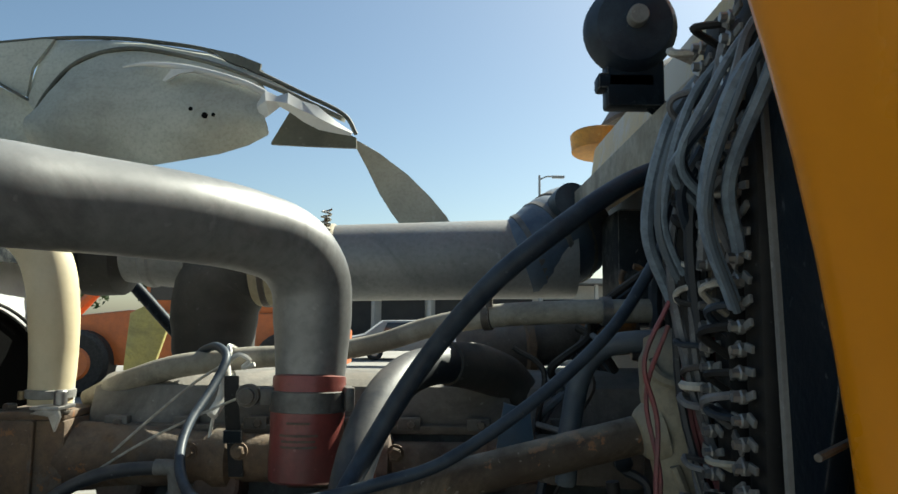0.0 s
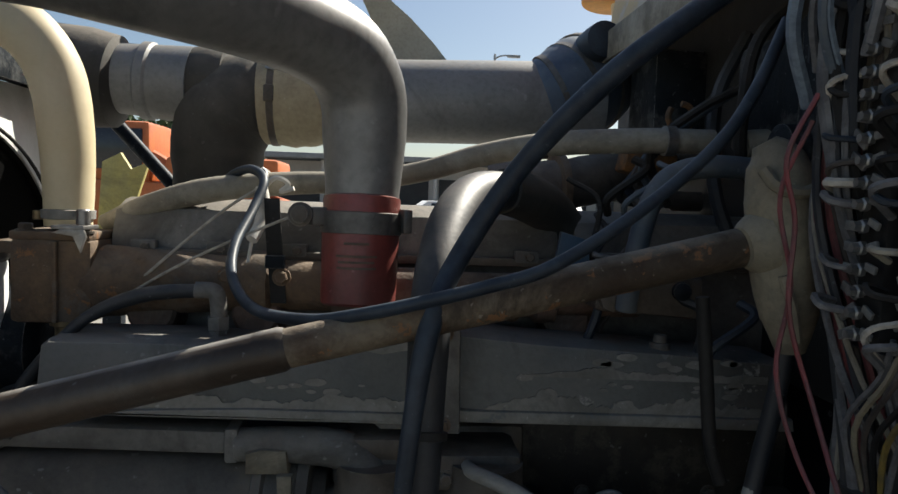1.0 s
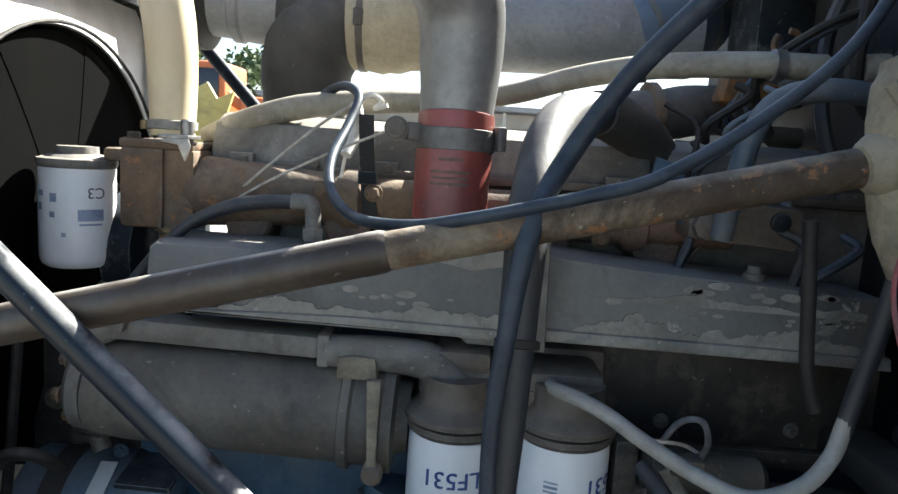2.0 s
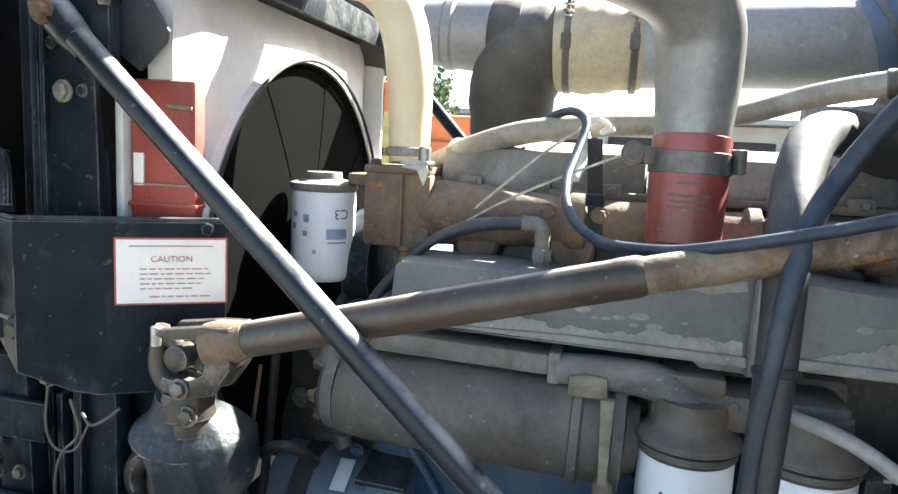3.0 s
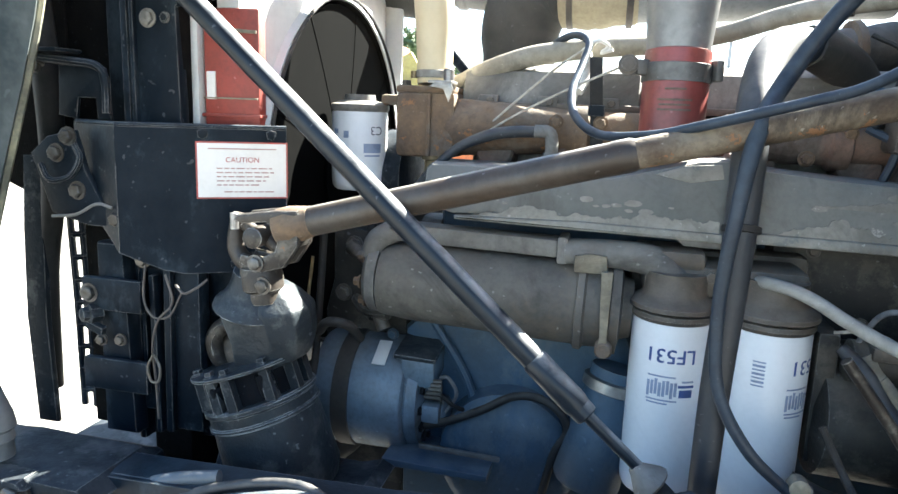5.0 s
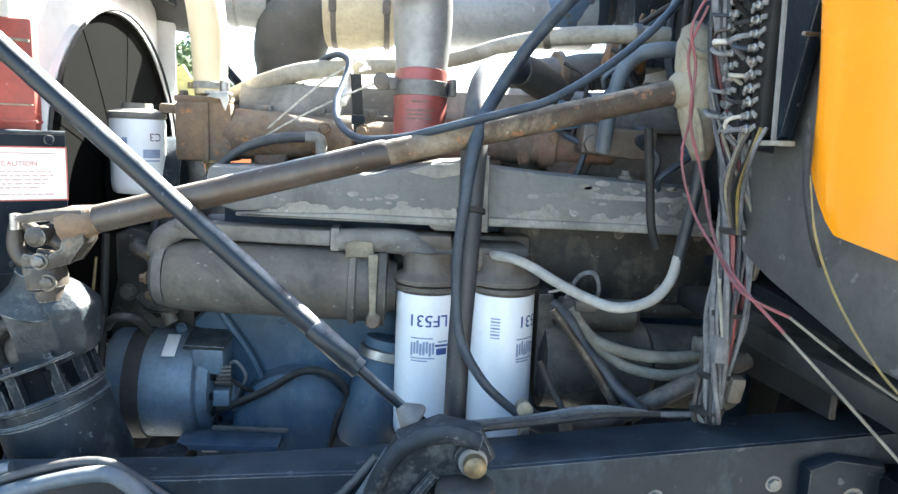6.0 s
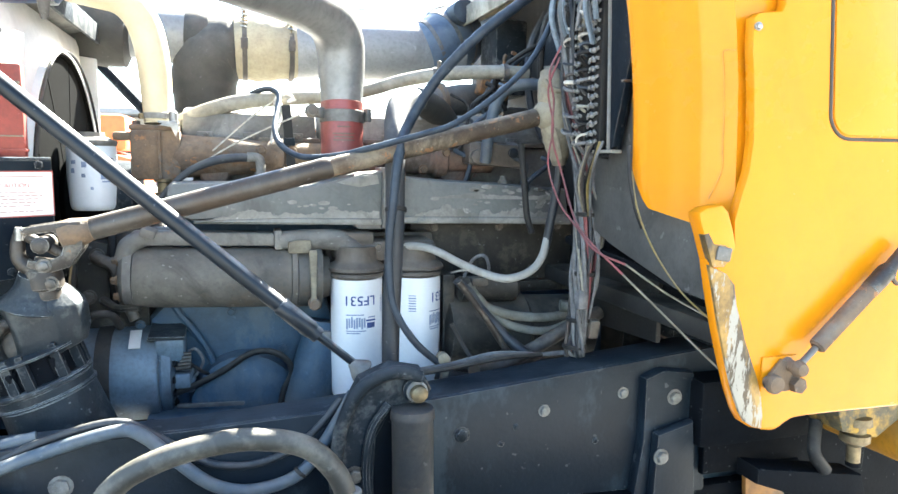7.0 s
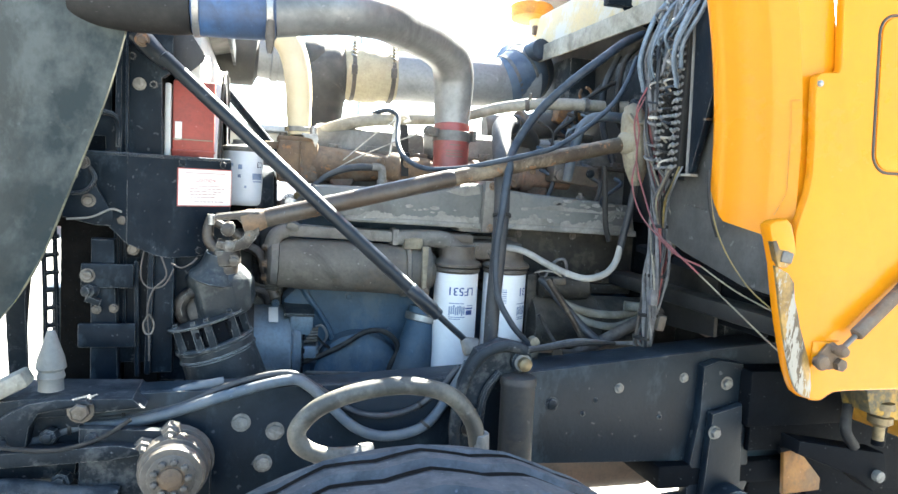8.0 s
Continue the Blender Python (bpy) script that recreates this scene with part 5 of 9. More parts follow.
line("throttle_cable", [(0.25, 0.82, 1.72), (0.20, 0.775, 1.645), (0.153, 0.75, 1.587), (0.08, 0.735, 1.525), (0.0, 0.722, 1.474), (-0.055, 0.722, 1.455), (-0.107, 0.728, 1.440), (-0.163, 0.748, 1.424), (-0.217, 0.79, 1.410), (-0.281, 0.86, 1.407), (-0.318, 0.92, 1.431), (-0.328, 0.97, 1.465), (-0.319, 1.03, 1.508), (-0.313, 1.065, 1.545), (-0.335, 1.09, 1.56), (-0.365, 1.12, 1.553), (-0.386, 1.15, 1.54)],
     0.0062, M_CABLE, "black cable looping under the red boot", "cable", n=12)
line("sensor_wire", [(-0.491, 1.045, 1.386), (-0.42, 1.045, 1.452), (-0.36, 1.05, 1.505), (-0.317, 1.055, 1.535)], 0.002, M_WHITEWIRE, "thin pale wire tied to the coolant hose", "wire", 6)
line("sensor_wire", [(-0.491, 1.045, 1.384), (-0.42, 1.03, 1.428), (-0.34, 1.0, 1.468), (-0.26, 0.975, 1.503)], 0.0018, M_WHITEWIRE, "thin pale wire reaching the boot clamp", "wire", 6)
kn = thing("cable_tie_knot", (-0.317, 1.06, 1.53), "pale cord knotted round the coolant hose and cable", "cord")
part("wrap", tube(B(), [(-0.317 + 0.004 * math.sin(a * 3), 1.08 - 0.021 * math.cos(a), 1.538 + 0.021 * math.sin(a)) for a in np.linspace(0, 11, 26)], 0.0032, 6, 2), M_CORD, kn)
part("white_sleeve", tube(B(), [(-0.316, 1.047, 1.535), (-0.312, 1.042, 1.515), (-0.314, 1.036, 1.49), (-0.322, 1.02, 1.468)], 0.0078, 10), M_CORD, kn, "white tape round the cable")
part("bow", tube(B(), [(-0.315, 1.055, 1.535), (-0.298, 1.05, 1.548), (-0.282, 1.05, 1.54), (-0.292, 1.052, 1.53), (-0.275, 1.05, 1.535)], 0.0035, 6), M_CORD, kn)
part("tail", tube(B(), [(-0.315, 1.052, 1.53), (-0.322, 1.045, 1.49), (-0.33, 1.04, 1.44), (-0.331, 1.04, 1.40)], 0.0026, 6), M_CORD, kn)
st = thing("hanging_strap", (-0.293, 1.048, 1.385), "dark flat strap hanging below the knotted cord", "strap")
part("strap", skin(B(), [[(-0.309 + 0.020 * u + 0.010 * v, 1.046 - 0.004 * math.sin(5 * v), 1.522 - 0.137 * v) for u in (0, 0.5, 1)] for v in [k / 8 for k in range(9)]], 0.003), M_RUBBER, st)
part("buckle", box(B(), (-0.293, 1.043, 1.44), (0.026, 0.008, 0.018), bevel=0.002), M_CHASSIS, st)
line("boost_line", [(-0.60, 1.0, 1.265), (-0.575, 0.998, 1.30), (-0.545, 0.995, 1.335), (-0.507, 1.0, 1.372), (-0.46, 1.005, 1.394), (-0.42, 1.01, 1.402), (-0.372, 1.015, 1.404)], [0.0075, 0.0075, 0.0075, 0.0075, 0.0095, 0.0095, 0.009], M_HOSE, "dusty black hose curving to a steel elbow")
el = thing("elbow_fitting", (-0.36, 1.015, 1.35), "dusty grey elbow fitting on the manifold", "fitting")
part("elbow", tube(B(), [(-0.385, 1.013, 1.405), (-0.362, 1.014, 1.403), (-0.357, 1.015, 1.385), (-0.357, 1.015, 1.35)], 0.0105, 12), M_IRON, el)
part("nut", lathe(B(), (-0.357, 1.015, 1.372), (-0.357, 1.015, 1.3), [(0, 0.014), (0.016, 0.014), (0.018, 0.012), (0.03, 0.012)], 6), M_IRON, el)
line("filter_drain_hose", [(-0.045, 0.96, 1.205), (-0.04, 0.915, 1.213), (-0.015, 0.883, 1.213), (0.013, 0.868, 1.203), (0.05, 0.85, 1.183), (0.10, 0.825, 1.161), (0.146, 0.80, 1.152), (0.20, 0.805, 1.165), (0.232, 0.815, 1.195), (0.245, 0.82, 1.235)], 0.0088, M_GREY_HOSE, "pale grey hose sagging beside the filters", n=14)
line("cowl_hose", [(0.243, 0.82, 1.22), (0.252, 0.82, 1.27), (0.258, 0.81, 1.33), (0.262, 0.80, 1.40)], [0.0095, 0.010, 0.010, 0.009], M_HOSE, "dark sleeved hose rising to the cowl", n=12)
line("drain_tube", [(0.06, 0.76, 0.965), (0.115, 0.79, 0.955), (0.165, 0.795, 0.975), (0.21, 0.80, 0.992), (0.26, 0.80, 1.018), (0.305, 0.80, 1.040), (0.38, 0.82, 1.062)], 0.016, M_WIREBROWN, "fat dusty brown tube lying behind the rail", "hose", 12)
line("dip_rod", [(0.036, 0.80, 1.149), (0.10, 0.80, 1.065), (0.15, 0.80, 0.99), (0.182, 0.80, 0.946)], 0.0075, M_FORK, "grimy dipstick tube slanting to the rail", "rod", 10)
line("vent_hose", [(0.17, 0.80, 1.44), (0.178, 0.80, 1.37), (0.187, 0.80, 1.29), (0.20, 0.80, 1.25)], 0.007, M_RUBBER, "thin black hose hanging before the manifold", n=10)
line("pump_hose", [(0.06, 0.90, 1.135), (0.085, 0.875, 1.11), (0.10, 0.84, 1.08), (0.15, 0.80, 1.02), (0.19, 0.77, 0.985)], [0.009, 0.011, 0.011, 0.011, 0.011], M_HOSE, "dark hose crossing down to the rail", n=12)
line("oil_return_hose", [(0.02, 0.92, 0.92), (0.08, 0.92, 0.895), (0.14, 0.93, 0.89), (0.22, 0.95, 0.905), (0.30, 0.98, 0.93), (0.40, 1.01, 0.95)], 0.019, M_HOSE, "thick dark hose low behind the rail", n=16)
line("fuel_line", [(0.10, 0.93, 1.12), (0.13, 0.92, 1.075), (0.17, 0.90, 1.055), (0.24, 0.90, 1.04), (0.33, 0.92, 1.035), (0.43, 0.95, 1.05)], 0.011, M_BEIGE_HOSE, "dusty beige fuel line", n=12)
line("fuel_line", [(0.12, 0.92, 1.09), (0.16, 0.905, 1.045), (0.21, 0.895, 1.018), (0.29, 0.90, 1.005), (0.36, 0.92, 1.02), (0.44, 0.94, 1.06)], 0.010, M_BEIGE_HOSE, "dusty beige fuel line", n=12)
line("starter_wire", [(0.09, 0.95, 1.12), (0.11, 0.93, 1.175), (0.135, 0.92, 1.185), (0.15, 0.93, 1.155), (0.145, 0.94, 1.125)], 0.004, M_WIREGREY, "short grey wire loop", "wire", 8)
line("starter_wire", [(0.06, 0.94, 1.145), (0.09, 0.93, 1.152), (0.125, 0.94, 1.145), (0.15, 0.95, 1.13)], 0.0025, M_WHITEWIRE, "thin pale wire behind the starter leads", "wire", 6)

line("bypass_hose", [(0.30, 0.93, 1.575), (0.236, 0.93, 1.578), (0.194, 0.945, 1.568), (0.166, 0.945, 1.535), (0.152, 0.955, 1.46), (0.15, 0.97, 1.40)], 0.0135, M_BLUEGREY, "dusty blue-grey hose bent down behind the cables", n=14)
jb = thing("rear_junction", (0.18, 0.99, 1.36), "dark coolant junction block with hoses and a round bolt", "junction block")
part("block", box(B(), (0.15, 1.02, 1.405), (0.14, 0.06, 0.055), (0, 4, 0), bevel=0.008), M_HEAD, jb)
part("port", lathe(B(), (0.10, 0.975, 1.40), (0.10, 1.05, 1.40), [(0, 0.008), (0.004, 0.017), (0.012, 0.018), (0.03, 0.019)], 8), M_HEAD, jb, "round bolt head")
part("port", lathe(B(), (0.19, 0.98, 1.41), (0.19, 1.05, 1.41), [(0, 0.006), (0.004, 0.012), (0.03, 0.014)], 12), M_CHASSIS, jb)
part("tab", prism(B(), [(0.03, 1.42), (0.08, 1.43), (0.075, 1.47), (0.04, 1.48)], 1.02, 1.03, "y", 0.001), M_BLOCK, jb)
rngw = random.Random(17)
for k in range(12):
    x, y, z = rngw.uniform(0.06, 0.30), rngw.uniform(0.95, 1.10), rngw.uniform(1.40, 1.60)
    dx, dz = rngw.uniform(-0.08, 0.08), rngw.uniform(-0.16, -0.05)
    line("loose_wire", [(x, y, z), (x + 0.3 * dx + 0.02, y - 0.02, z + 0.2 * dz), (x + 0.7 * dx - 0.015, y - 0.02, z + 0.7 * dz), (x + dx, y, z + dz)], rngw.choice((0.0025, 0.004, 0.006)), (M_RUBBER, M_BLUEGREY, M_WIREGREY, M_CABLE, M_WIREBROWN, M_HOSE)[k % 6], "thin wire among the hoses at the engine rear", "wire", 7, "wires before the firewall")
hp = thing("rear_exhaust_elbow", (0.20, 1.30, 1.50), "rusty dark exhaust elbow and clamp at the engine rear", "exhaust elbow")
part("elbow", tube(B(), [(0.02, 1.33, 1.545), (0.12, 1.32, 1.555), (0.22, 1.33, 1.575), (0.33, 1.38, 1.58)], [0.05, 0.046, 0.042, 0.042], 18, lump=0.06), M_HEAD, hp)
part("flange", lathe(B(), (0.13, 1.32, 1.556), (0.3, 1.34, 1.57), [(0, 0.045), (0.002, 0.06), (0.014, 0.06), (0.016, 0.045)], 18), M_RUST, hp)
part("bracket", box(B(), (0.27, 1.26, 1.60), (0.09, 0.04, 0.05), (0, 12, 8), bevel=0.006), M_DIRTYORANGE, hp, "orange painted bracket")
part("spring", tube(B(), [(0.30 + 0.02 * math.sin(a), 1.20, 1.67 + 0.02 * math.cos(a)) for a in np.linspace(0, 5.4, 14)], 0.005, 8, 2), M_DIRTYORANGE, hp, "orange painted hook")
for k in range(5):
    line("rear_wire", [(0.34, 1.05 + 0.03 * k, 1.70), (0.26 - 0.01 * k, 1.04 + 0.03 * k, 1.66 - 0.02 * k), (0.20, 1.05 + 0.03 * k, 1.60 - 0.015 * k), (0.24, 1.08 + 0.02 * k, 1.53)], 0.006, (M_RUBBER, M_BLUEGREY, M_WIREBROWN, M_CABLE, M_RUBBER)[k], "dark wire hanging before the firewall", "wire", 8, "wires before the firewall")


def starter():
    s = thing("starter_motor", (0.2, 1.0, 0.9), "grimy dark starter motor low on the block", "starter motor")
    part("body", lathe(B(), (0.05, 0.99, 1.0), (0.45, 0.99, 0.99), [(0, 0.05), (0.01, 0.085), (0.2, 0.088), (0.21, 0.08), (0.38, 0.08)], 28), M_DARKBLOCK, s)
    part("solenoid", lathe(B(), (0.08, 0.95, 1.105), (0.3, 0.95, 1.10), [(0, 0.02), (0.006, 0.03), (0.14, 0.03), (0.15, 0.02)], 20), M_DARKBLOCK, s)
    part("terminal", box(B(), (0.125, 0.93, 1.125), (0.04, 0.03, 0.02), bevel=0.004), M_HEAD, s)
    part("mount", box(B(), (0.06, 1.0, 1.04), (0.03, 0.10, 0.20), bevel=0.006), M_DARKBLOCK, s)


starter()


# ---- steering ----
def steering():
    s = thing("steering_shaft", (-0.66, 0.745, 1.25), "worn rusty steering shaft running back to the cowl", "steering shaft")
    a, k, b = Vector((-0.667, 0.772, 1.272)), Vector((-0.240, 0.767, 1.386)), Vector((0.215, 0.762, 1.500))
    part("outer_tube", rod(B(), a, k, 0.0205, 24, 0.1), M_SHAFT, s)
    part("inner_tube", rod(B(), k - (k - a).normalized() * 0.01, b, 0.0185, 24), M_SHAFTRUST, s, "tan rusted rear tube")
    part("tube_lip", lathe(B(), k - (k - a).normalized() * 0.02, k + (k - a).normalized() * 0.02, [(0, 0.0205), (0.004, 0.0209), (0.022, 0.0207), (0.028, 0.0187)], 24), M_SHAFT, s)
    part("yoke_socket", lathe(B(), Vector((-0.702, 0.772, 1.263)), a + (k - a) * 0.2, [(0, 0.026), (0.02, 0.027), (0.035, 0.024), (0.05, 0.021)], 20), M_RUST, s)
    j = thing("universal_joint", (-0.71, 0.742, 1.24), "rusty steering universal joint with greasy cross", "joint")
    ear = [(-0.656, 1.302), (-0.69, 1.300), (-0.742, 1.292), (-0.748, 1.284), (-0.735, 1.280), (-0.70, 1.284), (-0.683, 1.268), (-0.688, 1.246), (-0.71, 1.234), (-0.738, 1.238), (-0.742, 1.226), (-0.71, 1.214), (-0.676, 1.224), (-0.655, 1.255)]
    part("upper_fork", prism(B(), ear, 0.719, 0.731, "y", 0.003), M_FORK, j, "dusty steel fork ear")
    part("upper_fork", prism(B(), ear, 0.757, 0.769, "y", 0.003), M_FORK, j, "dusty steel fork ear")
    part("fork_bridge", box(B(), (-0.662, 0.744, 1.276), (0.02, 0.05, 0.05), (0, 14, 0), bevel=0.006), M_FORK, j)
    part("cross", lathe(B(), (-0.718, 0.712, 1.262), (-0.718, 0.78, 1.262), [(0, 0.009), (0.003, 0.014), (0.062, 0.014), (0.065, 0.009)], 18), M_FORK, j)
    part("cross_pin", rod(B(), (-0.745, 0.742, 1.276), (-0.69, 0.742, 1.245), 0.009, 14), M_FORK, j)
    part("lower_fork", tube(B(), [(-0.752, 0.742, 1.29), (-0.757, 0.742, 1.265), (-0.757, 0.742, 1.24), (-0.742, 0.742, 1.222), (-0.715, 0.742, 1.212)], [0.008, 0.011, 0.012, 0.014, 0.02], 12), M_FORK, j)
    # Bright rod added for the sunlit end of the fork arm.
    part("bright_tip", rod(B(), (-0.751, 0.728, 1.270), (-0.751, 0.728, 1.292), 0.006, 10), M_STEEL, j)
    part("splined_hub", lathe(B(), (-0.722, 0.744, 1.218), (-0.718, 0.745, 1.15), [(0, 0.027), (0.012, 0.03), (0.03, 0.03), (0.034, 0.025), (0.05, 0.025)], 18), M_FORK, j)
    bolts(j, [(-0.705, 0.717, 1.198), (-0.715, 0.717, 1.228)], (0, -1, 0), 0.009, 0.006)
    j.location += Vector((0.0, 0.004, -0.006))
    g = thing("steering_gear", (-0.70, 0.77, 0.88), "blue-black steering gear box with a bolted drum, paint chipped", "steering gear")
    ax0, ax1 = Vector((-0.742, 0.778, 1.016)), Vector((-0.693, 0.778, 0.866))
    d = (ax1 - ax0).normalized()
    part("drum", lathe(B(), ax0, ax1, [(0, 0.066), (0.001, 0.080), (0.004, 0.083), (0.009, 0.083), (0.012, 0.079), (0.026, 0.079), (0.028, 0.082), (0.032, 0.082), (0.034, 0.078), (0.13, 0.084), (0.15, 0.076)], 30), M_GEAR, g)
    # Neck and lugs take the shade colour so the gap reads dark.
    part("drum_neck", lathe(B(), ax0 - d * 0.05, ax1, [(0, 0.068), (0.06, 0.070)], 20), M_DEEPSHADE, g)
    part("housing_flange", lathe(B(), ax0 - d * 0.052, ax1, [(0, 0.060), (0.001, 0.083), (0.002, 0.086), (0.006, 0.086), (0.008, 0.08)], 30), M_GEAR, g, "flange with a bright chipped edge")
    u = d.orthogonal().normalized()
    w = d.cross(u)
    for q in range(11):
        a_ = 2 * math.pi * (q + 0.3 + 0.2 * math.sin(q * 2.3)) / 11
        p = ax0 + (u * math.cos(a_) + w * math.sin(a_)) * 0.073 - d * 0.060
        part("drum_bolt", lathe(B(), p, p + d, [(0, 0.004), (0.001, 0.007), (0.007, 0.007), (0.008, 0.010), (0.062, 0.011)], 4), M_CHASSIS, g)
    for q in range(3):
        a_ = 3.6 + 1.1 * q
        p = ax0 + (u * math.cos(a_) + w * math.sin(a_)) * 0.066 - d * 0.022
        part("lug", box(B(), p, (0.026, 0.02, 0.036), (0, -17, 30 * q), bevel=0.005), M_DEEPSHADE, g)
    # faceted housing with wide shoulders, and a hollow port beside it
    def facets(plan, levels, label=""):
        bm = B()
        n = len(plan)
        rings = [[bm.verts.new((cx + x * f, cy + y * f, z + tip * x)) for x, y in plan] for z, cx, cy, f, tip in levels]
        for r0, r1 in zip(rings, rings[1:]):
            for k in range(n):
                bm.faces.new((r0[k], r0[(k + 1) % n], r1[(k + 1) % n], r1[k]))
        bm.faces.new(rings[-1])
        bm.faces.new(rings[0][::-1])
        bmesh.ops.bevel(bm, geom=bm.edges[:], offset=0.004, segments=2, affect="EDGES", profile=0.5)
        return bm
    part("housing", facets([(0.070, -0.004), (0.056, 0.046), (0.0, 0.062), (-0.056, 0.044), (-0.070, 0.0), (-0.046, -0.046), (0.026, -0.058), (0.060, -0.036)],
                           ((1.060, -0.720, 0.778, 0.80, 0.34), (1.104, -0.722, 0.780, 0.92, 0.12), (1.146, -0.733, 0.780, 1.02, 0.06), (1.172, -0.733, 0.774, 0.74, 0.0), (1.186, -0.733, 0.768, 0.50, 0.0))), M_GEAR, g, "faceted blue-black housing with chipped edges")
    part("port_arch", tube(B(), [(-0.758, 0.785, 1.112), (-0.780, 0.776, 1.116), (-0.802, 0.772, 1.106), (-0.812, 0.772, 1.086), (-0.806, 0.774, 1.060), (-0.792, 0.780, 1.044)], [0.010, 0.012, 0.013, 0.013, 0.012, 0.010], 10, lump=0.06), M_FORK, g, "worn cast arch round the port")
    part("port", lathe(B(), (-0.786, 0.772, 1.076), (-0.775, 0.82, 1.07), [(0, 0.012), (0.004, 0.026), (0.006, 0.030), (0.06, 0.032)], 16), M_HEAD, g, "brown hollow port")
    part("collar", lathe(B(), (-0.731, 0.752, 1.206), (-0.748, 0.766, 1.12), [(0, 0.022), (0.003, 0.030), (0.016, 0.032), (0.030, 0.036), (0.046, 0.046), (0.052, 0.053), (0.058, 0.055), (0.062, 0.050)], 24), M_GEAR, g)
    part("base", prism(B(), [(-0.80, 0.885), (-0.61, 0.885), (-0.575, 0.895), (-0.555, 0.885), (-0.58, 0.86), (-0.80, 0.86)], 0.72, 0.86, "y", 0.006), M_CHASSIS, g)
    part("foot", box(B(), (-0.745, 0.77, 0.905), (0.10, 0.09, 0.06), (0, 17, 8), bevel=0.012), M_CHASSIS, g)


steering()


def support_strut():
    s = thing("radiator_support_strut", (-0.19, 0.67, 1.0), "black tubular radiator support strut with a flattened bolted end", "strut")
    a, b = Vector((-0.845, 0.728, 1.594)), Vector((-0.268, 0.672, 1.088))
    t = (b - a).normalized()
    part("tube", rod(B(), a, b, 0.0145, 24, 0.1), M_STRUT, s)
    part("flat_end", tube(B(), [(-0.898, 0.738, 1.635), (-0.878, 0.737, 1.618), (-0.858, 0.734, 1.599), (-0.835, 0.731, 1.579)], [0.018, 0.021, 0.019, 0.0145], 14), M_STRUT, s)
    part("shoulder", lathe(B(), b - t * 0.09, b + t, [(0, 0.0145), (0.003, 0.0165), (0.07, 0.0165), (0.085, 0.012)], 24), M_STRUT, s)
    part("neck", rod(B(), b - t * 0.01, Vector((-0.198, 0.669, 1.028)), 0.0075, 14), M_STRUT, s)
    part("cup", lathe(B(), Vector((-0.211, 0.669, 1.036)), Vector((-0.178, 0.668, 1.007)), [(0, 0.008), (0.006, 0.011), (0.022, 0.022), (0.028, 0.024), (0.031, 0.022), (0.034, 0.012)], 24), M_IRON, s, "dusty conical rubber seat")
    bolts(s, [(-0.881, 0.717, 1.62)], (0.05, -1, 0), 0.0105, 0.008, M_RUST)
    part("bushing", rod(B(), Vector((-0.19, 0.668, 1.017)), Vector((-0.158, 0.667, 0.988)), 0.013, 14), M_CHASSIS, s)


support_strut()


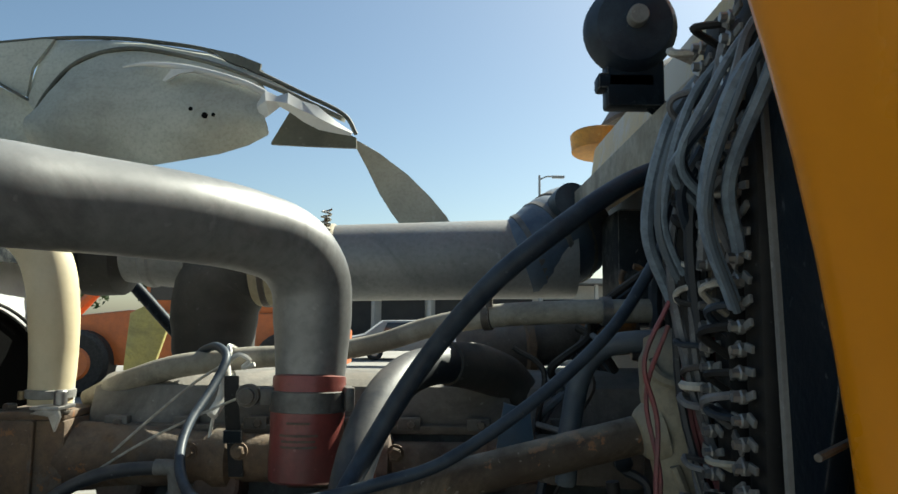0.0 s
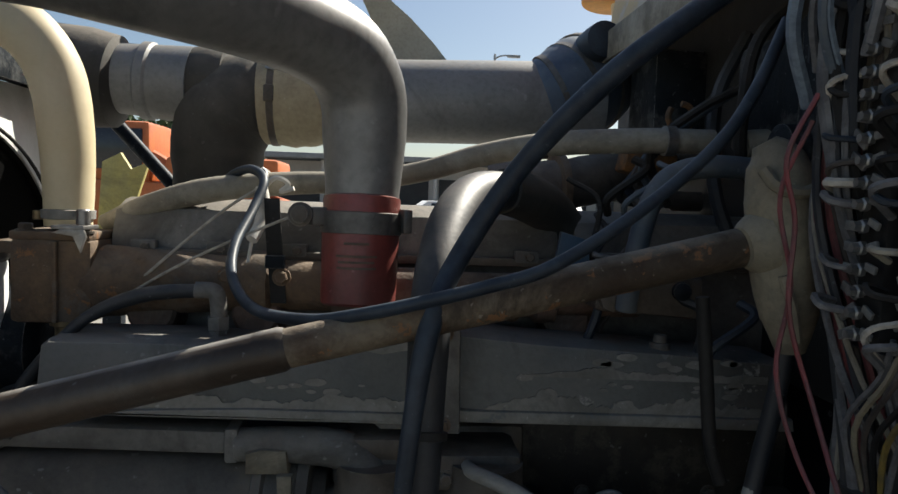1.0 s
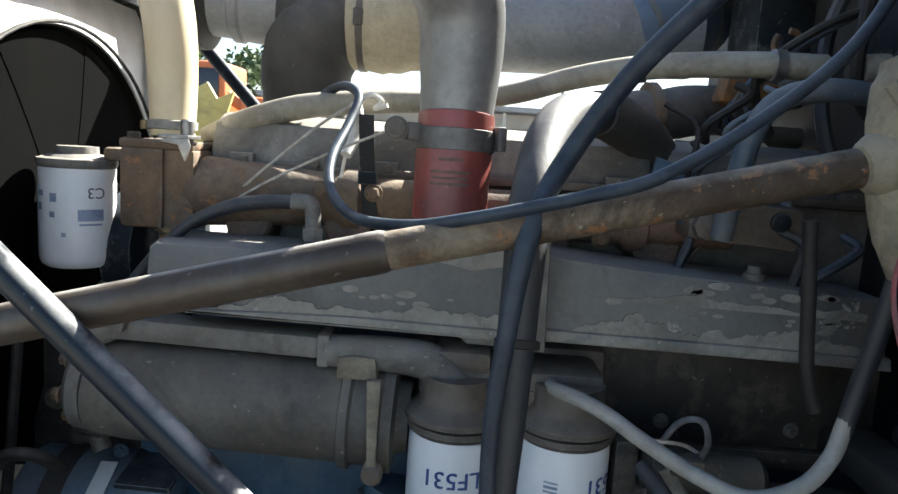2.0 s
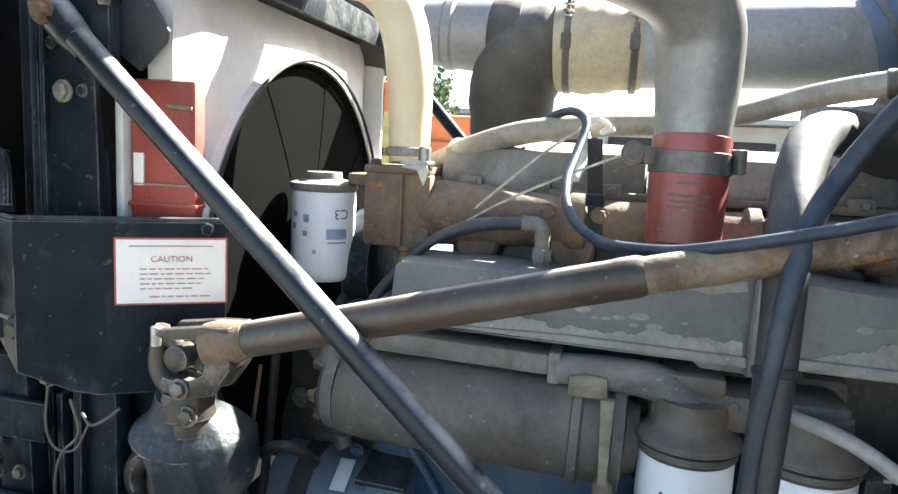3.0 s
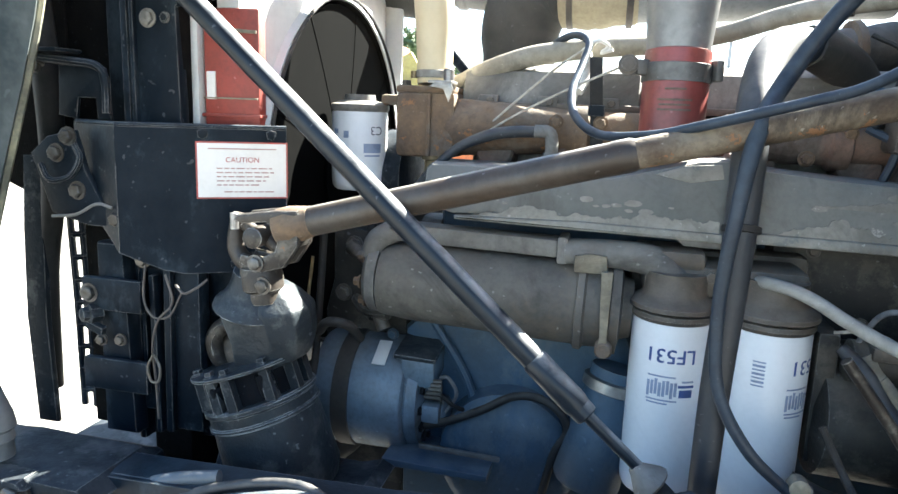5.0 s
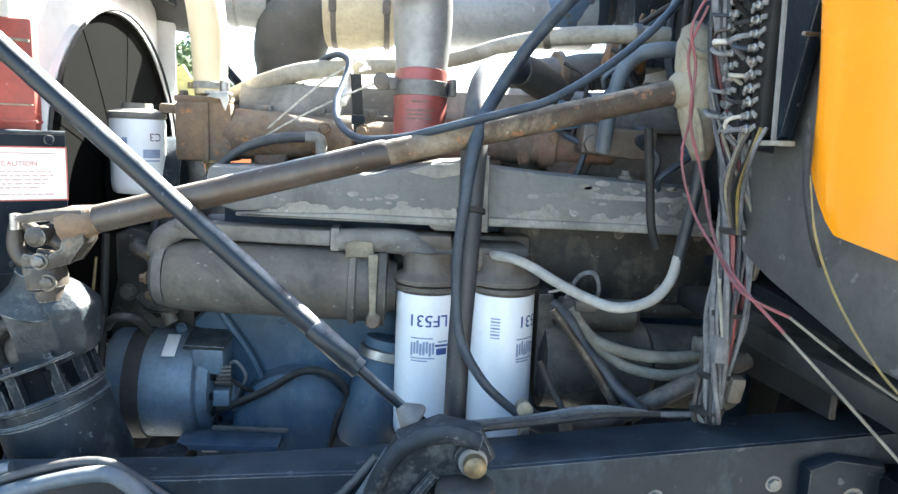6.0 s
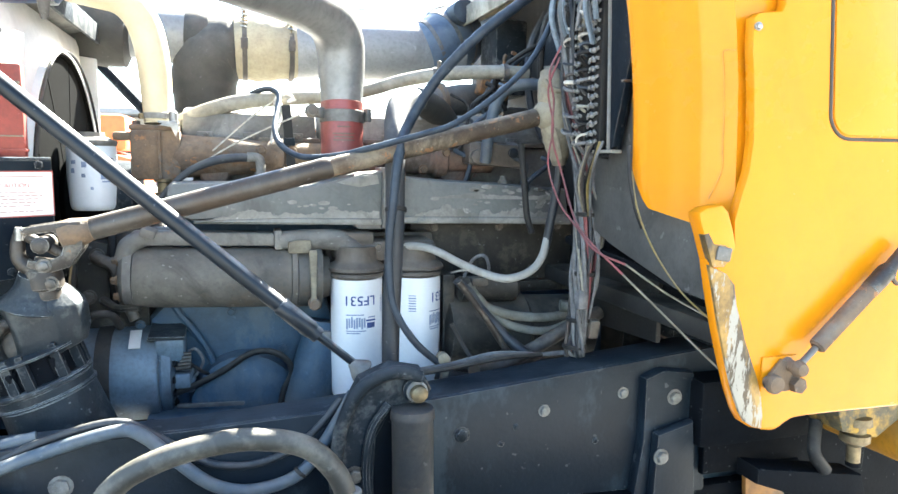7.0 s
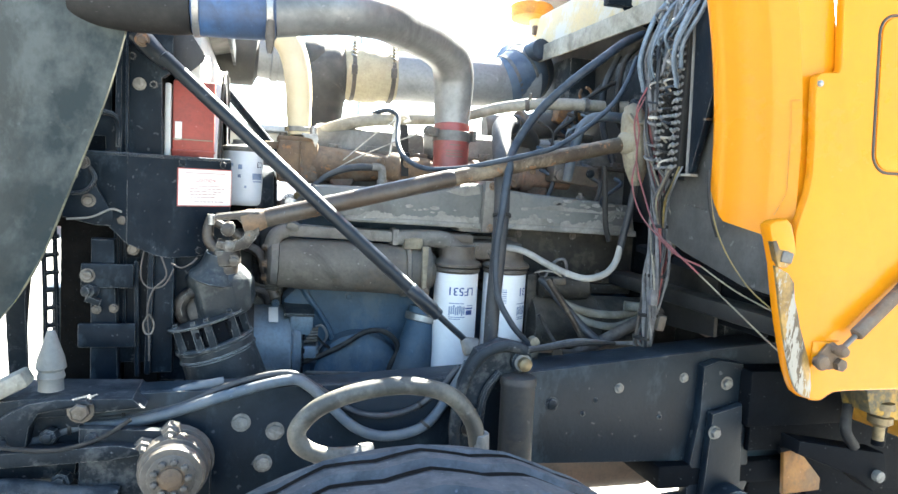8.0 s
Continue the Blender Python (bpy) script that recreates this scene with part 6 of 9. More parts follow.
# ---- alternator ----
def alternator():
    a = thing("alternator", (-0.6, 0.95, 0.87), "blue-grey alternator held by a dark strap", "alternator")
    Y, Z = 0.965, 0.957
    part("body", lathe(B(), (-0.72, Y, Z), (-0.5, Y, Z), [(0, 0.07), (0.004, 0.092), (0.012, 0.097), (0.15, 0.097), (0.156, 0.094), (0.16, 0.085)], 40), M_ALT, a)
    part("strap", lathe(B(), (-0.678, Y, Z), (-0.5, Y, Z), [(0, 0.096), (0.001, 0.1005), (0.028, 0.1005), (0.029, 0.096)], 40), M_STRAP, a, "dark brown clamp strap")
    part("rear_cover", lathe(B(), (-0.56, Y, Z), (-0.4, Y, Z), [(0, 0.086), (0.004, 0.088), (0.02, 0.084), (0.028, 0.055)], 32), M_ALT, a)
    for k in range(14):
        q = 2 * math.pi * k / 14
        part("vent_slot", box(B(), (-0.5335, Y + 0.07 * math.cos(q), Z + 0.07 * math.sin(q)), (0.004, 0.014, 0.010), (math.degrees(q), 0, 0), bevel=0.001), M_DEEPSHADE, a, "dark vent slot")
    part("bearing_cap", lathe(B(), (-0.545, Y - 0.03, Z - 0.012), (-0.49, Y - 0.034, Z - 0.014), [(0, 0.027), (0.045, 0.027), (0.05, 0.022), (0.052, 0.01)], 20), M_ALT, a, "round rear cap")
    part("regulator_lid", box(B(), (-0.545, Y - 0.035, Z + 0.094), (0.07, 0.085, 0.008), (10, 2, 0), bevel=0.002), M_GEAR, a, "dark lid of the regulator")
    part("data_plate", box(B(), (-0.605, Y - 0.055, Z + 0.084), (0.022, 0.05, 0.002), (32, 0, 0), bevel=0.0005), M_LABEL, a, "pale data plate")
    part("regulator", box(B(), (-0.54, Y - 0.035, Z + 0.066), (0.055, 0.075, 0.05), (10, 0, 0), bevel=0.006), M_ALT, a)
    part("terminal_block", box(B(), (-0.518, Y - 0.055, Z - 0.005), (0.03, 0.035, 0.03), bevel=0.004), M_ALT, a)
    for k in range(5):
        part("terminal", rod(B(), (-0.53 + 0.004 * k, Y - 0.06 - 0.003 * k, Z + 0.02 + 0.008 * k), (-0.50, Y - 0.07, Z + 0.024 + 0.007 * k), 0.004, 8), M_BOLT, a)
    part("front_ear", lathe(B(), (-0.565, Y - 0.02, Z - 0.106), (-0.53, Y - 0.02, Z - 0.106), [(0, 0.016), (0.003, 0.02), (0.03, 0.02)], 16), M_ALT, a)
    part("pulley", lathe(B(), (-0.745, Y, Z), (-0.70, Y, Z), [(0, 0.03), (0.004, 0.045), (0.012, 0.03), (0.02, 0.045), (0.03, 0.04)], 28), M_CHASSIS, a)
    part("lead", tube(B(), [(-0.50, Y - 0.07, Z + 0.03), (-0.48, Y - 0.06, Z + 0.01), (-0.46, Y - 0.03, Z - 0.005), (-0.42, Y + 0.03, Z - 0.01)], 0.0035, 8), M_RUBBER, a)
    part("lead", tube(B(), [(-0.505, Y - 0.06, Z + 0.055), (-0.49, Y - 0.07, Z + 0.06), (-0.478, Y - 0.06, Z + 0.03), (-0.50, Y - 0.05, Z - 0.01)], 0.003, 8), M_WIREGREY, a)
    line("drive_belt", [(-0.735, 1.0, 1.22), (-0.735, 0.985, 1.12), (-0.738, 0.97, 1.0), (-0.735, 0.93, 0.93)], [0.007, 0.007, 0.007, 0.007], M_RUBBER, "worn black drive belt beside the fan", "belt", 8)
    line("dipstick", [(-0.724, 0.93, 1.19), (-0.733, 0.93, 1.12), (-0.742, 0.93, 1.055), (-0.75, 0.93, 1.03)], 0.0028, M_BRASS, "thin brass-coloured dipstick tube", "dipstick", 8)
    line("alternator_hose", [(-0.70, 0.90, 1.075), (-0.68, 0.89, 1.095), (-0.65, 0.90, 1.09), (-0.64, 0.93, 1.06)], 0.008, M_RUBBER, "small black hose curl on the alternator", n=10)


alternator()


# ---- radiator, shroud and fan ----
FAN_Y, FAN_Z, FAN_R = 1.169, 1.305, 0.320


def radiator():
    r = thing("radiator", (-0.95, 1.25, 0.78), "black truck radiator with side posts and dark core", "radiator")
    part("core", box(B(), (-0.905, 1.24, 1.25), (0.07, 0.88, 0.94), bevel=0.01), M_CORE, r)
    part("top_tank", box(B(), (-0.90, 1.26, 1.80), (0.12, 0.92, 0.10), bevel=0.02), M_BLACK, r)
    part("bottom_tank", box(B(), (-0.90, 1.24, 0.76), (0.11, 0.88, 0.09), bevel=0.02), M_BLACK, r)
    part("side_post", prism(B(), [(-0.962, 0.95), (-0.962, 1.72), (-0.85, 1.72), (-0.852, 1.575), (-0.872, 1.56), (-0.868, 1.39), (-0.868, 0.95)], 0.798, 0.82, "y", 0.004), M_BLACK, r, "black steel side post")
    part("post_web", box(B(), (-0.955, 0.84, 1.30), (0.012, 0.09, 0.80), bevel=0.003), M_BLACK, r)
    part("post_fold", box(B(), (-0.938, 0.795, 1.35), (0.006, 0.012, 0.72), bevel=0.002), M_BLACK, r)
    # Pale colour and length follow the sunlit strip of the side channel.
    part("side_tank", box(B(), (-0.8635, 0.842, 1.47), (0.013, 0.03, 0.17), bevel=0.006), M_SHROUD, r, "side channel with its sunlit strip put in as pale colour")
    bolts(r, [(-0.916, 0.797, 1.544)], (0, -1, 0), 0.010, 0.006, M_DUSTBOLT)
    bolts(r, [(-0.888, 0.797, 1.545), (-0.93, 0.797, 1.60)], (0, -1, 0), 0.006, 0.003, M_CHASSIS)
    part("lower_baffle", box(B(), (-0.985, 0.835, 1.09), (0.17, 0.012, 0.38), bevel=0.003), M_CORE, r, "black lower air baffle")
    part("lower_strip", box(B(), (-0.865, 0.80, 1.06), (0.05, 0.03, 0.26), bevel=0.005), M_BLACK, r)
    part("inner_post", prism(B(), [(-1.0, 0.92), (-1.0, 1.22), (-0.955, 1.22), (-0.945, 0.92)], 0.768, 0.80, "y", 0.006), M_BLACK, r)
    part("post_rib", box(B(), (-0.887, 0.779, 1.06), (0.012, 0.014, 0.26), (0, 1, 0), bevel=0.003), M_BLACK, r)
    part("post_rib", box(B(), (-0.912, 0.785, 1.05), (0.009, 0.02, 0.25), (0, -1, 0), bevel=0.003), M_BLACK, r)
    part("post_window", box(B(), (-0.928, 0.796, 1.215), (0.034, 0.006, 0.07), bevel=0.002), M_DEEPSHADE, r, "dark slot in the post")
    part("tie_lug", lathe(B(), (-1.006, 0.735, 1.115), (-0.99, 0.76, 1.115), [(0, 0.006), (0.003, 0.011), (0.012, 0.011), (0.013, 0.015), (0.03, 0.014)], 7), M_CHASSIS, r, "rusty tie lug")
    part("tie_lug", box(B(), (-0.990, 0.748, 1.095), (0.03, 0.012, 0.014), (10, 20, 0), bevel=0.003), M_CHASSIS, r, "rusty tie lug")
    bolts(r, [(-0.985, 0.752, 1.075), (-0.952, 0.752, 1.078)], (0, -1, 0), 0.007, 0.006)
    part("brace", box(B(), (-0.965, 0.758, 1.145), (0.10, 0.012, 0.05), bevel=0.003), M_BLACK, r)
    part("brace", box(B(), (-0.965, 0.758, 1.02), (0.11, 0.012, 0.05), bevel=0.003), M_BLACK, r)
    bolts(r, [(-1.002, 0.752, 1.146), (-0.93, 0.762, 1.03)], (0, -1, 0), 0.011, 0.008)
    bolts(r, [(-0.918, 0.765, 1.20)], (0.1, -1, 0), 0.009, 0.007)


radiator()


def charge_cooler():
    c = thing("charge_air_cooler", (-1.05, 1.2, 1.22), "black charge air cooler standing before the radiator", "cooler")
    part("side_tank", prism(B(), [(-1.17, 1.75), (-0.965, 1.75), (-0.965, 1.235), (-1.06, 1.235), (-1.115, 1.235), (-1.16, 1.30)], 0.86, 0.90, "y", 0.006), M_CORE, c)
    part("core", box(B(), (-1.06, 1.24, 1.50), (0.12, 0.72, 0.5), bevel=0.01), M_CORE, c)
    part("seal_strip", tube(B(), [(-1.115, 0.80, 1.72), (-1.11, 0.80, 1.60), (-1.095, 0.80, 1.45), (-1.105, 0.81, 1.30), (-1.135, 0.82, 1.15), (-1.15, 0.83, 0.95)], [0.02, 0.022, 0.02, 0.018, 0.015, 0.014], 10), M_RUBBER, c, "dusty rubber seal strip")
    part("tank_rib", box(B(), (-1.0, 0.855, 1.5), (0.05, 0.02, 0.4), bevel=0.006), M_BLACK, c)
    r = thing("far_frame_rail", (0.3, 1.5, 0.74), "black chassis rail on the far side of the engine", "chassis rail")
    part("web", box(B(), (0.2, 1.70, 0.86), (3.0, 0.012, 0.22), bevel=0.003), M_RAIL, r)
    part("top_flange", box(B(), (0.2, 1.66, 0.972), (3.0, 0.09, 0.01), bevel=0.003), M_RAIL, r)
    p = thing("crank_pulley", (-0.66, 1.25, 0.72), "dark crankshaft pulley with worn belt grooves", "pulley")
    part("pulley", lathe(B(), (-0.70, 1.25, 0.88), (-0.6, 1.25, 0.88), [(0, 0.05), (0.005, 0.13), (0.015, 0.12), (0.025, 0.13), (0.035, 0.12), (0.05, 0.13), (0.07, 0.09), (0.1, 0.08)], 36), M_CHASSIS, p)
    w = thing("water_pump", (-0.62, 1.15, 1.0), "dark water pump and belt drive at the engine front", "pump")
    part("body", lathe(B(), (-0.68, FAN_Y, 1.14), (-0.56, FAN_Y, 1.14), [(0, 0.05), (0.01, 0.09), (0.05, 0.10), (0.12, 0.10)], 28), M_DARKBLOCK, w)
    part("housing", box(B(), (-0.632, 1.24, 1.09), (0.07, 0.36, 0.34), bevel=0.02), M_DARKBLOCK, w)
    part("belt", tube(B(), [(-0.67, 1.05, 1.14), (-0.67, 1.08, 1.25), (-0.67, 1.25, 1.28), (-0.67, 1.36, 1.1), (-0.67, 1.38, 0.88), (-0.67, 1.25, 0.75), (-0.67, 1.12, 0.88), (-0.67, 1.05, 1.14)], 0.009, 8), M_RUBBER, w)
    line("lower_radiator_hose", [(-0.86, 1.0, 0.80), (-0.76, 1.02, 0.80), (-0.70, 1.06, 0.84), (-0.66, 1.10, 0.95), (-0.62, 1.12, 1.05)], 0.035, M_RUBBER, "fat black lower radiator hose", n=18)


charge_cooler()


def fan_shroud():
    s = thing("fan_shroud", (-0.80, 1.2, 0.9), "pale fan shroud with a round opening, sunlit", "shroud")
    bm = B()
    n, x0, x1 = 64, -0.835, -0.762
    outer = []
    ya, yb, za, zb = 0.845, 1.50, 0.95, 1.70
    for k in range(n):
        a = 2 * math.pi * k / n
        c, sn = math.cos(a), math.sin(a)
        tt = min((yb - FAN_Y) / c if c > 1e-6 else ((ya - FAN_Y) / c if c < -1e-6 else 9), (zb - FAN_Z) / sn if sn > 1e-6 else ((za - FAN_Z) / sn if sn < -1e-6 else 9))
        tt = max(tt, FAN_R + 0.008)
        outer.append((FAN_Y + c * tt, FAN_Z + sn * tt))
    rings = []
    for x, pts in ((-0.80, outer), (x1 - 0.012, [(FAN_Y + (FAN_R + 0.007) * math.cos(2 * math.pi * k / n), FAN_Z + (FAN_R + 0.007) * math.sin(2 * math.pi * k / n)) for k in range(n)]),
                   (x1, [(FAN_Y + (FAN_R + 0.004) * math.cos(2 * math.pi * k / n), FAN_Z + (FAN_R + 0.004) * math.sin(2 * math.pi * k / n)) for k in range(n)]),
                   (x1, [(FAN_Y + FAN_R * math.cos(2 * math.pi * k / n), FAN_Z + FAN_R * math.sin(2 * math.pi * k / n)) for k in range(n)]),
                   (x0, [(FAN_Y + FAN_R * math.cos(2 * math.pi * k / n), FAN_Z + FAN_R * math.sin(2 * math.pi * k / n)) for k in range(n)]),
                   (x0, outer)):
        rings.append([bm.verts.new((x, y, z)) for y, z in pts])
    for a, b in zip(rings, rings[1:] + rings[:1]):
        for k in range(n):
            bm.faces.new((a[k], a[(k + 1) % n], b[(k + 1) % n], b[k]))
    part("panel", bm, M_SHROUD, s)
    bm = B()
    tube(bm, [(x1 + 0.006, FAN_Y + (FAN_R + 0.004) * math.cos(a), FAN_Z + (FAN_R + 0.004) * math.sin(a)) for a in np.linspace(0, 2 * math.pi, 65)], 0.003, 8, 1)
    part("edge_trim", bm, M_RUBBER, s, "black rubber edge trim")
    # Black sheet just inside the pale wall puts the opening's shade into colour.
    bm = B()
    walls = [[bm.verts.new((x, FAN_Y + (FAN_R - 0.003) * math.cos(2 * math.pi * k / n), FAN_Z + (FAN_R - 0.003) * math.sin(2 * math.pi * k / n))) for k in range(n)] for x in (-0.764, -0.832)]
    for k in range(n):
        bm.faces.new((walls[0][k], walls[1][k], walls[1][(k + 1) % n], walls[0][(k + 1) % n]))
    part("liner", bm, M_CORE, s, "black sheet inside the opening, standing for its shade")
    part("top_rail", box(B(), (-0.79, 1.17, 1.725), (0.09, 0.70, 0.014), (0, -14, 0), bevel=0.004), M_IRON, s, "grey folded top rail")
    part("top_lip", box(B(), (-0.747, 1.17, 1.716), (0.008, 0.70, 0.05), bevel=0.002), M_CHASSIS, s)
    part("corner_gusset", prism(B(), [(-0.873, 1.601), (-0.851, 1.658), (-0.845, 1.715), (-0.830, 1.715), (-0.822, 1.668), (-0.789, 1.619), (-0.793, 1.605), (-0.829, 1.572)], 0.822, 0.828, "y", 0.002), M_HOSE, s, "blue-grey corner gusset")
    part("lower_apron", box(B(), (-0.815, 1.20, 0.82), (0.012, 0.72, 0.30), bevel=0.003), M_CORE, s, "black lower apron")
    part("side_apron", prism(B(), [(-0.872, 0.90), (-0.872, 1.20), (-0.85, 1.25), (-0.79, 1.25), (-0.775, 1.14), (-0.80, 1.05), (-0.80, 0.955), (-0.812, 0.955), (-0.812, 0.90)], 0.832, 0.843, "y", 0.003), M_BLACK, s, "black lower side apron")
    part("side_flange", box(B(), (-0.785, 1.505, 1.45), (0.05, 0.012, 0.46), bevel=0.003), M_SHROUD, s)


fan_shroud()


def fan():
    f = thing("cooling_fan", (-0.74, FAN_Y, FAN_Z - 0.3), "dark many-bladed cooling fan in its shroud", "fan")
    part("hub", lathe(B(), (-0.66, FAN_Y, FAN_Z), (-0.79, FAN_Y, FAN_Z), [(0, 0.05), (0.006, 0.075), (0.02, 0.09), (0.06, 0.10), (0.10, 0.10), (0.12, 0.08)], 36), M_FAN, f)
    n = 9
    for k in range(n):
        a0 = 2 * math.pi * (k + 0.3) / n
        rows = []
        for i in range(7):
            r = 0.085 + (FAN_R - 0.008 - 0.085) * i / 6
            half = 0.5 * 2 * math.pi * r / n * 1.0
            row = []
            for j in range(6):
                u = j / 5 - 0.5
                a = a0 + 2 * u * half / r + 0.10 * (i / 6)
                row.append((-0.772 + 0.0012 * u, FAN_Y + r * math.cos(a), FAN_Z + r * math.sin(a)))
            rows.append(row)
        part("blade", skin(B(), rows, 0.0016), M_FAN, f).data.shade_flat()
    part("fan_drive", lathe(B(), (-0.62, FAN_Y, FAN_Z), (-0.7, FAN_Y, FAN_Z), [(0, 0.06), (0.01, 0.085), (0.05, 0.09), (0.07, 0.06)], 30), M_CHASSIS, f)


fan()


def guard_plate():
    g = thing("guard_plate", (-0.86, 0.78, 1.19), "black bent guard plate carrying a caution label", "guard plate")
    P = lambda x: (0.732 + (x + 0.926) * 0.64) if x > -0.926 else (0.732 - (x + 0.926) * 0.40)
    bm = B()
    low = {-1.02: 1.30, -0.975: 1.262, -0.926: 1.216, -0.88: 1.19, -0.855: 1.183, -0.80: 1.183, -0.75: 1.195, -0.733: 1.21}
    xs = sorted(low)
    skin(bm, [[(x, P(x), low[x]) for x in xs], [(x, P(x), 1.30) for x in xs], [(x, P(x), 1.394) for x in xs]], 0.005)
    part("plate", bm, M_BLACK, g)
    part("top_fold", tube(B(), [(x, P(x), 1.396) for x in xs], 0.004, 8, 1), M_BLACK, g)
    out = Vector((0.539, -0.842, 0))
    bolts(g, [(x, P(x) - 0.003, z) for x, z in ((-0.83, 1.386), (-0.75, 1.386), (-0.795, 1.197))], out, 0.008, 0.005, M_CHASSIS)
    bolts(g, [(x, P(x) - 0.003, z) for x, z in ((-0.825, 1.292), (-0.745, 1.292), (-0.822, 1.196))], out, 0.005, 0.001, M_CORE, "hole")
    lab = thing("caution_label", (-0.79, P(-0.79), 1.298), "white caution label with a red border and red print", "label")
    u = Vector((1, 0.64, 0)).normalized()
    c = Vector((-0.786, P(-0.786), 1.3345)) + out * 0.0055

    def plate(w, h, cx, cz, lift, material, name):
        bm = B()
        o = c + u * cx + Vector((0, 0, cz)) + out * lift
        vs = [bm.verts.new(o + u * (sx * w / 2) + Vector((0, 0, sz * h / 2)) + out * d) for d in (0, 0.0006) for sx, sz in ((-1, -1), (1, -1), (1, 1), (-1, 1))]
        for q in ((0, 1, 2, 3), (7, 6, 5, 4), (0, 4, 5, 1), (1, 5, 6, 2), (2, 6, 7, 3), (3, 7, 4, 0)):
            bm.faces.new([vs[i] for i in q])
        part(name, bm, material, lab)

    plate(0.128, 0.082, 0, 0, 0.0, M_LABELRED, "border")
    plate(0.1235, 0.0775, 0, 0, 0.0008, M_LABEL, "face")
    plate(0.095, 0.0016, 0, 0.031, 0.0016, M_LABELTEXT, "print_bar")
    rng = random.Random(9)
    for z, w, cx in ((0.003, 0.076, 0.002), (-0.003, 0.078, 0.003), (-0.009, 0.074, 0.001), (-0.015, 0.07, -0.001), (-0.021, 0.052, -0.010), (-0.031, 0.06, 0.004)):
        at = cx - w / 2
        while at < cx + w / 2:
            run = rng.uniform(0.004, 0.013)
            plate(run, 0.0017, at + run / 2, z, 0.0016, M_LABELTEXT, "print_bar")
            at += run + 0.0022
    v, f = letters("CAUTION", 0.0105)
    bm = B()
    made = [bm.verts.new(c + u * q.x + Vector((0, 0, q.y + 0.0150)) + out * 0.0024) for q in v]
    for q in f:
        bm.faces.new([made[i] for i in q])
    part("print", bm, M_LABELRED, lab)


guard_plate()


def red_reservoir():
    r = thing("red_box", (-0.81, 0.86, 1.38), "red painted metal box behind the guard plate, scratched", "box")
    part("body", box(B(), (-0.812, 0.852, 1.475), (0.088, 0.026, 0.18), (0, 0, 4), bevel=0.006), M_REDPAINT, r)
    part("band", box(B(), (-0.812, 0.852, 1.412), (0.092, 0.032, 0.005), (0, 0, 4), bevel=0.001), M_REDPAINT, r)
    part("seam", box(B(), (-0.812, 0.8375, 1.437), (0.084, 0.003, 0.0025), (0, 0, 4), bevel=0.0005), M_TAN, r, "scratched seam")
    part("scrape", box(B(), (-0.788, 0.8395, 1.532), (0.034, 0.003, 0.005), (0, 4, 4), bevel=0.001), M_TAN, r, "bare scrape in the paint")
    part("tag", box(B(), (-0.842, 0.836, 1.455), (0.014, 0.004, 0.04), (0, 0, 4), bevel=0.001), M_LABEL, r, "small faded cream tag")


red_reservoir()


def latch_bracket():
    l = thing("hood_latch", (-1.02, 0.74, 1.25), "dusty black hood latch plate with bolts", "latch")
    part("plate", prism(B(), [(-1.075, 1.35), (-1.045, 1.375), (-1.0, 1.385), (-0.985, 1.33), (-0.96, 1.285), (-0.93, 1.275), (-0.93, 1.25), (-0.985, 1.25), (-1.045, 1.265)], 0.738, 0.75, "y", 0.003), M_BLACK, l)
    part("hook", tube(B(), [(-1.05, 0.73, 1.335), (-1.03, 0.722, 1.315), (-1.0, 0.725, 1.32), (-0.985, 0.73, 1.345), (-0.995, 0.733, 1.365)], 0.0045, 8), M_BLACK, l)
    part("pull_rod", tube(B(), [(-1.035, 0.728, 1.262), (-0.99, 0.722, 1.268), (-0.955, 0.722, 1.285), (-0.935, 0.728, 1.28)], 0.0022, 8), M_IRON, l)
    bolts(l, [(-1.009, 0.737, 1.376), (-1.03, 0.737, 1.352), (-0.998, 0.737, 1.30), (-0.935, 0.737, 1.263)], (0, -1, 0), 0.010, 0.008)
    u = thing("hood_stop_bracket", (-1.0, 0.73, 1.40), "bent black stop bracket on the radiator post", "bracket")
    part("arm", tube(B(), [(-1.105, 0.735, 1.487), (-1.05, 0.73, 1.483), (-0.99, 0.732, 1.478), (-0.955, 0.736, 1.473), (-0.945, 0.74, 1.455), (-0.945, 0.74, 1.41)], 0.006, 8), M_BLACK, u)
    part("plate", prism(B(), [(-1.03, 1.475), (-0.955, 1.472), (-0.948, 1.40), (-0.97, 1.40), (-0.972, 1.43), (-1.0, 1.43), (-1.005, 1.40), (-1.035, 1.405)], 0.752, 0.758, "y", 0.002), M_BLACK, u)
    part("shelf", box(B(), (-1.04, 0.735, 1.492), (0.09, 0.05, 0.006), bevel=0.002), M_BLACK, u)
    bolts(u, [(-1.055, 0.733, 1.476)], (0, -0.3, -1), 0.011, 0.012)


latch_bracket()


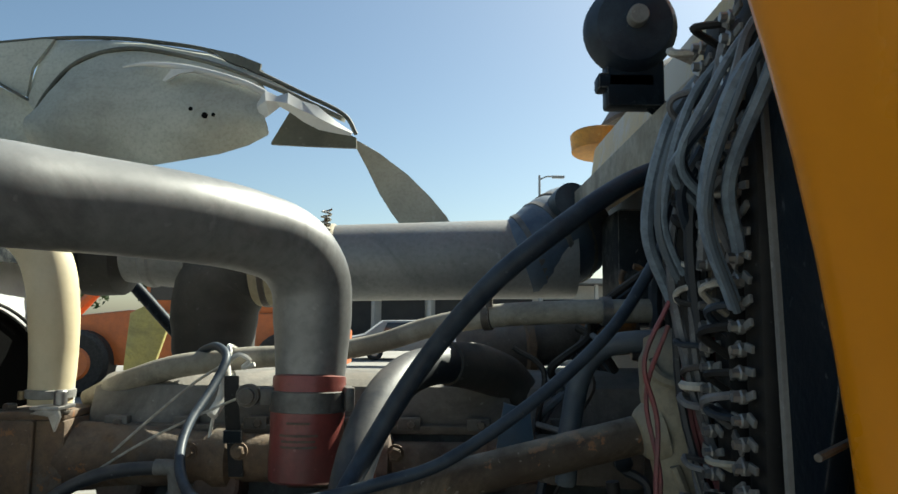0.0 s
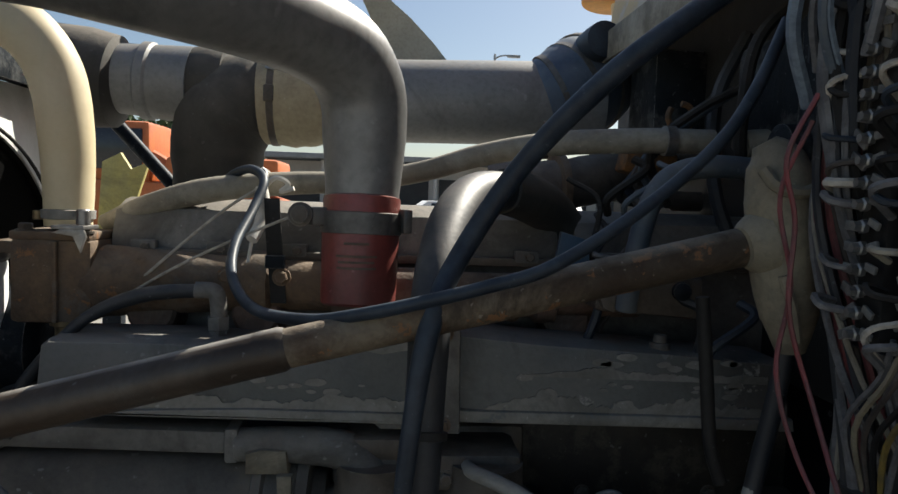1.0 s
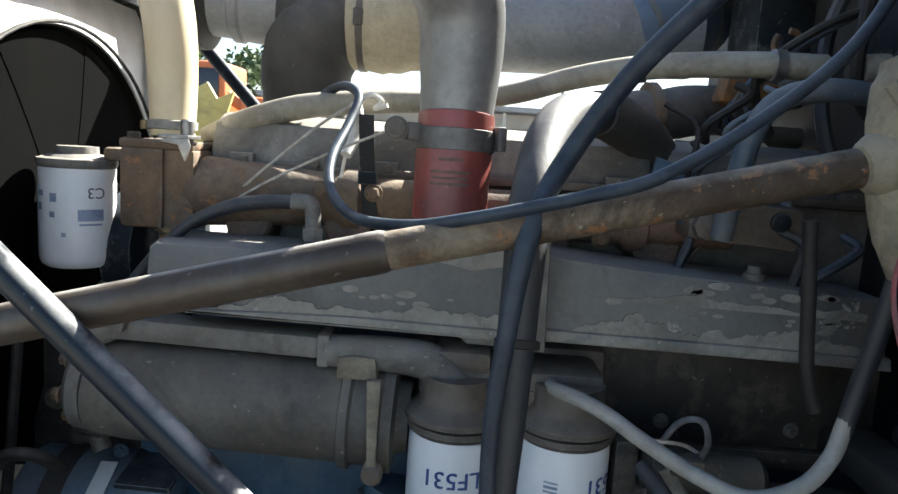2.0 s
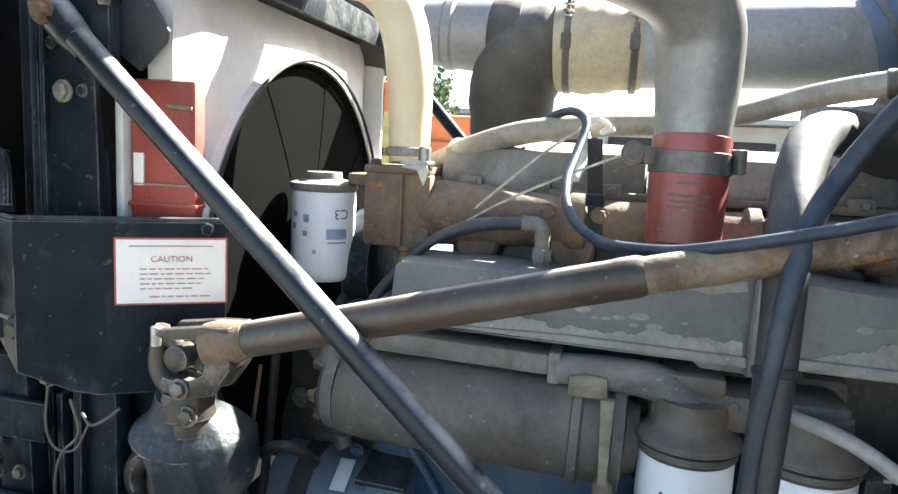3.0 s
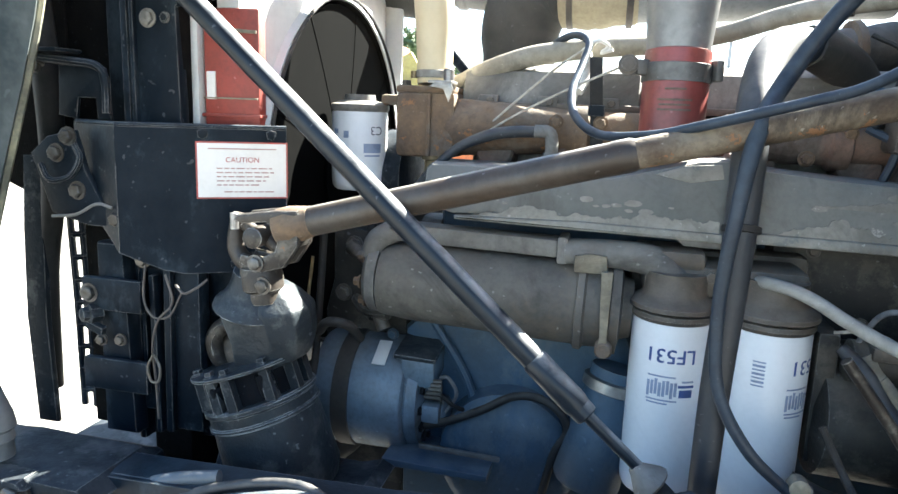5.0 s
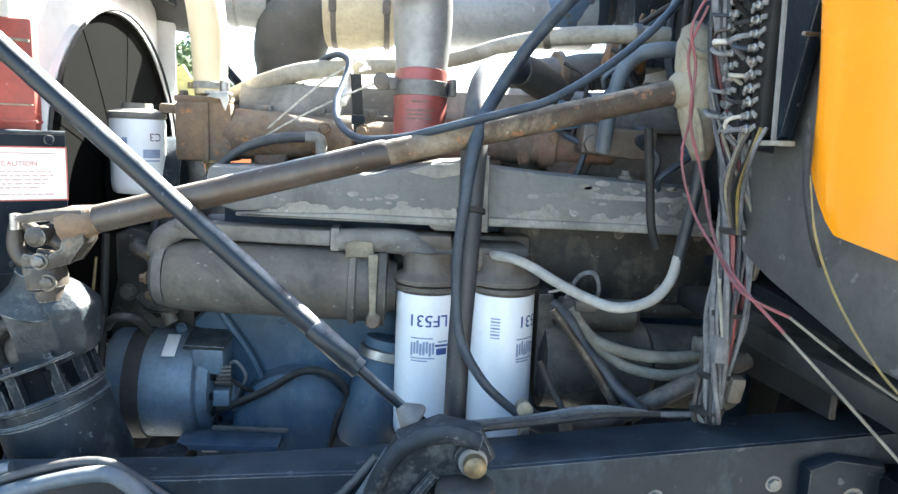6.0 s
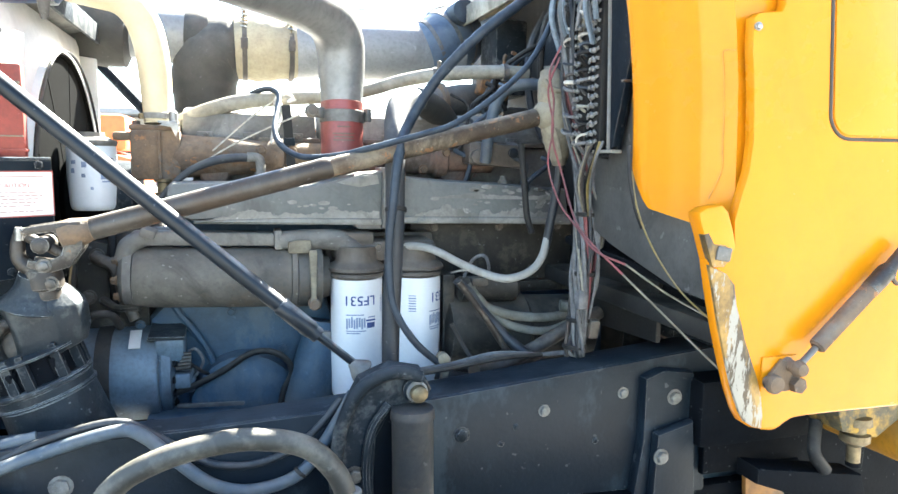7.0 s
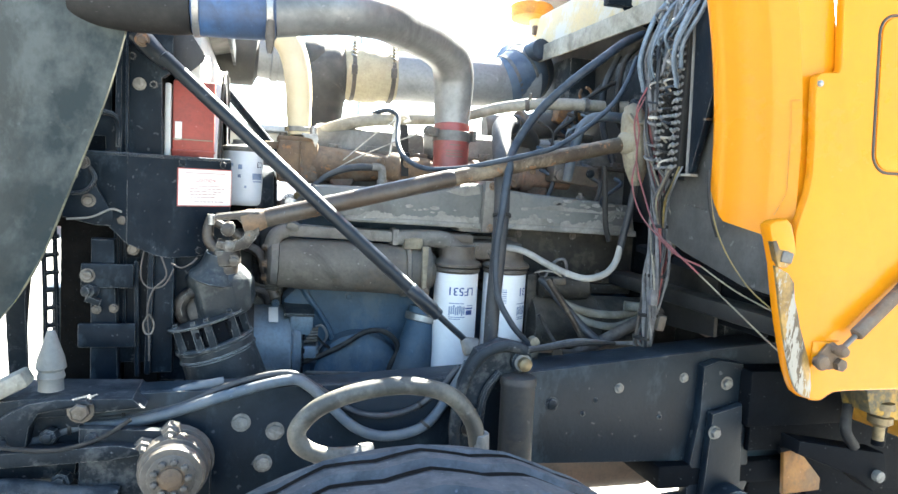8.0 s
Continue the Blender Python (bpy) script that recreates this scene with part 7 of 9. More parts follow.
def wire_grille():
    g = thing("wire_grille", (-1.09, 0.86, 0.95), "dark open grille seen against the bright yard", "grille")
    part("rusty_upright", prism(B(), [(-1.150, 1.34), (-1.118, 1.34), (-1.122, 1.22), (-1.128, 1.08), (-1.122, 0.90), (-1.158, 0.90), (-1.166, 1.08), (-1.160, 1.22)], 0.80, 0.812, "y", 0.003), M_CHASSIS, g, "dark stained upright strip")
    for k in range(2):
        part("upright", tube(B(), [(-1.100 + 0.024 * k, 0.84, 0.92), (-1.102 + 0.022 * k, 0.84, 1.10), (-1.108 + 0.022 * k, 0.84, 1.28)], 0.0055, 6), M_BLACK, g)
    for k in range(9):
        part("rung", rod(B(), (-1.102, 0.84, 0.946 + 0.038 * k), (-1.075, 0.84, 0.950 + 0.038 * k), 0.0055, 6), M_BLACK, g)
    part("side_baffle", prism(B(), [(-1.30, 1.76), (-1.08, 1.76), (-1.08, 1.275), (-1.15, 1.27), (-1.30, 1.33)], 0.825, 0.832, "y", 0.002), M_CORE, g, "black air baffle")


wire_grille()

# ---- the tilted hood ----
def hood():
    h = thing("tilted_hood", (-1.3, 1.2, 0.75), "grey-green inside of a fibreglass hood tilted forward", "hood")
    edge = [(-0.885, 1.79), (-0.907, 1.681), (-0.925, 1.60), (-0.945, 1.522), (-0.969, 1.446), (-1.011, 1.327), (-1.054, 1.208), (-1.10, 1.12), (-1.16, 1.05), (-1.26, 1.0)]
    rows = []
    for j in range(21):
        u = j / 20
        row = []
        for i, (x, z) in enumerate(edge):
            row.append((x - 0.85 * u - 0.04 * u * math.sin(3 * u + i * 0.6), 0.63 - 0.30 * math.sin(u * 1.5) + 0.03 * u * math.sin(i * 1.3 + 5 * u) + 0.012 * min(1, 6 * u) * math.sin(2.1 * i + 19 * u) * math.cos(0.9 * i - 11 * u), z + 0.16 * u * (1 if z > 1.3 else -0.4)))
        rows.append(row)
    part("near_fender", skin(B(), rows, 0.012, flip=True), M_HOODIN, h, "dusty grey-green fender skin in the shaded tone")
    part("yellow_edge", tube(B(), [(x, 0.63, z) for x, z in edge], 0.0065, 8, 4), surf("chipped_yellow_edge", (0.26, 0.25, 0.17), (0.13, 0.13, 0.10), 0.6, scale=16, mix=(0.45, 0.55), chip=(0.60, 0.50, 0.12), chip_at=0.58, chip_scale=9), h, "chipped yellow paint on the rim")
    for a_, b_ in (((-0.921, 1.622), (-0.926, 1.598)), ((-0.952, 1.500), (-0.956, 1.488)), ((-0.893, 1.75), (-0.898, 1.725))):
        part("paint_chip", tube(B(), [(a_[0] - 0.004, 0.626, a_[1]), ((a_[0] + b_[0]) / 2 - 0.005, 0.624, (a_[1] + b_[1]) / 2), (b_[0] - 0.004, 0.626, b_[1])], [0.004, 0.008, 0.004], 7), M_YELLOWOLD, h, "patch of yellow paint left on the rim")
    # far side of the hood, seen over the engine
    Y = 2.0
    F = 1.9
    outer = [(-1.16, 2.20), (-1.135, 2.29), (-1.09, 2.355), (-0.95, 2.357), (-0.824, 2.348), (-0.66, 2.322), (-0.518, 2.262), (-0.398, 2.196), (-0.285, 2.141)]
    arch = [(-1.106, 2.135), (-1.076, 2.194), (-1.015, 2.268), (-0.931, 2.308), (-0.824, 2.316), (-0.652, 2.282), (-0.514, 2.231), (-0.398, 2.183), (-0.29, 2.132)]
    mid = [((p[0] + q[0]) / 2, F - 0.015, (p[1] + q[1]) / 2) for p, q in zip(outer, arch)]
    part("far_flange", skin(B(), [[(x, F + 0.02, z) for x, z in outer], mid, [(x, F - 0.02, z) for x, z in arch]], 0.012), M_HOODFAR, h, "folded hood flange in the lit tone")
    part("edge_strip", tube(B(), [(-1.9, F + 0.02, 2.26), (-1.4, F + 0.02, 2.325), (-1.26, F + 0.02, 2.345)] + [(x, F + 0.02, z + 0.006) for x, z in outer[2:7]], 0.006, 8), M_HOODSHADE, h, "dark edge strip in the shaded flange colour")
    part("step_cap", skin(B(), [[(-0.66, F - 0.01, 2.325), (-0.58, F - 0.01, 2.308), (-0.514, F - 0.01, 2.282)], [(-0.60, F - 0.012, 2.285), (-0.56, F - 0.012, 2.272), (-0.519, F - 0.012, 2.252)]], 0.01), M_HOODSHADE, h, "cap at the flange step in the shaded colour")
    part("edge_line", tube(B(), [(-0.518, F - 0.008, 2.258), (-0.398, F - 0.008, 2.20), (-0.289, F - 0.008, 2.145), (-0.253, F - 0.01, 2.09)], 0.006, 8), M_HOODSHADE, h, "rear edge of the flange in the shaded colour")
    part("far_rim", tube(B(), [(x, F - 0.03, z - 0.004) for x, z in arch], 0.0065, 8), M_HOODSHADE, h, "wheel arch rim in the shaded colour")
    part("front_panel", skin(B(), [[(-1.9, F + 0.01, 2.25), (-1.4, F + 0.01, 2.32), (-1.257, F + 0.01, 2.34), (-1.12, F + 0.01, 2.355), (-1.09, F + 0.01, 2.355)], [(-1.9, F, 2.17), (-1.4, F, 2.25), (-1.26, F, 2.28), (-1.16, F, 2.27), (-1.14, F, 2.27)], [(-1.9, F, 2.12), (-1.4, F, 2.19), (-1.251, F, 2.239), (-1.184, F, 2.203), (-1.15, F, 2.19)]], 0.012), M_HOODFAR, h)
    part("left_cheek", skin(B(), [[(-1.9, F + 0.01, 2.115), (-1.4, F + 0.01, 2.185), (-1.251, F + 0.01, 2.232), (-1.184, F + 0.01, 2.197), (-1.10, F + 0.01, 2.158)], [(-1.9, F, 1.95), (-1.4, F, 1.97), (-1.25, F, 1.98), (-1.18, F, 1.98), (-1.10, F, 1.98)]], 0.012), M_HOODFAR, h)
    part("cheek_line", tube(B(), [(-1.30, F - 0.006, 2.25), (-1.251, F - 0.006, 2.238), (-1.184, F - 0.006, 2.202), (-1.107, F - 0.008, 2.160)], 0.004, 6), M_HOODSHADE, h)
    top = arch[:7] + [(-0.495, 2.195), (-0.49, 2.16)]
    low = [(-1.10, 2.05), (-1.04, 2.0), (-0.97, 1.98), (-0.89, 1.98), (-0.79, 1.985), (-0.69, 2.0), (-0.606, 2.023), (-0.53, 2.048), (-0.473, 2.068)]
    rows = []
    for k in range(11):
        u = k / 10
        rows.append([(p[0] * (1 - u) + q[0] * u, F - 0.022 - 0.07 * math.sin(u * 2.6) + 0.018 * u * math.sin(i * 1.7 + 3 * u), (p[1] + 0.008) * (1 - u) + q[1] * u) for i, (p, q) in enumerate(zip(top, low))])
    part("far_fender", skin(B(), rows, 0.012), M_HOODFAR, h, "inner fender in the lit tone, with a broken edge")
    part("ridge", tube(B(), [(-0.855, F - 0.077, 2.246), (-0.79, F - 0.082, 2.252), (-0.694, F - 0.084, 2.243), (-0.609, F - 0.084, 2.224), (-0.53, F - 0.082, 2.200), (-0.482, F - 0.077, 2.180)], [0.002, 0.006, 0.009, 0.010, 0.010, 0.008], 10), M_SHROUD, h, "white bulging ridge")
    part("notch", skin(B(), [[(-0.745, F - 0.090, 2.206), (-0.72, F - 0.094, 2.236), (-0.667, F - 0.096, 2.234)], [(-0.735, F - 0.092, 2.204), (-0.70, F - 0.096, 2.222), (-0.66, F - 0.096, 2.228)]], 0.006), M_SHROUD, h)
    for x, z, r in ((-0.665, 2.129, 0.005), (-0.628, 2.112, 0.008), (-0.606, 2.114, 0.005)):
        part("hole", lathe(B(), (x, F - 0.102, z), (x, F, z), [(0, r * 0.4), (0.001, r), (0.03, r)], 9), M_CORE, h, "torn hole")
    torn = [[(-0.505, F - 0.07, 2.150), (-0.480, F - 0.085, 2.184), (-0.450, F - 0.075, 2.172), (-0.419, F - 0.09, 2.176), (-0.385, F - 0.08, 2.158), (-0.346, F - 0.08, 2.146), (-0.300, F - 0.06, 2.112), (-0.256, F - 0.05, 2.084)],
            [(-0.500, F - 0.085, 2.138), (-0.472, F - 0.105, 2.150), (-0.447, F - 0.10, 2.150), (-0.415, F - 0.11, 2.142), (-0.383, F - 0.10, 2.128), (-0.345, F - 0.095, 2.112), (-0.300, F - 0.075, 2.094), (-0.258, F - 0.06, 2.079)],
            [(-0.487, F - 0.08, 2.108), (-0.466, F - 0.09, 2.116), (-0.440, F - 0.085, 2.140), (-0.41, F - 0.095, 2.122), (-0.377, F - 0.085, 2.100), (-0.340, F - 0.08, 2.082), (-0.300, F - 0.07, 2.076), (-0.262, F - 0.06, 2.073)]]
    part("torn_lip", skin(B(), torn, 0.008), M_SHROUD, h, "torn white fibreglass lip")
    # Dark sheet standing for the shade behind the torn corner.
    part("dark_corner", skin(B(), [[(-0.484, F + 0.01, 2.072), (-0.435, F + 0.01, 2.16), (-0.255, F + 0.01, 2.085)], [(-0.485, F + 0.01, 2.066), (-0.40, F + 0.01, 2.062), (-0.255, F + 0.01, 2.057)]], 0.012), M_HOODSHADE, h)
    tail = [[(-0.272, Y - 0.06, 2.092), (-0.250, Y - 0.05, 2.084), (-0.199, Y - 0.03, 2.058), (-0.121, Y, 2.004), (-0.058, Y, 1.942), (-0.011, Y, 1.887), (0.010, Y, 1.85)],
            [(-0.272, Y - 0.06, 2.086), (-0.262, Y - 0.05, 2.072), (-0.235, Y - 0.025, 2.02), (-0.199, Y, 1.948), (-0.166, Y, 1.896), (-0.140, Y, 1.862), (-0.125, Y, 1.84)]]
    part("tail_flap", skin(B(), tail, 0.012), M_HOODFAR, h, "grey-brown fender tail")
    part("hinge_arm", box(B(), (-1.45, 1.3, 0.52), (0.3, 0.7, 0.08), bevel=0.02), M_CHASSIS, h)


hood()

# support strut on the far side of the engine
fs = thing("far_support_strut", (-0.2, 1.9, 1.0), "black radiator support strut beyond the engine", "strut")
part("tube", rod(B(), (-0.86, 1.84, 1.74), (-0.22, 1.95, 1.02), 0.016, 18), M_BLACK, fs)
yp = thing("yellow_board", (-1.01, 2.4, 1.0), "faded yellow sheet board standing beyond the engine", "board")
part("sheet", prism(B(), [(-1.078, 1.39), (-1.062, 1.61), (-1.006, 1.64), (-0.974, 1.59), (-0.919, 1.615), (-0.99, 1.39)], 2.39, 2.41, "y", 0.003), surf("faded_yellow_sheet", (0.52, 0.44, 0.12), (0.38, 0.34, 0.14), 0.6, scale=9, dust_glint=0.2), yp)
part("leg", box(B(), (-1.03, 2.405, 0.70), (0.06, 0.04, 1.4), bevel=0.004), M_CHASSIS, yp)

# ---- cab ----
def cab():
    c = thing("cab", (1.0, 1.1, 1.0), "yellow truck cab side with creased cowl and worn lower edge", "cab")
    plan = [(0.31, 0.505), (0.245, 0.452), (0.212, 0.425), (0.204, 0.417), (0.202, 0.410), (0.2045, 0.402), (0.209, 0.393), (0.214, 0.385), (0.2165, 0.377), (0.234, 0.345), (0.2515, 0.311), (0.254, 0.305), (0.260, 0.2985), (0.272, 0.285), (0.280, 0.275), (0.2845, 0.270), (0.288, 0.2705), (0.30, 0.2695), (0.36, 0.266)]
    low = [1.33, 1.36, 1.40, 1.395, 1.385, 1.365, 1.345, 1.332, 1.33, 1.321, 1.312, 1.31, 1.308, 1.305, 1.30, 1.30, 1.30, 1.30, 1.30]

    def lean(z):
        d = z - 1.48
        return -0.03 * d if d < 0 else -0.06 * d - 0.35 * d * d if d < 0.3 else -0.0495 - 0.27 * (d - 0.3)

    rows = []
    for k in range(13):
        zs = [l + (1.98 - l) * k / 12 for l in low]
        rows.append([(x + lean(z), y, z) for (x, y), z in zip(plan, zs)])
    part("cowl", skin(B(), rows, 0.012, True), M_YELLOW, c, "yellow creased cowl corner")
    seam = [(0.283 + lean(1.562), 0.271, 1.563), (0.2715 + lean(1.562), 0.2835, 1.562)] + [(0.2715 + lean(z), 0.2835, z) for z in (1.54, 1.50, 1.46, 1.42, 1.395)] + [(0.267, 0.2885, 1.37), (0.262, 0.2945, 1.352)]
    part("panel_seam", tube(B(), seam, 0.0009, 6, 3), M_YELLOWOLD, c, "thin dark panel seam")
    side = [(0.62, 2.72), (0.325, 1.97), (0.318, 1.78), (0.321, 1.74), (0.328, 1.661), (0.331, 1.624), (0.326, 1.615), (0.288, 1.610), (0.280, 1.603), (0.281, 1.56), (0.287, 1.51), (0.289, 1.485), (0.292, 1.434), (0.288, 1.392), (0.277, 1.355), (0.269, 1.324), (0.271, 1.29), (0.262, 1.272),
            (0.226, 1.27), (0.236, 1.223), (0.249, 1.171), (0.265, 1.117), (0.279, 1.074), (0.293, 1.041), (0.304, 1.024), (0.320, 1.014), (0.340, 1.009), (0.364, 1.008), (0.386, 1.019), (0.413, 1.024), (0.55, 1.024), (1.9, 1.015), (1.9, 2.72)]
    part("side_panel", prism(B(), side, 0.243, 0.263, "y", 0.004), M_YELLOW, c, "smooth yellow side panel")
    worn = [(0.228, 1.262), (0.238, 1.22), (0.2505, 1.171), (0.2665, 1.117), (0.2805, 1.074), (0.2945, 1.042), (0.305, 1.026), (0.321, 1.016), (0.337, 1.0115), (0.338, 1.03), (0.333, 1.062), (0.324, 1.09), (0.312, 1.117), (0.298, 1.15), (0.290, 1.175), (0.280, 1.20), (0.274, 1.232), (0.260, 1.248)]
    part("worn_edge", prism(B(), worn, 0.2395, 0.262, "y", 0.003), M_WORN, c, "bare metal worn edge with rust")
    part("edge_cap", prism(B(), [(0.215, 1.306), (0.207, 1.327), (0.206, 1.336), (0.217, 1.343), (0.243, 1.347), (0.254, 1.337), (0.264, 1.31), (0.270, 1.287), (0.262, 1.264), (0.230, 1.262)], 0.2365, 0.266, "y", 0.005), M_YELLOW, c, "rounded yellow cap over the edge")
    part("cap_wear", prism(B(), [(0.2145, 1.305), (0.222, 1.308), (0.232, 1.292), (0.252, 1.290), (0.262, 1.272), (0.250, 1.259), (0.231, 1.2595)], 0.235, 0.25, "y", 0.002), M_WORN, c, "bare worn metal under the cap")
    part("edge_clip", box(B(), (0.247, 0.236, 1.278), (0.024, 0.008, 0.020), (0, 10, 0), bevel=0.002), M_BAND, c, "dull metal clip")
    bolts(c, [(0.287, 0.242, 1.591)], (0, -1, 0), 0.0045, 0.003, M_STEEL, "screw")

    def hatch_loop(inset, y):
        x0, x1, z0, z1, r = 0.414 + inset, 0.585 - inset, 1.441 + inset, 1.727 - inset, 0.036 - inset
        loop = [(cx + r * math.cos(radians(a0 + 15 * k)), cz + r * math.sin(radians(a0 + 15 * k)))
                for cx, cz, a0 in ((x1 - r, z1 - r, 0), (x0 + r, z1 - r, 90), (x0 + r, z0 + r, 180), (x1 - r, z0 + r, 270)) for k in range(7)]
        return [(x - 0.07 * (z - 1.58), y, z) for x, z in loop]

    loop = hatch_loop(0, 0.2425)
    part("hatch_seal", tube(B(), loop + loop[:1], 0.0026, 8, 1), M_STRAP, c, "dark rubber seal round a hatch")
    part("hatch", prism(B(), [(x, z) for x, y, z in hatch_loop(0.005, 0)], 0.240, 0.25, "y", 0.002), M_YELLOW, c, "flush yellow hatch")
    part("spring_plate", prism(B(), [(0.330, 1.121), (0.392, 1.1215), (0.398, 1.065), (0.330, 1.062)], 0.240, 0.2435, "y", 0.001), M_YELLOW, c, "yellow doubler plate")
    part("rear_wall", box(B(), (1.9, 1.03, 1.45), (0.03, 1.6, 0.86), bevel=0.01), M_YELLOW, c)
    # Unseen roof; its front outline is cut to place shade on engine and tyre.
    roof = [(0.45, 0.23), (0.45, 1.45), (0.52, 1.58), (0.80, 1.70), (0.95, 1.86), (1.92, 1.86), (1.92, 0.23)]
    part("roof", prism(B(), roof, 2.715, 2.765, "z", 0.015), M_YELLOW, c)
    part("far_side", box(B(), (1.25, 1.86, 1.45), (1.28, 0.03, 0.86), bevel=0.01), M_YELLOW, c)
    part("floor", box(B(), (1.1, 1.03, 1.12), (1.5, 1.54, 0.04), bevel=0.01), M_FIREWALL, c, "dark cab floor")
    part("bottom_lip", tube(B(), [(0.345, 0.250, 1.011), (0.366, 0.250, 1.010), (0.388, 0.250, 1.021), (0.413, 0.250, 1.026), (0.60, 0.250, 1.026), (1.9, 0.250, 1.017)], 0.005, 8), M_YELLOW, c)



cab()


def firewall():
    f = thing("firewall", (0.36, 1.2, 1.2), "dusty dark firewall of the cab behind the engine", "firewall")
    part("panel", box(B(), (0.42, 1.165, 1.62), (0.03, 1.39, 0.66), bevel=0.01), M_FIREWALL, f)
    # Lower panel, tunnel and pan carry the under-cab shade in their colour.
    part("lower_panel", box(B(), (0.43, 0.76, 1.19), (0.024, 0.56, 0.24), bevel=0.006), M_DEEPSHADE, f)
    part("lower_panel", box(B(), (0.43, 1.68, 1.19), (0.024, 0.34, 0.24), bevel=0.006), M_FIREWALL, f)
    part("tunnel", prism(B(), [(1.02, 1.32), (1.52, 1.32), (1.52, 1.06), (1.46, 1.06), (1.46, 1.25), (1.08, 1.25), (1.08, 1.06), (1.02, 1.06)], 0.42, 1.5, "x", 0.006), M_DEEPSHADE, f, "dark floor tunnel over the gearbox")
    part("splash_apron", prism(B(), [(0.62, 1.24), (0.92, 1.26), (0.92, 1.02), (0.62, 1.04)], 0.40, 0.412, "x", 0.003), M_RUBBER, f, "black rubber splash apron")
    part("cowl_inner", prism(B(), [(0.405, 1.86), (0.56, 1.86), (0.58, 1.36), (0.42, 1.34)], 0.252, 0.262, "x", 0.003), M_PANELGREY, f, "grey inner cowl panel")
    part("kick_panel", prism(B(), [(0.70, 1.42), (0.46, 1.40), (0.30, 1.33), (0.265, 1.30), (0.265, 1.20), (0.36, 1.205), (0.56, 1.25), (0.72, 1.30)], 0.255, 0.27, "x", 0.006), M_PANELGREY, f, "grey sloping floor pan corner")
    part("pan_under", box(B(), (0.55, 0.52, 1.235), (0.55, 0.55, 0.02), (4, -4, 0), bevel=0.006), M_DEEPSHADE, f)
    part("cowl_bar", prism(B(), [(0.60, 1.797), (0.60, 1.853), (1.64, 1.857), (1.64, 1.803)], 0.248, 0.256, "x", 0.002), M_BEIGE_HOSE, f, "pale dusty cowl rail")
    part("bar_flange", prism(B(), [(0.60, 1.849), (0.60, 1.854), (1.64, 1.858), (1.64, 1.853)], 0.257, 0.345, "x", 0.001), M_BEIGE_HOSE, f, "pale top flange of the cowl rail")
    part("bar_end", box(B(), (0.27, 1.63, 1.825), (0.04, 0.014, 0.05), bevel=0.002), M_BEIGE_HOSE, f)
    part("cowl_top", box(B(), (0.37, 1.17, 1.945), (0.05, 1.20, 0.17), (0, 8, 0), bevel=0.02), M_COWLTOP, f, "dusty faded yellow panel below the windscreen")
    part("grey_box", box(B(), (0.36, 1.42, 1.70), (0.10, 0.14, 0.22), bevel=0.012), M_CHASSIS, f, "dusty dark box on the firewall")
    part("heater_box", box(B(), (0.37, 1.0, 1.68), (0.09, 0.16, 0.14), bevel=0.015), M_CHASSIS, f)
    part("relay", box(B(), (0.36, 0.86, 1.58), (0.06, 0.06, 0.09), bevel=0.008), M_IRON, f)
    part("valve", lathe(B(), (0.30, 0.92, 1.60), (0.41, 0.92, 1.60), [(0, 0.02), (0.006, 0.03), (0.05, 0.03), (0.06, 0.045), (0.10, 0.045)], 20), M_CHASSIS, f)
    part("flat_bracket", prism(B(), [(0.80, 1.74), (0.88, 1.78), (0.96, 1.74), (0.92, 1.60), (0.86, 1.52), (0.82, 1.56)], 0.33, 0.342, "x", 0.003), M_CHASSIS, f)
    for y, z in ((0.78, 1.66), (0.95, 1.55), (1.08, 1.62), (1.15, 1.5), (1.28, 1.62), (1.34, 1.54)):
        part("fitting", lathe(B(), (0.33, y, z), (0.41, y, z), [(0, 0.009), (0.012, 0.012), (0.02, 0.018), (0.07, 0.018)], 12), M_HEAD if y > 1 else M_BRASS, f)
    part("conduit", tube(B(), [(0.36, 0.98, 1.80), (0.30, 0.97, 1.74), (0.285, 0.97, 1.66), (0.30, 0.99, 1.58), (0.36, 1.0, 1.52)], 0.008, 8), M_RUBBER, f)
    part("conduit", tube(B(), [(0.36, 1.12, 1.78), (0.31, 1.10, 1.68), (0.30, 1.07, 1.56), (0.33, 1.05, 1.46)], 0.01, 8), M_HOSE, f)
    part("conduit", tube(B(), [(0.30, 0.99, 1.61), (0.33, 0.985, 1.612), (0.40, 0.98, 1.612)], 0.019, 14), M_BEIGE_HOSE, f)


firewall()
cb = thing("column_boot", (0.21, 0.757, 1.42), "tan rubber boot where the steering column enters the cab", "boot")
part("gaiter", tube(B(), [(0.205, 0.765, 1.592), (0.214, 0.762, 1.575), (0.222, 0.758, 1.54), (0.226, 0.758, 1.50), (0.230, 0.758, 1.46), (0.236, 0.758, 1.43), (0.240, 0.758, 1.395)], [0.012, 0.026, 0.034, 0.033, 0.029, 0.026, 0.013], 22, lump=0.04), M_TAN, cb)
part("mouth", lathe(B(), (0.205, 0.757, 1.498), (0.15, 0.755, 1.485), [(0, 0.032), (0.008, 0.029), (0.016, 0.024), (0.020, 0.019)], 24), M_TAN, cb)
part("fold", tube(B(), [(0.190, 0.736, 1.565), (0.200, 0.728, 1.55), (0.222, 0.724, 1.545), (0.246, 0.730, 1.555)], 0.006, 8), M_TAN, cb)
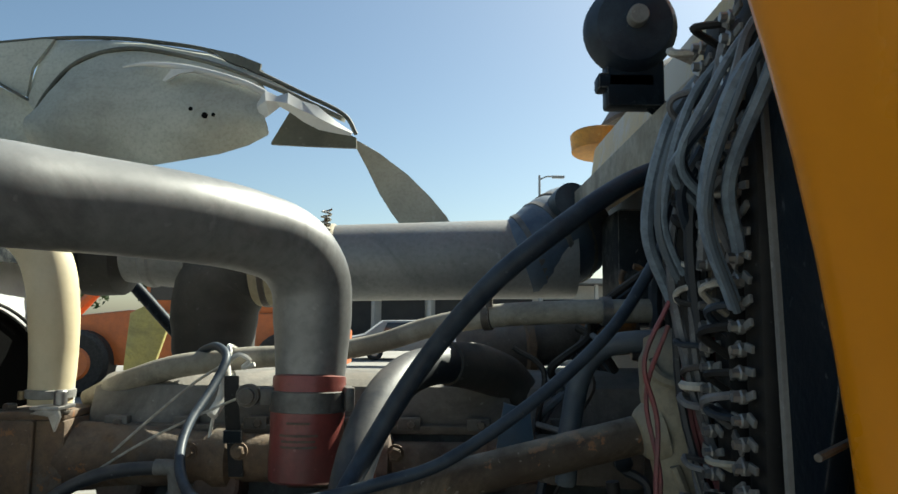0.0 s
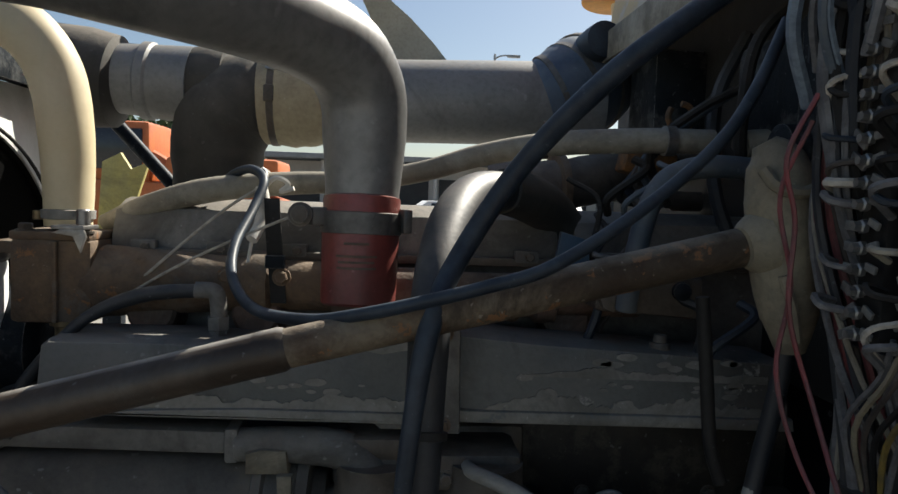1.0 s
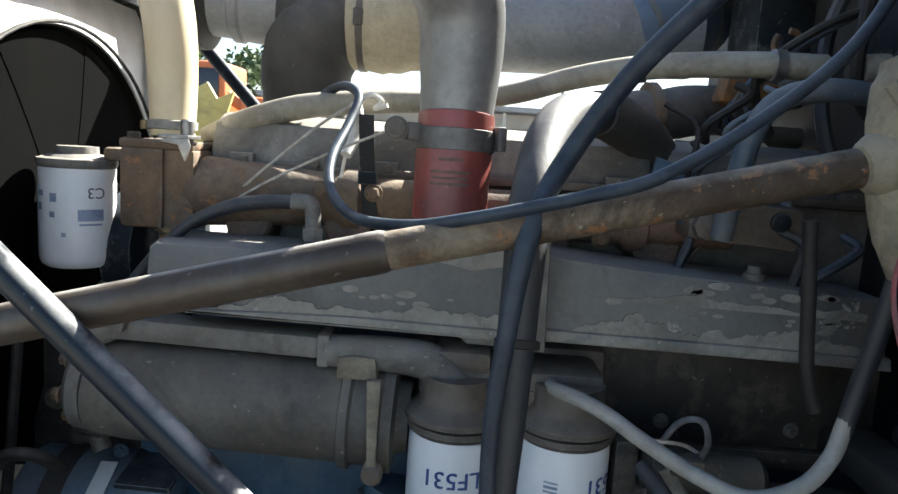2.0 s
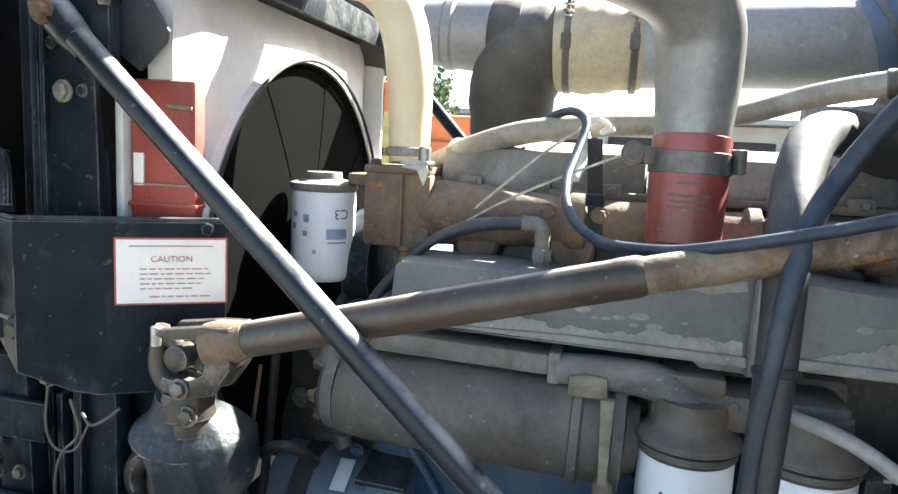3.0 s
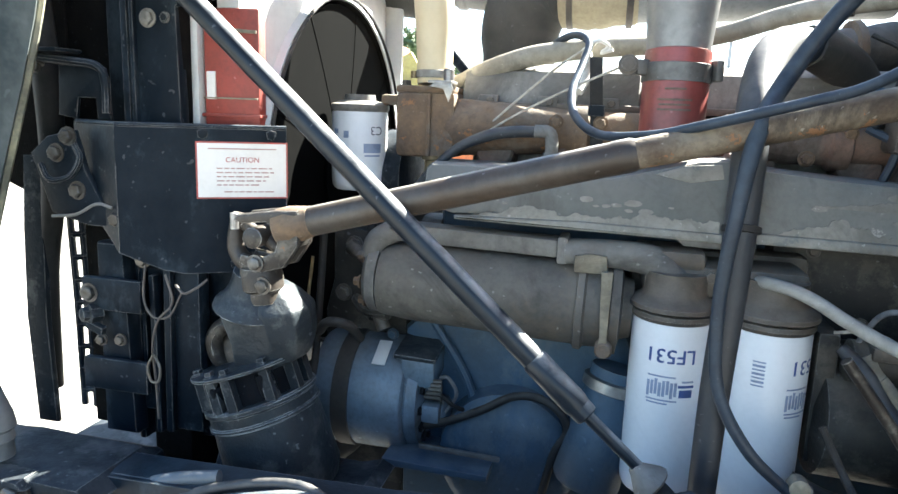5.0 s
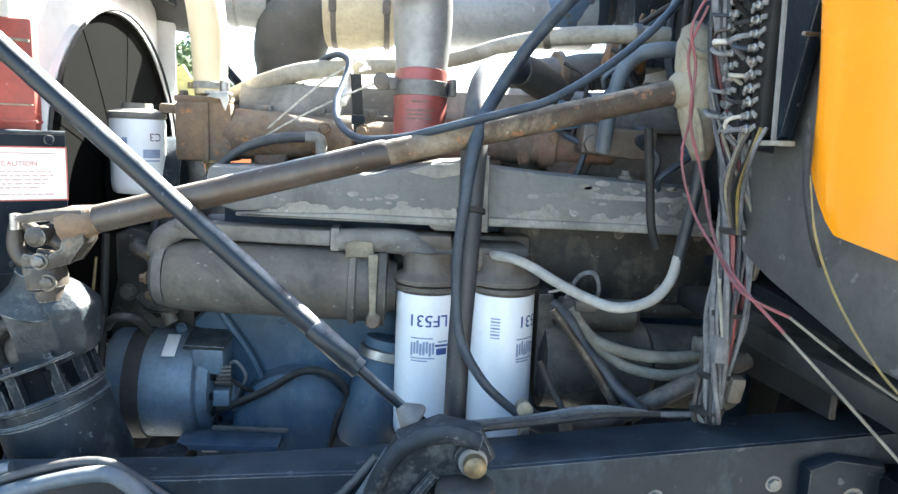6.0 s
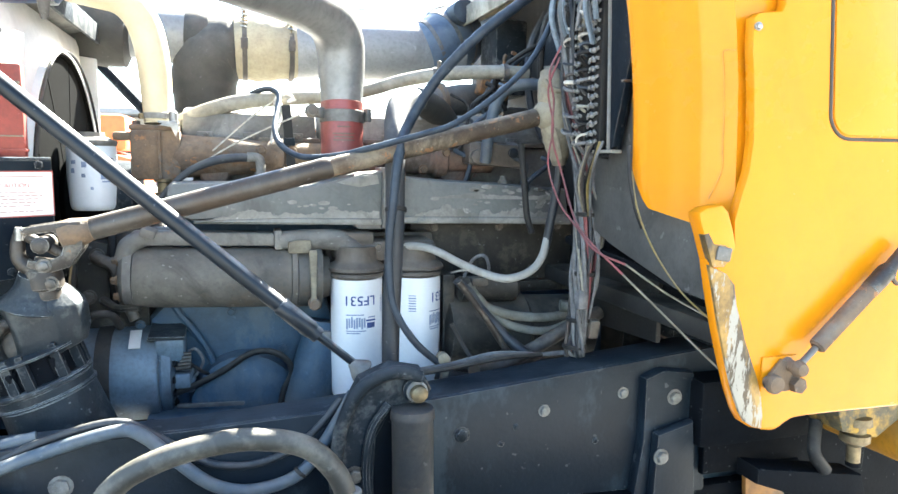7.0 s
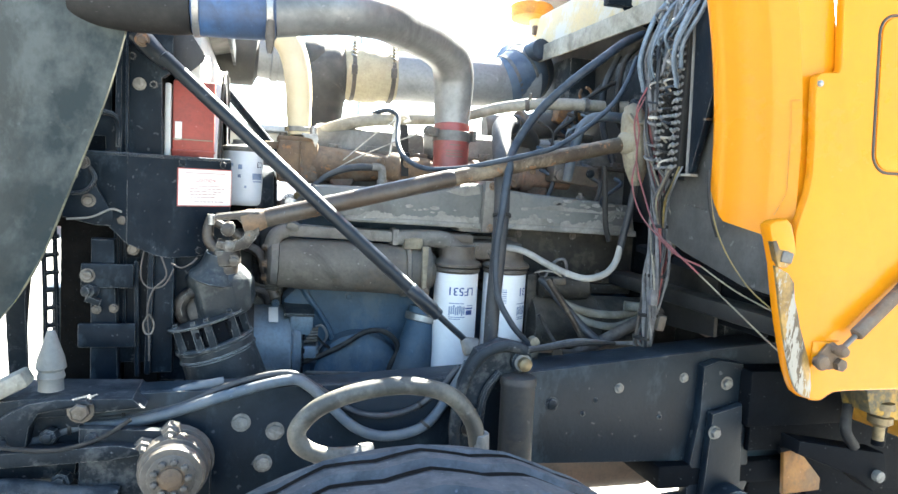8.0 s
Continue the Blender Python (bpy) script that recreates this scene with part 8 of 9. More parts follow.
part("fold", tube(B(), [(0.212, 0.730, 1.47), (0.222, 0.728, 1.44), (0.230, 0.732, 1.41)], 0.005, 8), M_TAN, cb)


def terminal_panel():
    p = thing("terminal_panel", (0.24, 0.55, 1.42), "black electrical panel with two terminal strips and looped wires", "electrical panel")
    part("back_plate", prism(B(), [(0.53, 1.42), (0.45, 1.66), (0.425, 1.86), (0.70, 1.86), (0.69, 1.42)], 0.237, 0.25, "x", 0.003), M_BLACK, p)
    part("side_cover", prism(B(), [(0.512, 1.43), (0.43, 1.68), (0.425, 1.84), (0.555, 1.84), (0.53, 1.42)], 0.222, 0.238, "x", 0.004), M_BLACK, p, "flat black tapered cover")
    # Pale bar added as the thin line of light on the cover's edge.
    part("cover_edge", tube(B(), [(0.221, 0.548, 1.84), (0.221, 0.532, 1.62), (0.221, 0.522, 1.425)], 0.0035, 6), M_IRON, p, "pale line for the light on the cover's edge")
    part("foot_bracket", box(B(), (0.225, 0.535, 1.422), (0.02, 0.07, 0.006), bevel=0.001), M_BEIGE_HOSE, p, "pale foot bracket")
    part("screw", rod(B(), (0.195, 0.44, 1.534), (0.25, 0.485, 1.541), 0.0024, 8), M_HEAD, p, "long thin screw")
    rng = random.Random(4)
    for col, y in enumerate((0.563, 0.622)):
        part("strip", box(B(), (0.226, y, 1.64), (0.02, 0.03, 0.42), bevel=0.004), M_RUBBER, p, "black terminal strip")
        for k in range(25):
            z = 1.438 + 0.0162 * k
            part("terminal", lathe(B(), (0.210, y, z), (0.1, y, z), [(0, 0.0055), (0.004, 0.0055), (0.005, 0.004), (0.010, 0.0035)], 6), M_STEEL, p)
            part("lug", box(B(), (0.207, y + 0.008, z), (0.003, 0.019, 0.0075), (rng.uniform(-40, 40), 0, 0), bevel=0.001), M_STEEL if k % 3 else M_IRON, p)
            part("lug", box(B(), (0.209, y - 0.011, z + 0.002), (0.003, 0.012, 0.006), (rng.uniform(-30, 30), 0, 0), bevel=0.001), M_IRON, p)
            q, w = rng.uniform(-0.016, 0.010), rng.uniform(0.003, 0.018)
            mat = (M_WIREGREY, M_BEIGE_HOSE, M_WHITEWIRE, M_CABLE, M_WIREBROWN, M_RUBBER, M_RUBBER)[rng.randrange(7)]
            if rng.random() < 0.55:
                part("lug_wire", tube(B(), [(0.206, y + 0.012, z), (0.198 - 0.5 * w, y + 0.018, z + 0.3 * q), (0.197 - 0.4 * w, y + 0.027, z + q), (0.212, y + 0.034, z + 1.6 * q - 0.010)], rng.uniform(0.0022, 0.0040), 6, 3), mat, p)
    for k in range(6):
        y = 0.53 + 0.012 * k
        part("tail_wire", tube(B(), [(0.215, y, 1.44), (0.208 + 0.004 * (k % 3), y + 0.012, 1.41), (0.225, 0.59 + 0.012 * k, 1.36), (0.245, 0.625 + 0.006 * k, 1.30)], 0.0025, 6, 4), (M_WIREGREY, M_WIREYELLOW, M_RUBBER, M_WIREBROWN, M_TAN, M_WIREGREY)[k], p)


terminal_panel()


def harness():
    rng = random.Random(11)
    core = [(0.250, 0.60, 1.86), (0.222, 0.615, 1.76), (0.214, 0.645, 1.66), (0.222, 0.665, 1.54), (0.246, 0.665, 1.42), (0.262, 0.655, 1.30), (0.262, 0.668, 1.18), (0.262, 0.69, 1.08), (0.262, 0.705, 1.02), (0.268, 0.72, 0.995)]
    h = thing("wiring_harness", (0.268, 0.72, 0.985), "tangled grey, black and red wires falling to the rail", "wiring harness")
    for k in range(46):
        ph, sp = rng.uniform(0, 6.28), rng.uniform(0.5, 2.2)
        rad = rng.uniform(0.005, 0.034)
        pts = []
        for i, q in enumerate(core):
            w = rad * (0.7 if i in (0, 7, 8, 9) else 1.0) * rng.uniform(0.8, 1.2)
            a = ph + sp * i * 0.7
            pts.append((q[0] + 0.75 * w * math.cos(a), q[1] + w * math.sin(a), q[2] + 0.004 * math.sin(a * 2)))
        mat = M_WIRERED if k in (2, 9, 15, 23) else (M_WIREGREY, M_CABLE, M_WIREBROWN, M_HOSE, M_WIREGREY, M_BEIGE_HOSE if k % 12 == 5 else M_RUBBER)[k % 6]
        part("wire", tube(B(), pts, rng.uniform(0.0022, 0.0052), 6, 5), mat, h)
    for z, r in ((1.30, 0.030), (1.18, 0.028), (1.08, 0.026), (1.02, 0.026)):
        i = min(range(len(core)), key=lambda q: abs(core[q][2] - z))
        p = Vector(core[i])
        part("tie", lathe(B(), p + Vector((0, 0, 0.006)), p, [(0, r - 0.003), (0.001, r), (0.008, r), (0.009, r - 0.003)], 14), M_RUBBER, h)
    part("connector", box(B(), (0.285, 0.672, 1.065), (0.022, 0.022, 0.04), (8, 5, 0), bevel=0.005), M_HEAD, h, "dusty brown connector")
    part("connector", box(B(), (0.248, 0.655, 1.13), (0.02, 0.02, 0.04), (-8, 5, 0), bevel=0.004), M_WIREGREY, h)
    line("red_lead", [(0.187, 0.655, 1.62), (0.165, 0.655, 1.57), (0.175, 0.655, 1.52), (0.172, 0.65, 1.45), (0.19, 0.64, 1.38), (0.18, 0.56, 1.30), (0.172, 0.47, 1.262), (0.20, 0.42, 1.22)], 0.0021, M_WIRERED, "faded red lead looping out to the cab", "wire", 6)
    line("tan_lead", [(0.199, 0.421, 1.221), (0.235, 0.37, 1.172), (0.27, 0.31, 1.12), (0.30, 0.25, 1.075)], 0.0018, M_TAN, "thin tan lead tied to a red wire", "wire", 6)
    line("red_lead", [(0.187, 0.66, 1.60), (0.17, 0.67, 1.54), (0.178, 0.66, 1.47), (0.165, 0.65, 1.40), (0.175, 0.62, 1.33), (0.176, 0.54, 1.285), (0.17, 0.46, 1.255), (0.21, 0.43, 1.235)], 0.0020, M_WIRERED, "faded red lead looping out to the cab", "wire", 6)
    line("tan_lead", [(0.209, 0.431, 1.236), (0.26, 0.38, 1.192), (0.30, 0.30, 1.16)], 0.0017, M_TAN, "thin tan lead tied to a red wire", "wire", 6)
    line("yellow_lead", [(0.195, 0.40, 1.39), (0.20, 0.385, 1.33), (0.215, 0.36, 1.27), (0.24, 0.32, 1.21), (0.27, 0.28, 1.17)], 0.0015, M_WIREYELLOW, "thin yellow lead hanging under the cowl", "wire", 6)
    line("cowl_cable", [(0.195, 0.41, 1.43), (0.193, 0.40, 1.38), (0.20, 0.39, 1.33), (0.21, 0.385, 1.30)], 0.004, M_RUBBER, "short black cable under the cowl edge", "cable", 8)


harness()


def gas_spring():
    g = thing("gas_spring", (0.38, 0.22, 1.08), "rusty brown gas spring bolted to the yellow cab side", "gas spring")
    y = 0.221
    a, b = Vector((0.375, y, 1.108)), Vector((0.531, y, 1.249))
    t = (b - a).normalized()
    part("cylinder", lathe(B(), a + t * 0.043, b, [(0, 0.009), (0.003, 0.0125), (0.15, 0.0125), (0.165, 0.011)], 18), M_RUST, g)
    part("rod", rod(B(), a, a + t * 0.06, 0.005, 12), M_BAND, g, "bare rod")
    part("top_socket", lathe(B(), b - t * 0.045, b + t * 0.05, [(0, 0.0132), (0.04, 0.0138), (0.05, 0.010), (0.075, 0.011), (0.09, 0.012), (0.093, 0.008)], 14), M_FORK, g, "dark worn end socket")
    part("safety_ring", tube(B(), [(0.548 + 0.013 * math.cos(k), y - 0.004, 1.243 + 0.016 * math.sin(k)) for k in np.linspace(0, 2 * math.pi, 17)], 0.0034, 8, 2), M_RUST, g, "rusty wire ring")
    part("ball_stud", lathe(B(), (0.375, y - 0.016, 1.108), (0.375, 0.244, 1.108), [(0, 0.004), (0.002, 0.009), (0.010, 0.0125), (0.014, 0.013), (0.018, 0.009), (0.03, 0.009), (0.035, 0.012)], 14), M_RUST, g)
    part("pivot_nut", lathe(B(), (0.341, y - 0.005, 1.085), (0.341, 0.244, 1.085), [(0, 0.005), (0.002, 0.012), (0.006, 0.0145), (0.012, 0.0145), (0.014, 0.009), (0.024, 0.009)], 12), M_RUST, g)
    part("pivot_nut", lathe(B(), (0.386, y - 0.002, 1.079), (0.386, 0.244, 1.079), [(0, 0.006), (0.003, 0.012), (0.012, 0.013), (0.022, 0.010)], 6), M_RUST, g)
    part("base_plate", prism(B(), [(0.334, 1.076), (0.340, 1.096), (0.36, 1.118), (0.388, 1.112), (0.394, 1.072), (0.37, 1.068)], 0.233, 0.2405, "y", 0.003), M_RUST, g)



gas_spring()


def step_gear():
    s = thing("air_horn_drum", (0.8, 0.35, 0.8), "yellow round drum end with a pale ring under the cab", "drum")
    part("drum", lathe(B(), (0.805, 0.352, 0.895), (0.805, 0.6, 0.895), [(0, 0.018), (0.004, 0.030), (0.002, 0.044), (0.010, 0.052), (0.2, 0.056)], 30), M_YELLOWOLD, s)
    part("ring", tube(B(), [(0.805 + 0.049 * math.cos(a), 0.350, 0.895 + 0.049 * math.sin(a)) for a in np.linspace(0, 2 * math.pi, 25)], 0.0085, 10, 2), M_CREAM, s, "pale cream ring")
    part("recess", lathe(B(), (0.805, 0.349, 0.878), (0.805, 0.4, 0.878), [(0, 0.012), (0.001, 0.020), (0.01, 0.022)], 16), M_HEAD, s, "brown stained centre")
    part("clip", box(B(), (0.805, 0.342, 0.85), (0.008, 0.01, 0.03), bevel=0.002), M_RUBBER, s)
    v = thing("cab_mount", (0.68, 0.4, 0.75), "grimy yellow and black cab mount parts under the cab", "mount")
    part("bracket", prism(B(), [(0.60, 0.99), (0.74, 1.0), (0.75, 0.94), (0.70, 0.91), (0.62, 0.93)], 0.36, 0.44, "y", 0.006), surf("grimy_yellow_paint", (0.42, 0.24, 0.03), (0.10, 0.08, 0.04), 0.6, scale=16, dust_glint=0.3, stain=0.9, mix=(0.45, 0.55), patch=0.6, patch_col=(0.03, 0.03, 0.025), patch_scale=18), v)
    part("arm", prism(B(), [(0.48, 0.86), (0.72, 0.82), (0.74, 0.76), (0.70, 0.73), (0.64, 0.77), (0.48, 0.83)], 0.40, 0.46, "y", 0.006), M_DEEPSHADE, v)
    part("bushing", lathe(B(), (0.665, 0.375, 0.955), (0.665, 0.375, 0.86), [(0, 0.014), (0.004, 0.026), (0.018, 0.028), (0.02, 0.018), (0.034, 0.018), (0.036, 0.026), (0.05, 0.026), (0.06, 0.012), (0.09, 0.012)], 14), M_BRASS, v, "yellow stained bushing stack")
    part("post", rod(B(), (0.70, 0.40, 0.92), (0.695, 0.40, 0.84), 0.014, 12), M_DEEPSHADE, v)
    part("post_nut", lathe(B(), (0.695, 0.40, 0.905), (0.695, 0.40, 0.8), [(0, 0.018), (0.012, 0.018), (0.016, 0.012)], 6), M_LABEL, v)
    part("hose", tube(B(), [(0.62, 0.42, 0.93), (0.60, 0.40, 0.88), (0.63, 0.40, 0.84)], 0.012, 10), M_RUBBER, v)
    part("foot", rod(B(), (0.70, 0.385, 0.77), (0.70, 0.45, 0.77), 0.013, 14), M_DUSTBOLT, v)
    part("crossbeam", box(B(), (0.75, 0.62, 0.90), (0.55, 0.12, 0.14), bevel=0.01), M_DEEPSHADE, v)
    # Added dark sheet that hides the bright rail web, standing for shade.
    part("hanger_plate", prism(B(), [(0.50, 0.765), (0.50, 0.835), (1.12, 0.835), (1.12, 0.64), (0.685, 0.64), (0.685, 0.72), (0.62, 0.765)], 0.578, 0.597, "y", 0.004), M_DEEPSHADE, v)
    part("lower_beam", box(B(), (0.62, 0.7, 0.70), (0.7, 0.2, 0.06), bevel=0.01), M_DEEPSHADE, v)
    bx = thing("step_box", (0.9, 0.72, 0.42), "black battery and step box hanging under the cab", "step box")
    part("body", box(B(), (1.02, 0.80, 0.60), (0.86, 0.26, 0.34), bevel=0.015), M_DEEPSHADE, bx)
    part("lid", box(B(), (1.02, 0.79, 0.775), (0.88, 0.28, 0.014), bevel=0.004), M_DEEPSHADE, bx)
    part("strap", box(B(), (0.80, 0.667, 0.60), (0.04, 0.006, 0.34), bevel=0.002), M_DEEPSHADE, bx)
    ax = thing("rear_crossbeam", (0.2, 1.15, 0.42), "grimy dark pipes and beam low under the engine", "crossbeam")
    part("beam", box(B(), (0.9, 1.3, 0.52), (1.8, 0.10, 0.18), bevel=0.012), M_DEEPSHADE, ax)
    part("pipe", tube(B(), [(0.3, 1.1, 0.66), (0.7, 1.08, 0.62), (1.3, 1.05, 0.60), (1.9, 1.05, 0.6)], 0.045, 14), M_RUST, ax)
    y = thing("yellow_gusset", (0.55, 0.66, 0.6), "dull orange-yellow chassis gusset below the rail", "gusset")
    part("plate", prism(B(), [(0.590, 0.765), (0.632, 0.772), (0.71, 0.692), (0.71, 0.66), (0.60, 0.655)], 0.560, 0.574, "y", 0.004), surf("burnt_orange_paint", (0.36, 0.15, 0.02), (0.20, 0.09, 0.025), 0.6, scale=12, dust_glint=0.3, stain=0.7, patch=0.5, patch_col=(0.12, 0.07, 0.03), patch_scale=14), y)
    part("edge", tube(B(), [(0.575, 0.562, 0.772), (0.64, 0.562, 0.780), (0.72, 0.562, 0.778)], 0.008, 8), M_DEEPSHADE, y)
    b = thing("brown_tank", (0.2, 0.95, 0.55), "rusty brown tank glimpsed below the rail", "tank")
    part("shell", rod(B(), (-0.25, 0.93, 0.65), (0.42, 0.93, 0.65), 0.11, 24), surf("brown_tank_paint", (0.15, 0.085, 0.05), (0.10, 0.07, 0.05), 0.7, scale=8, dust_glint=0.3), b)


step_gear()


# ---- along the rail and the front corner ----
def rail_hose(pts, r, material, label):
    h = thing("rail_hose", pts[-1], label, "hose", "hoses on the rail")
    part("hose", tube(B(), pts, r, 14), material, h)
    for k in (2, len(pts) - 3):
        a, b = Vector(pts[k]), Vector(pts[k + 1])
        part("tie", lathe(B(), a, b, [(0, r), (0.001, r + 0.002), (0.006, r + 0.002), (0.007, r)], 12), M_RUBBER, h)


rail_hose([(-1.15, 0.56, 0.845), (-1.09, 0.56, 0.855), (-0.987, 0.565, 0.892), (-0.90, 0.568, 0.898), (-0.819, 0.57, 0.913), (-0.695, 0.568, 0.952), (-0.597, 0.565, 0.975), (-0.56, 0.565, 0.962), (-0.52, 0.562, 0.925), (-0.46, 0.56, 0.872), (-0.395, 0.56, 0.854), (-0.32, 0.562, 0.872), (-0.27, 0.568, 0.93), (-0.225, 0.58, 1.0)], 0.0105, M_BLUEGREY, "blue-grey air hose looping along the rail")
rail_hose([(-1.12, 0.575, 0.865), (-1.0, 0.58, 0.90), (-0.90, 0.582, 0.905), (-0.80, 0.585, 0.925), (-0.70, 0.582, 0.965), (-0.60, 0.578, 0.985), (-0.54, 0.575, 0.955), (-0.47, 0.575, 0.905), (-0.40, 0.575, 0.892), (-0.33, 0.578, 0.91), (-0.28, 0.58, 0.95), (-0.245, 0.585, 0.99)], 0.0065, M_HOSE, "thin dark air line along the rail")
rail_hose([(-1.05, 0.59, 0.895), (-0.95, 0.592, 0.91), (-0.86, 0.592, 0.93), (-0.78, 0.595, 0.955), (-0.72, 0.60, 0.965)], 0.009, M_BLUEGREY, "short blue-grey hose on the rail")
lp = thing("brake_hose", (-0.5, 0.42, 0.86), "thick dusty brake hose arching over the tyre", "hose")
part("hose", tube(B(), [(-0.50, 0.43, 0.868), (-0.545, 0.425, 0.873), (-0.585, 0.42, 0.895), (-0.594, 0.42, 0.925), (-0.565, 0.42, 0.960), (-0.514, 0.42, 0.984), (-0.452, 0.42, 0.998), (-0.387, 0.42, 1.0), (-0.318, 0.42, 0.982), (-0.275, 0.42, 0.94), (-0.256, 0.42, 0.89), (-0.25, 0.42, 0.80)], 0.0165, 18), M_BRAKE, lp)
part("end_sleeve", lathe(B(), (-0.252, 0.42, 0.905), (-0.249, 0.42, 0.82), [(0, 0.017), (0.002, 0.019), (0.05, 0.019), (0.052, 0.016), (0.1, 0.016)], 16), M_IRON, lp, "pale crimped end sleeve")
part("end_nut", lathe(B(), (-0.505, 0.43, 0.868), (-0.40, 0.44, 0.87), [(0, 0.018), (0.025, 0.018), (0.027, 0.022), (0.05, 0.022), (0.052, 0.015)], 6), M_IRON, lp)
bolts(lp, [(-0.30, 0.55, 0.80)], (0, -1, 0), 0.012, 0.01)
cl = thing("p_clip", (-0.011, 0.745, 0.965), "tan rubber-lined clip on the rail top", "clip")
part("loop", lathe(B(), (-0.012, 0.737, 1.002), (-0.012, 0.763, 1.002), [(0, 0.008), (0.002, 0.012), (0.020, 0.012), (0.022, 0.008)], 16), M_TAN, cl)
part("leg", box(B(), (-0.007, 0.748, 0.978), (0.016, 0.014, 0.055), (0, 8, 0), bevel=0.004), M_IRON, cl)
for k in range(3):
    line("rail_wire", [(-0.10, 0.70 + 0.012 * k, 0.985), (0.0, 0.715 + 0.012 * k, 0.99), (0.10, 0.72 + 0.01 * k, 1.0 + 0.003 * k), (0.20, 0.73, 1.0), (0.28, 0.735, 1.0)], 0.005, (M_RUBBER, M_WIREBROWN, M_WIREGREY)[k], "thin wires lying on the rail's top flange", "wire", 8, "wires on the rail")
line("rail_lead", [(0.02, 0.80, 1.06), (0.035, 0.79, 1.03), (0.05, 0.77, 1.0), (0.06, 0.75, 0.985)], 0.005, M_RUBBER, "short black lead behind the rail", "wire", 8)


def front_corner():
    f = thing("front_crossmember", (-1.1, 0.6, 0.75), "dusty black front crossmember with bolted brackets", "crossmember")
    part("beam", box(B(), (-1.2, 0.68, 0.83), (0.62, 0.14, 0.17), bevel=0.015), M_CHASSIS, f)
    part("top_plate", prism(B(), [(-1.35, 0.93), (-1.05, 0.955), (-0.88, 0.95), (-0.86, 0.93), (-1.0, 0.918), (-1.35, 0.91)], 0.55, 0.68, "y", 0.006), M_CHASSIS, f)
    part("gusset", prism(B(), [(-1.22, 0.90), (-1.06, 0.93), (-0.96, 0.93), (-0.98, 0.80), (-1.20, 0.78)], 0.575, 0.60, "y", 0.006), M_CHASSIS, f)
    part("bracket", prism(B(), [(-1.115, 0.900), (-1.085, 0.930), (-1.048, 0.950), (-1.0, 0.957), (-0.955, 0.955), (-0.945, 0.944), (-0.985, 0.938), (-1.030, 0.930), (-1.045, 0.905), (-1.05, 0.870), (-1.075, 0.866), (-1.085, 0.890)], 0.535, 0.575, "y", 0.006), M_CHASSIS, f, "worn cast hook bracket")
    part("clamp_plate", prism(B(), [(-1.20, 0.862), (-0.90, 0.872), (-0.86, 0.862), (-0.86, 0.850), (-0.92, 0.842), (-1.20, 0.835)], 0.525, 0.565, "y", 0.005), M_CHASSIS, f)
    for x, z, q in ((-0.948, 0.880, 1.0), (-0.925, 0.862, 0.8), (-0.955, 0.858, 0.9), (-1.02, 0.885, 0.8), (-1.09, 0.875, 0.9), (-1.0, 0.80, 0.9)):
        part("casting_lump", lathe(B(), (x, 0.525 + 0.012 * q, z), (x + 0.004, 0.58, z - 0.004), [(0, 0.004 * q), (0.003, 0.011 * q), (0.010, 0.014 * q), (0.012, 0.018 * q), (0.03, 0.020 * q)], 7), M_CHASSIS, f, "grimy casting lump")
    for x, z in ((-0.858, 0.862), (-0.812, 0.884)):
        part("grease_nut", lathe(B(), (x, 0.515, z), (x, 0.56, z), [(0, 0.004), (0.004, 0.007), (0.010, 0.007), (0.011, 0.013), (0.022, 0.013), (0.024, 0.018), (0.05, 0.019)], 6), M_HEAD, f, "dusty brown nut")
    part("lower_arm", tube(B(), [(-1.2, 0.53, 0.775), (-1.08, 0.53, 0.79), (-0.98, 0.53, 0.775), (-0.90, 0.53, 0.765)], [0.03, 0.028, 0.024, 0.028], 10, lump=0.06), M_CHASSIS, f)
    part("thin_line", tube(B(), [(-1.16, 0.52, 0.90), (-1.08, 0.52, 0.878), (-1.0, 0.525, 0.868), (-0.93, 0.53, 0.885), (-0.88, 0.54, 0.915)], 0.004, 7), M_RUBBER, f)
    bolts(f, [(-0.965, 0.545, 0.932), (-1.07, 0.574, 0.86), (-1.16, 0.574, 0.84), (-0.985, 0.574, 0.77)], (0, -1, 0), 0.017, 0.014)
    part("shackle_plate", prism(B(), [(-0.97, 0.90), (-0.83, 0.89), (-0.74, 0.83), (-0.74, 0.74), (-0.97, 0.72)], 0.545, 0.57, "y", 0.008), M_CHASSIS, f)
    r = thing("spring_eye_bush", (-0.805, 0.53, 0.74), "round grimy rubber bush with a rusty centre", "bush")
    part("bush", lathe(B(), (-0.805, 0.49, 0.822), (-0.805, 0.60, 0.822), [(0, 0.03), (0.004, 0.052), (0.012, 0.058), (0.014, 0.054), (0.022, 0.054), (0.024, 0.062), (0.05, 0.065), (0.052, 0.060), (0.06, 0.060), (0.062, 0.068), (0.08, 0.07)], 26), M_HEAD, r)
    part("outer_ring", lathe(B(), (-0.805, 0.487, 0.822), (-0.805, 0.60, 0.822), [(0, 0.048), (0.001, 0.053), (0.012, 0.055), (0.013, 0.05)], 30), M_HEAD, r)
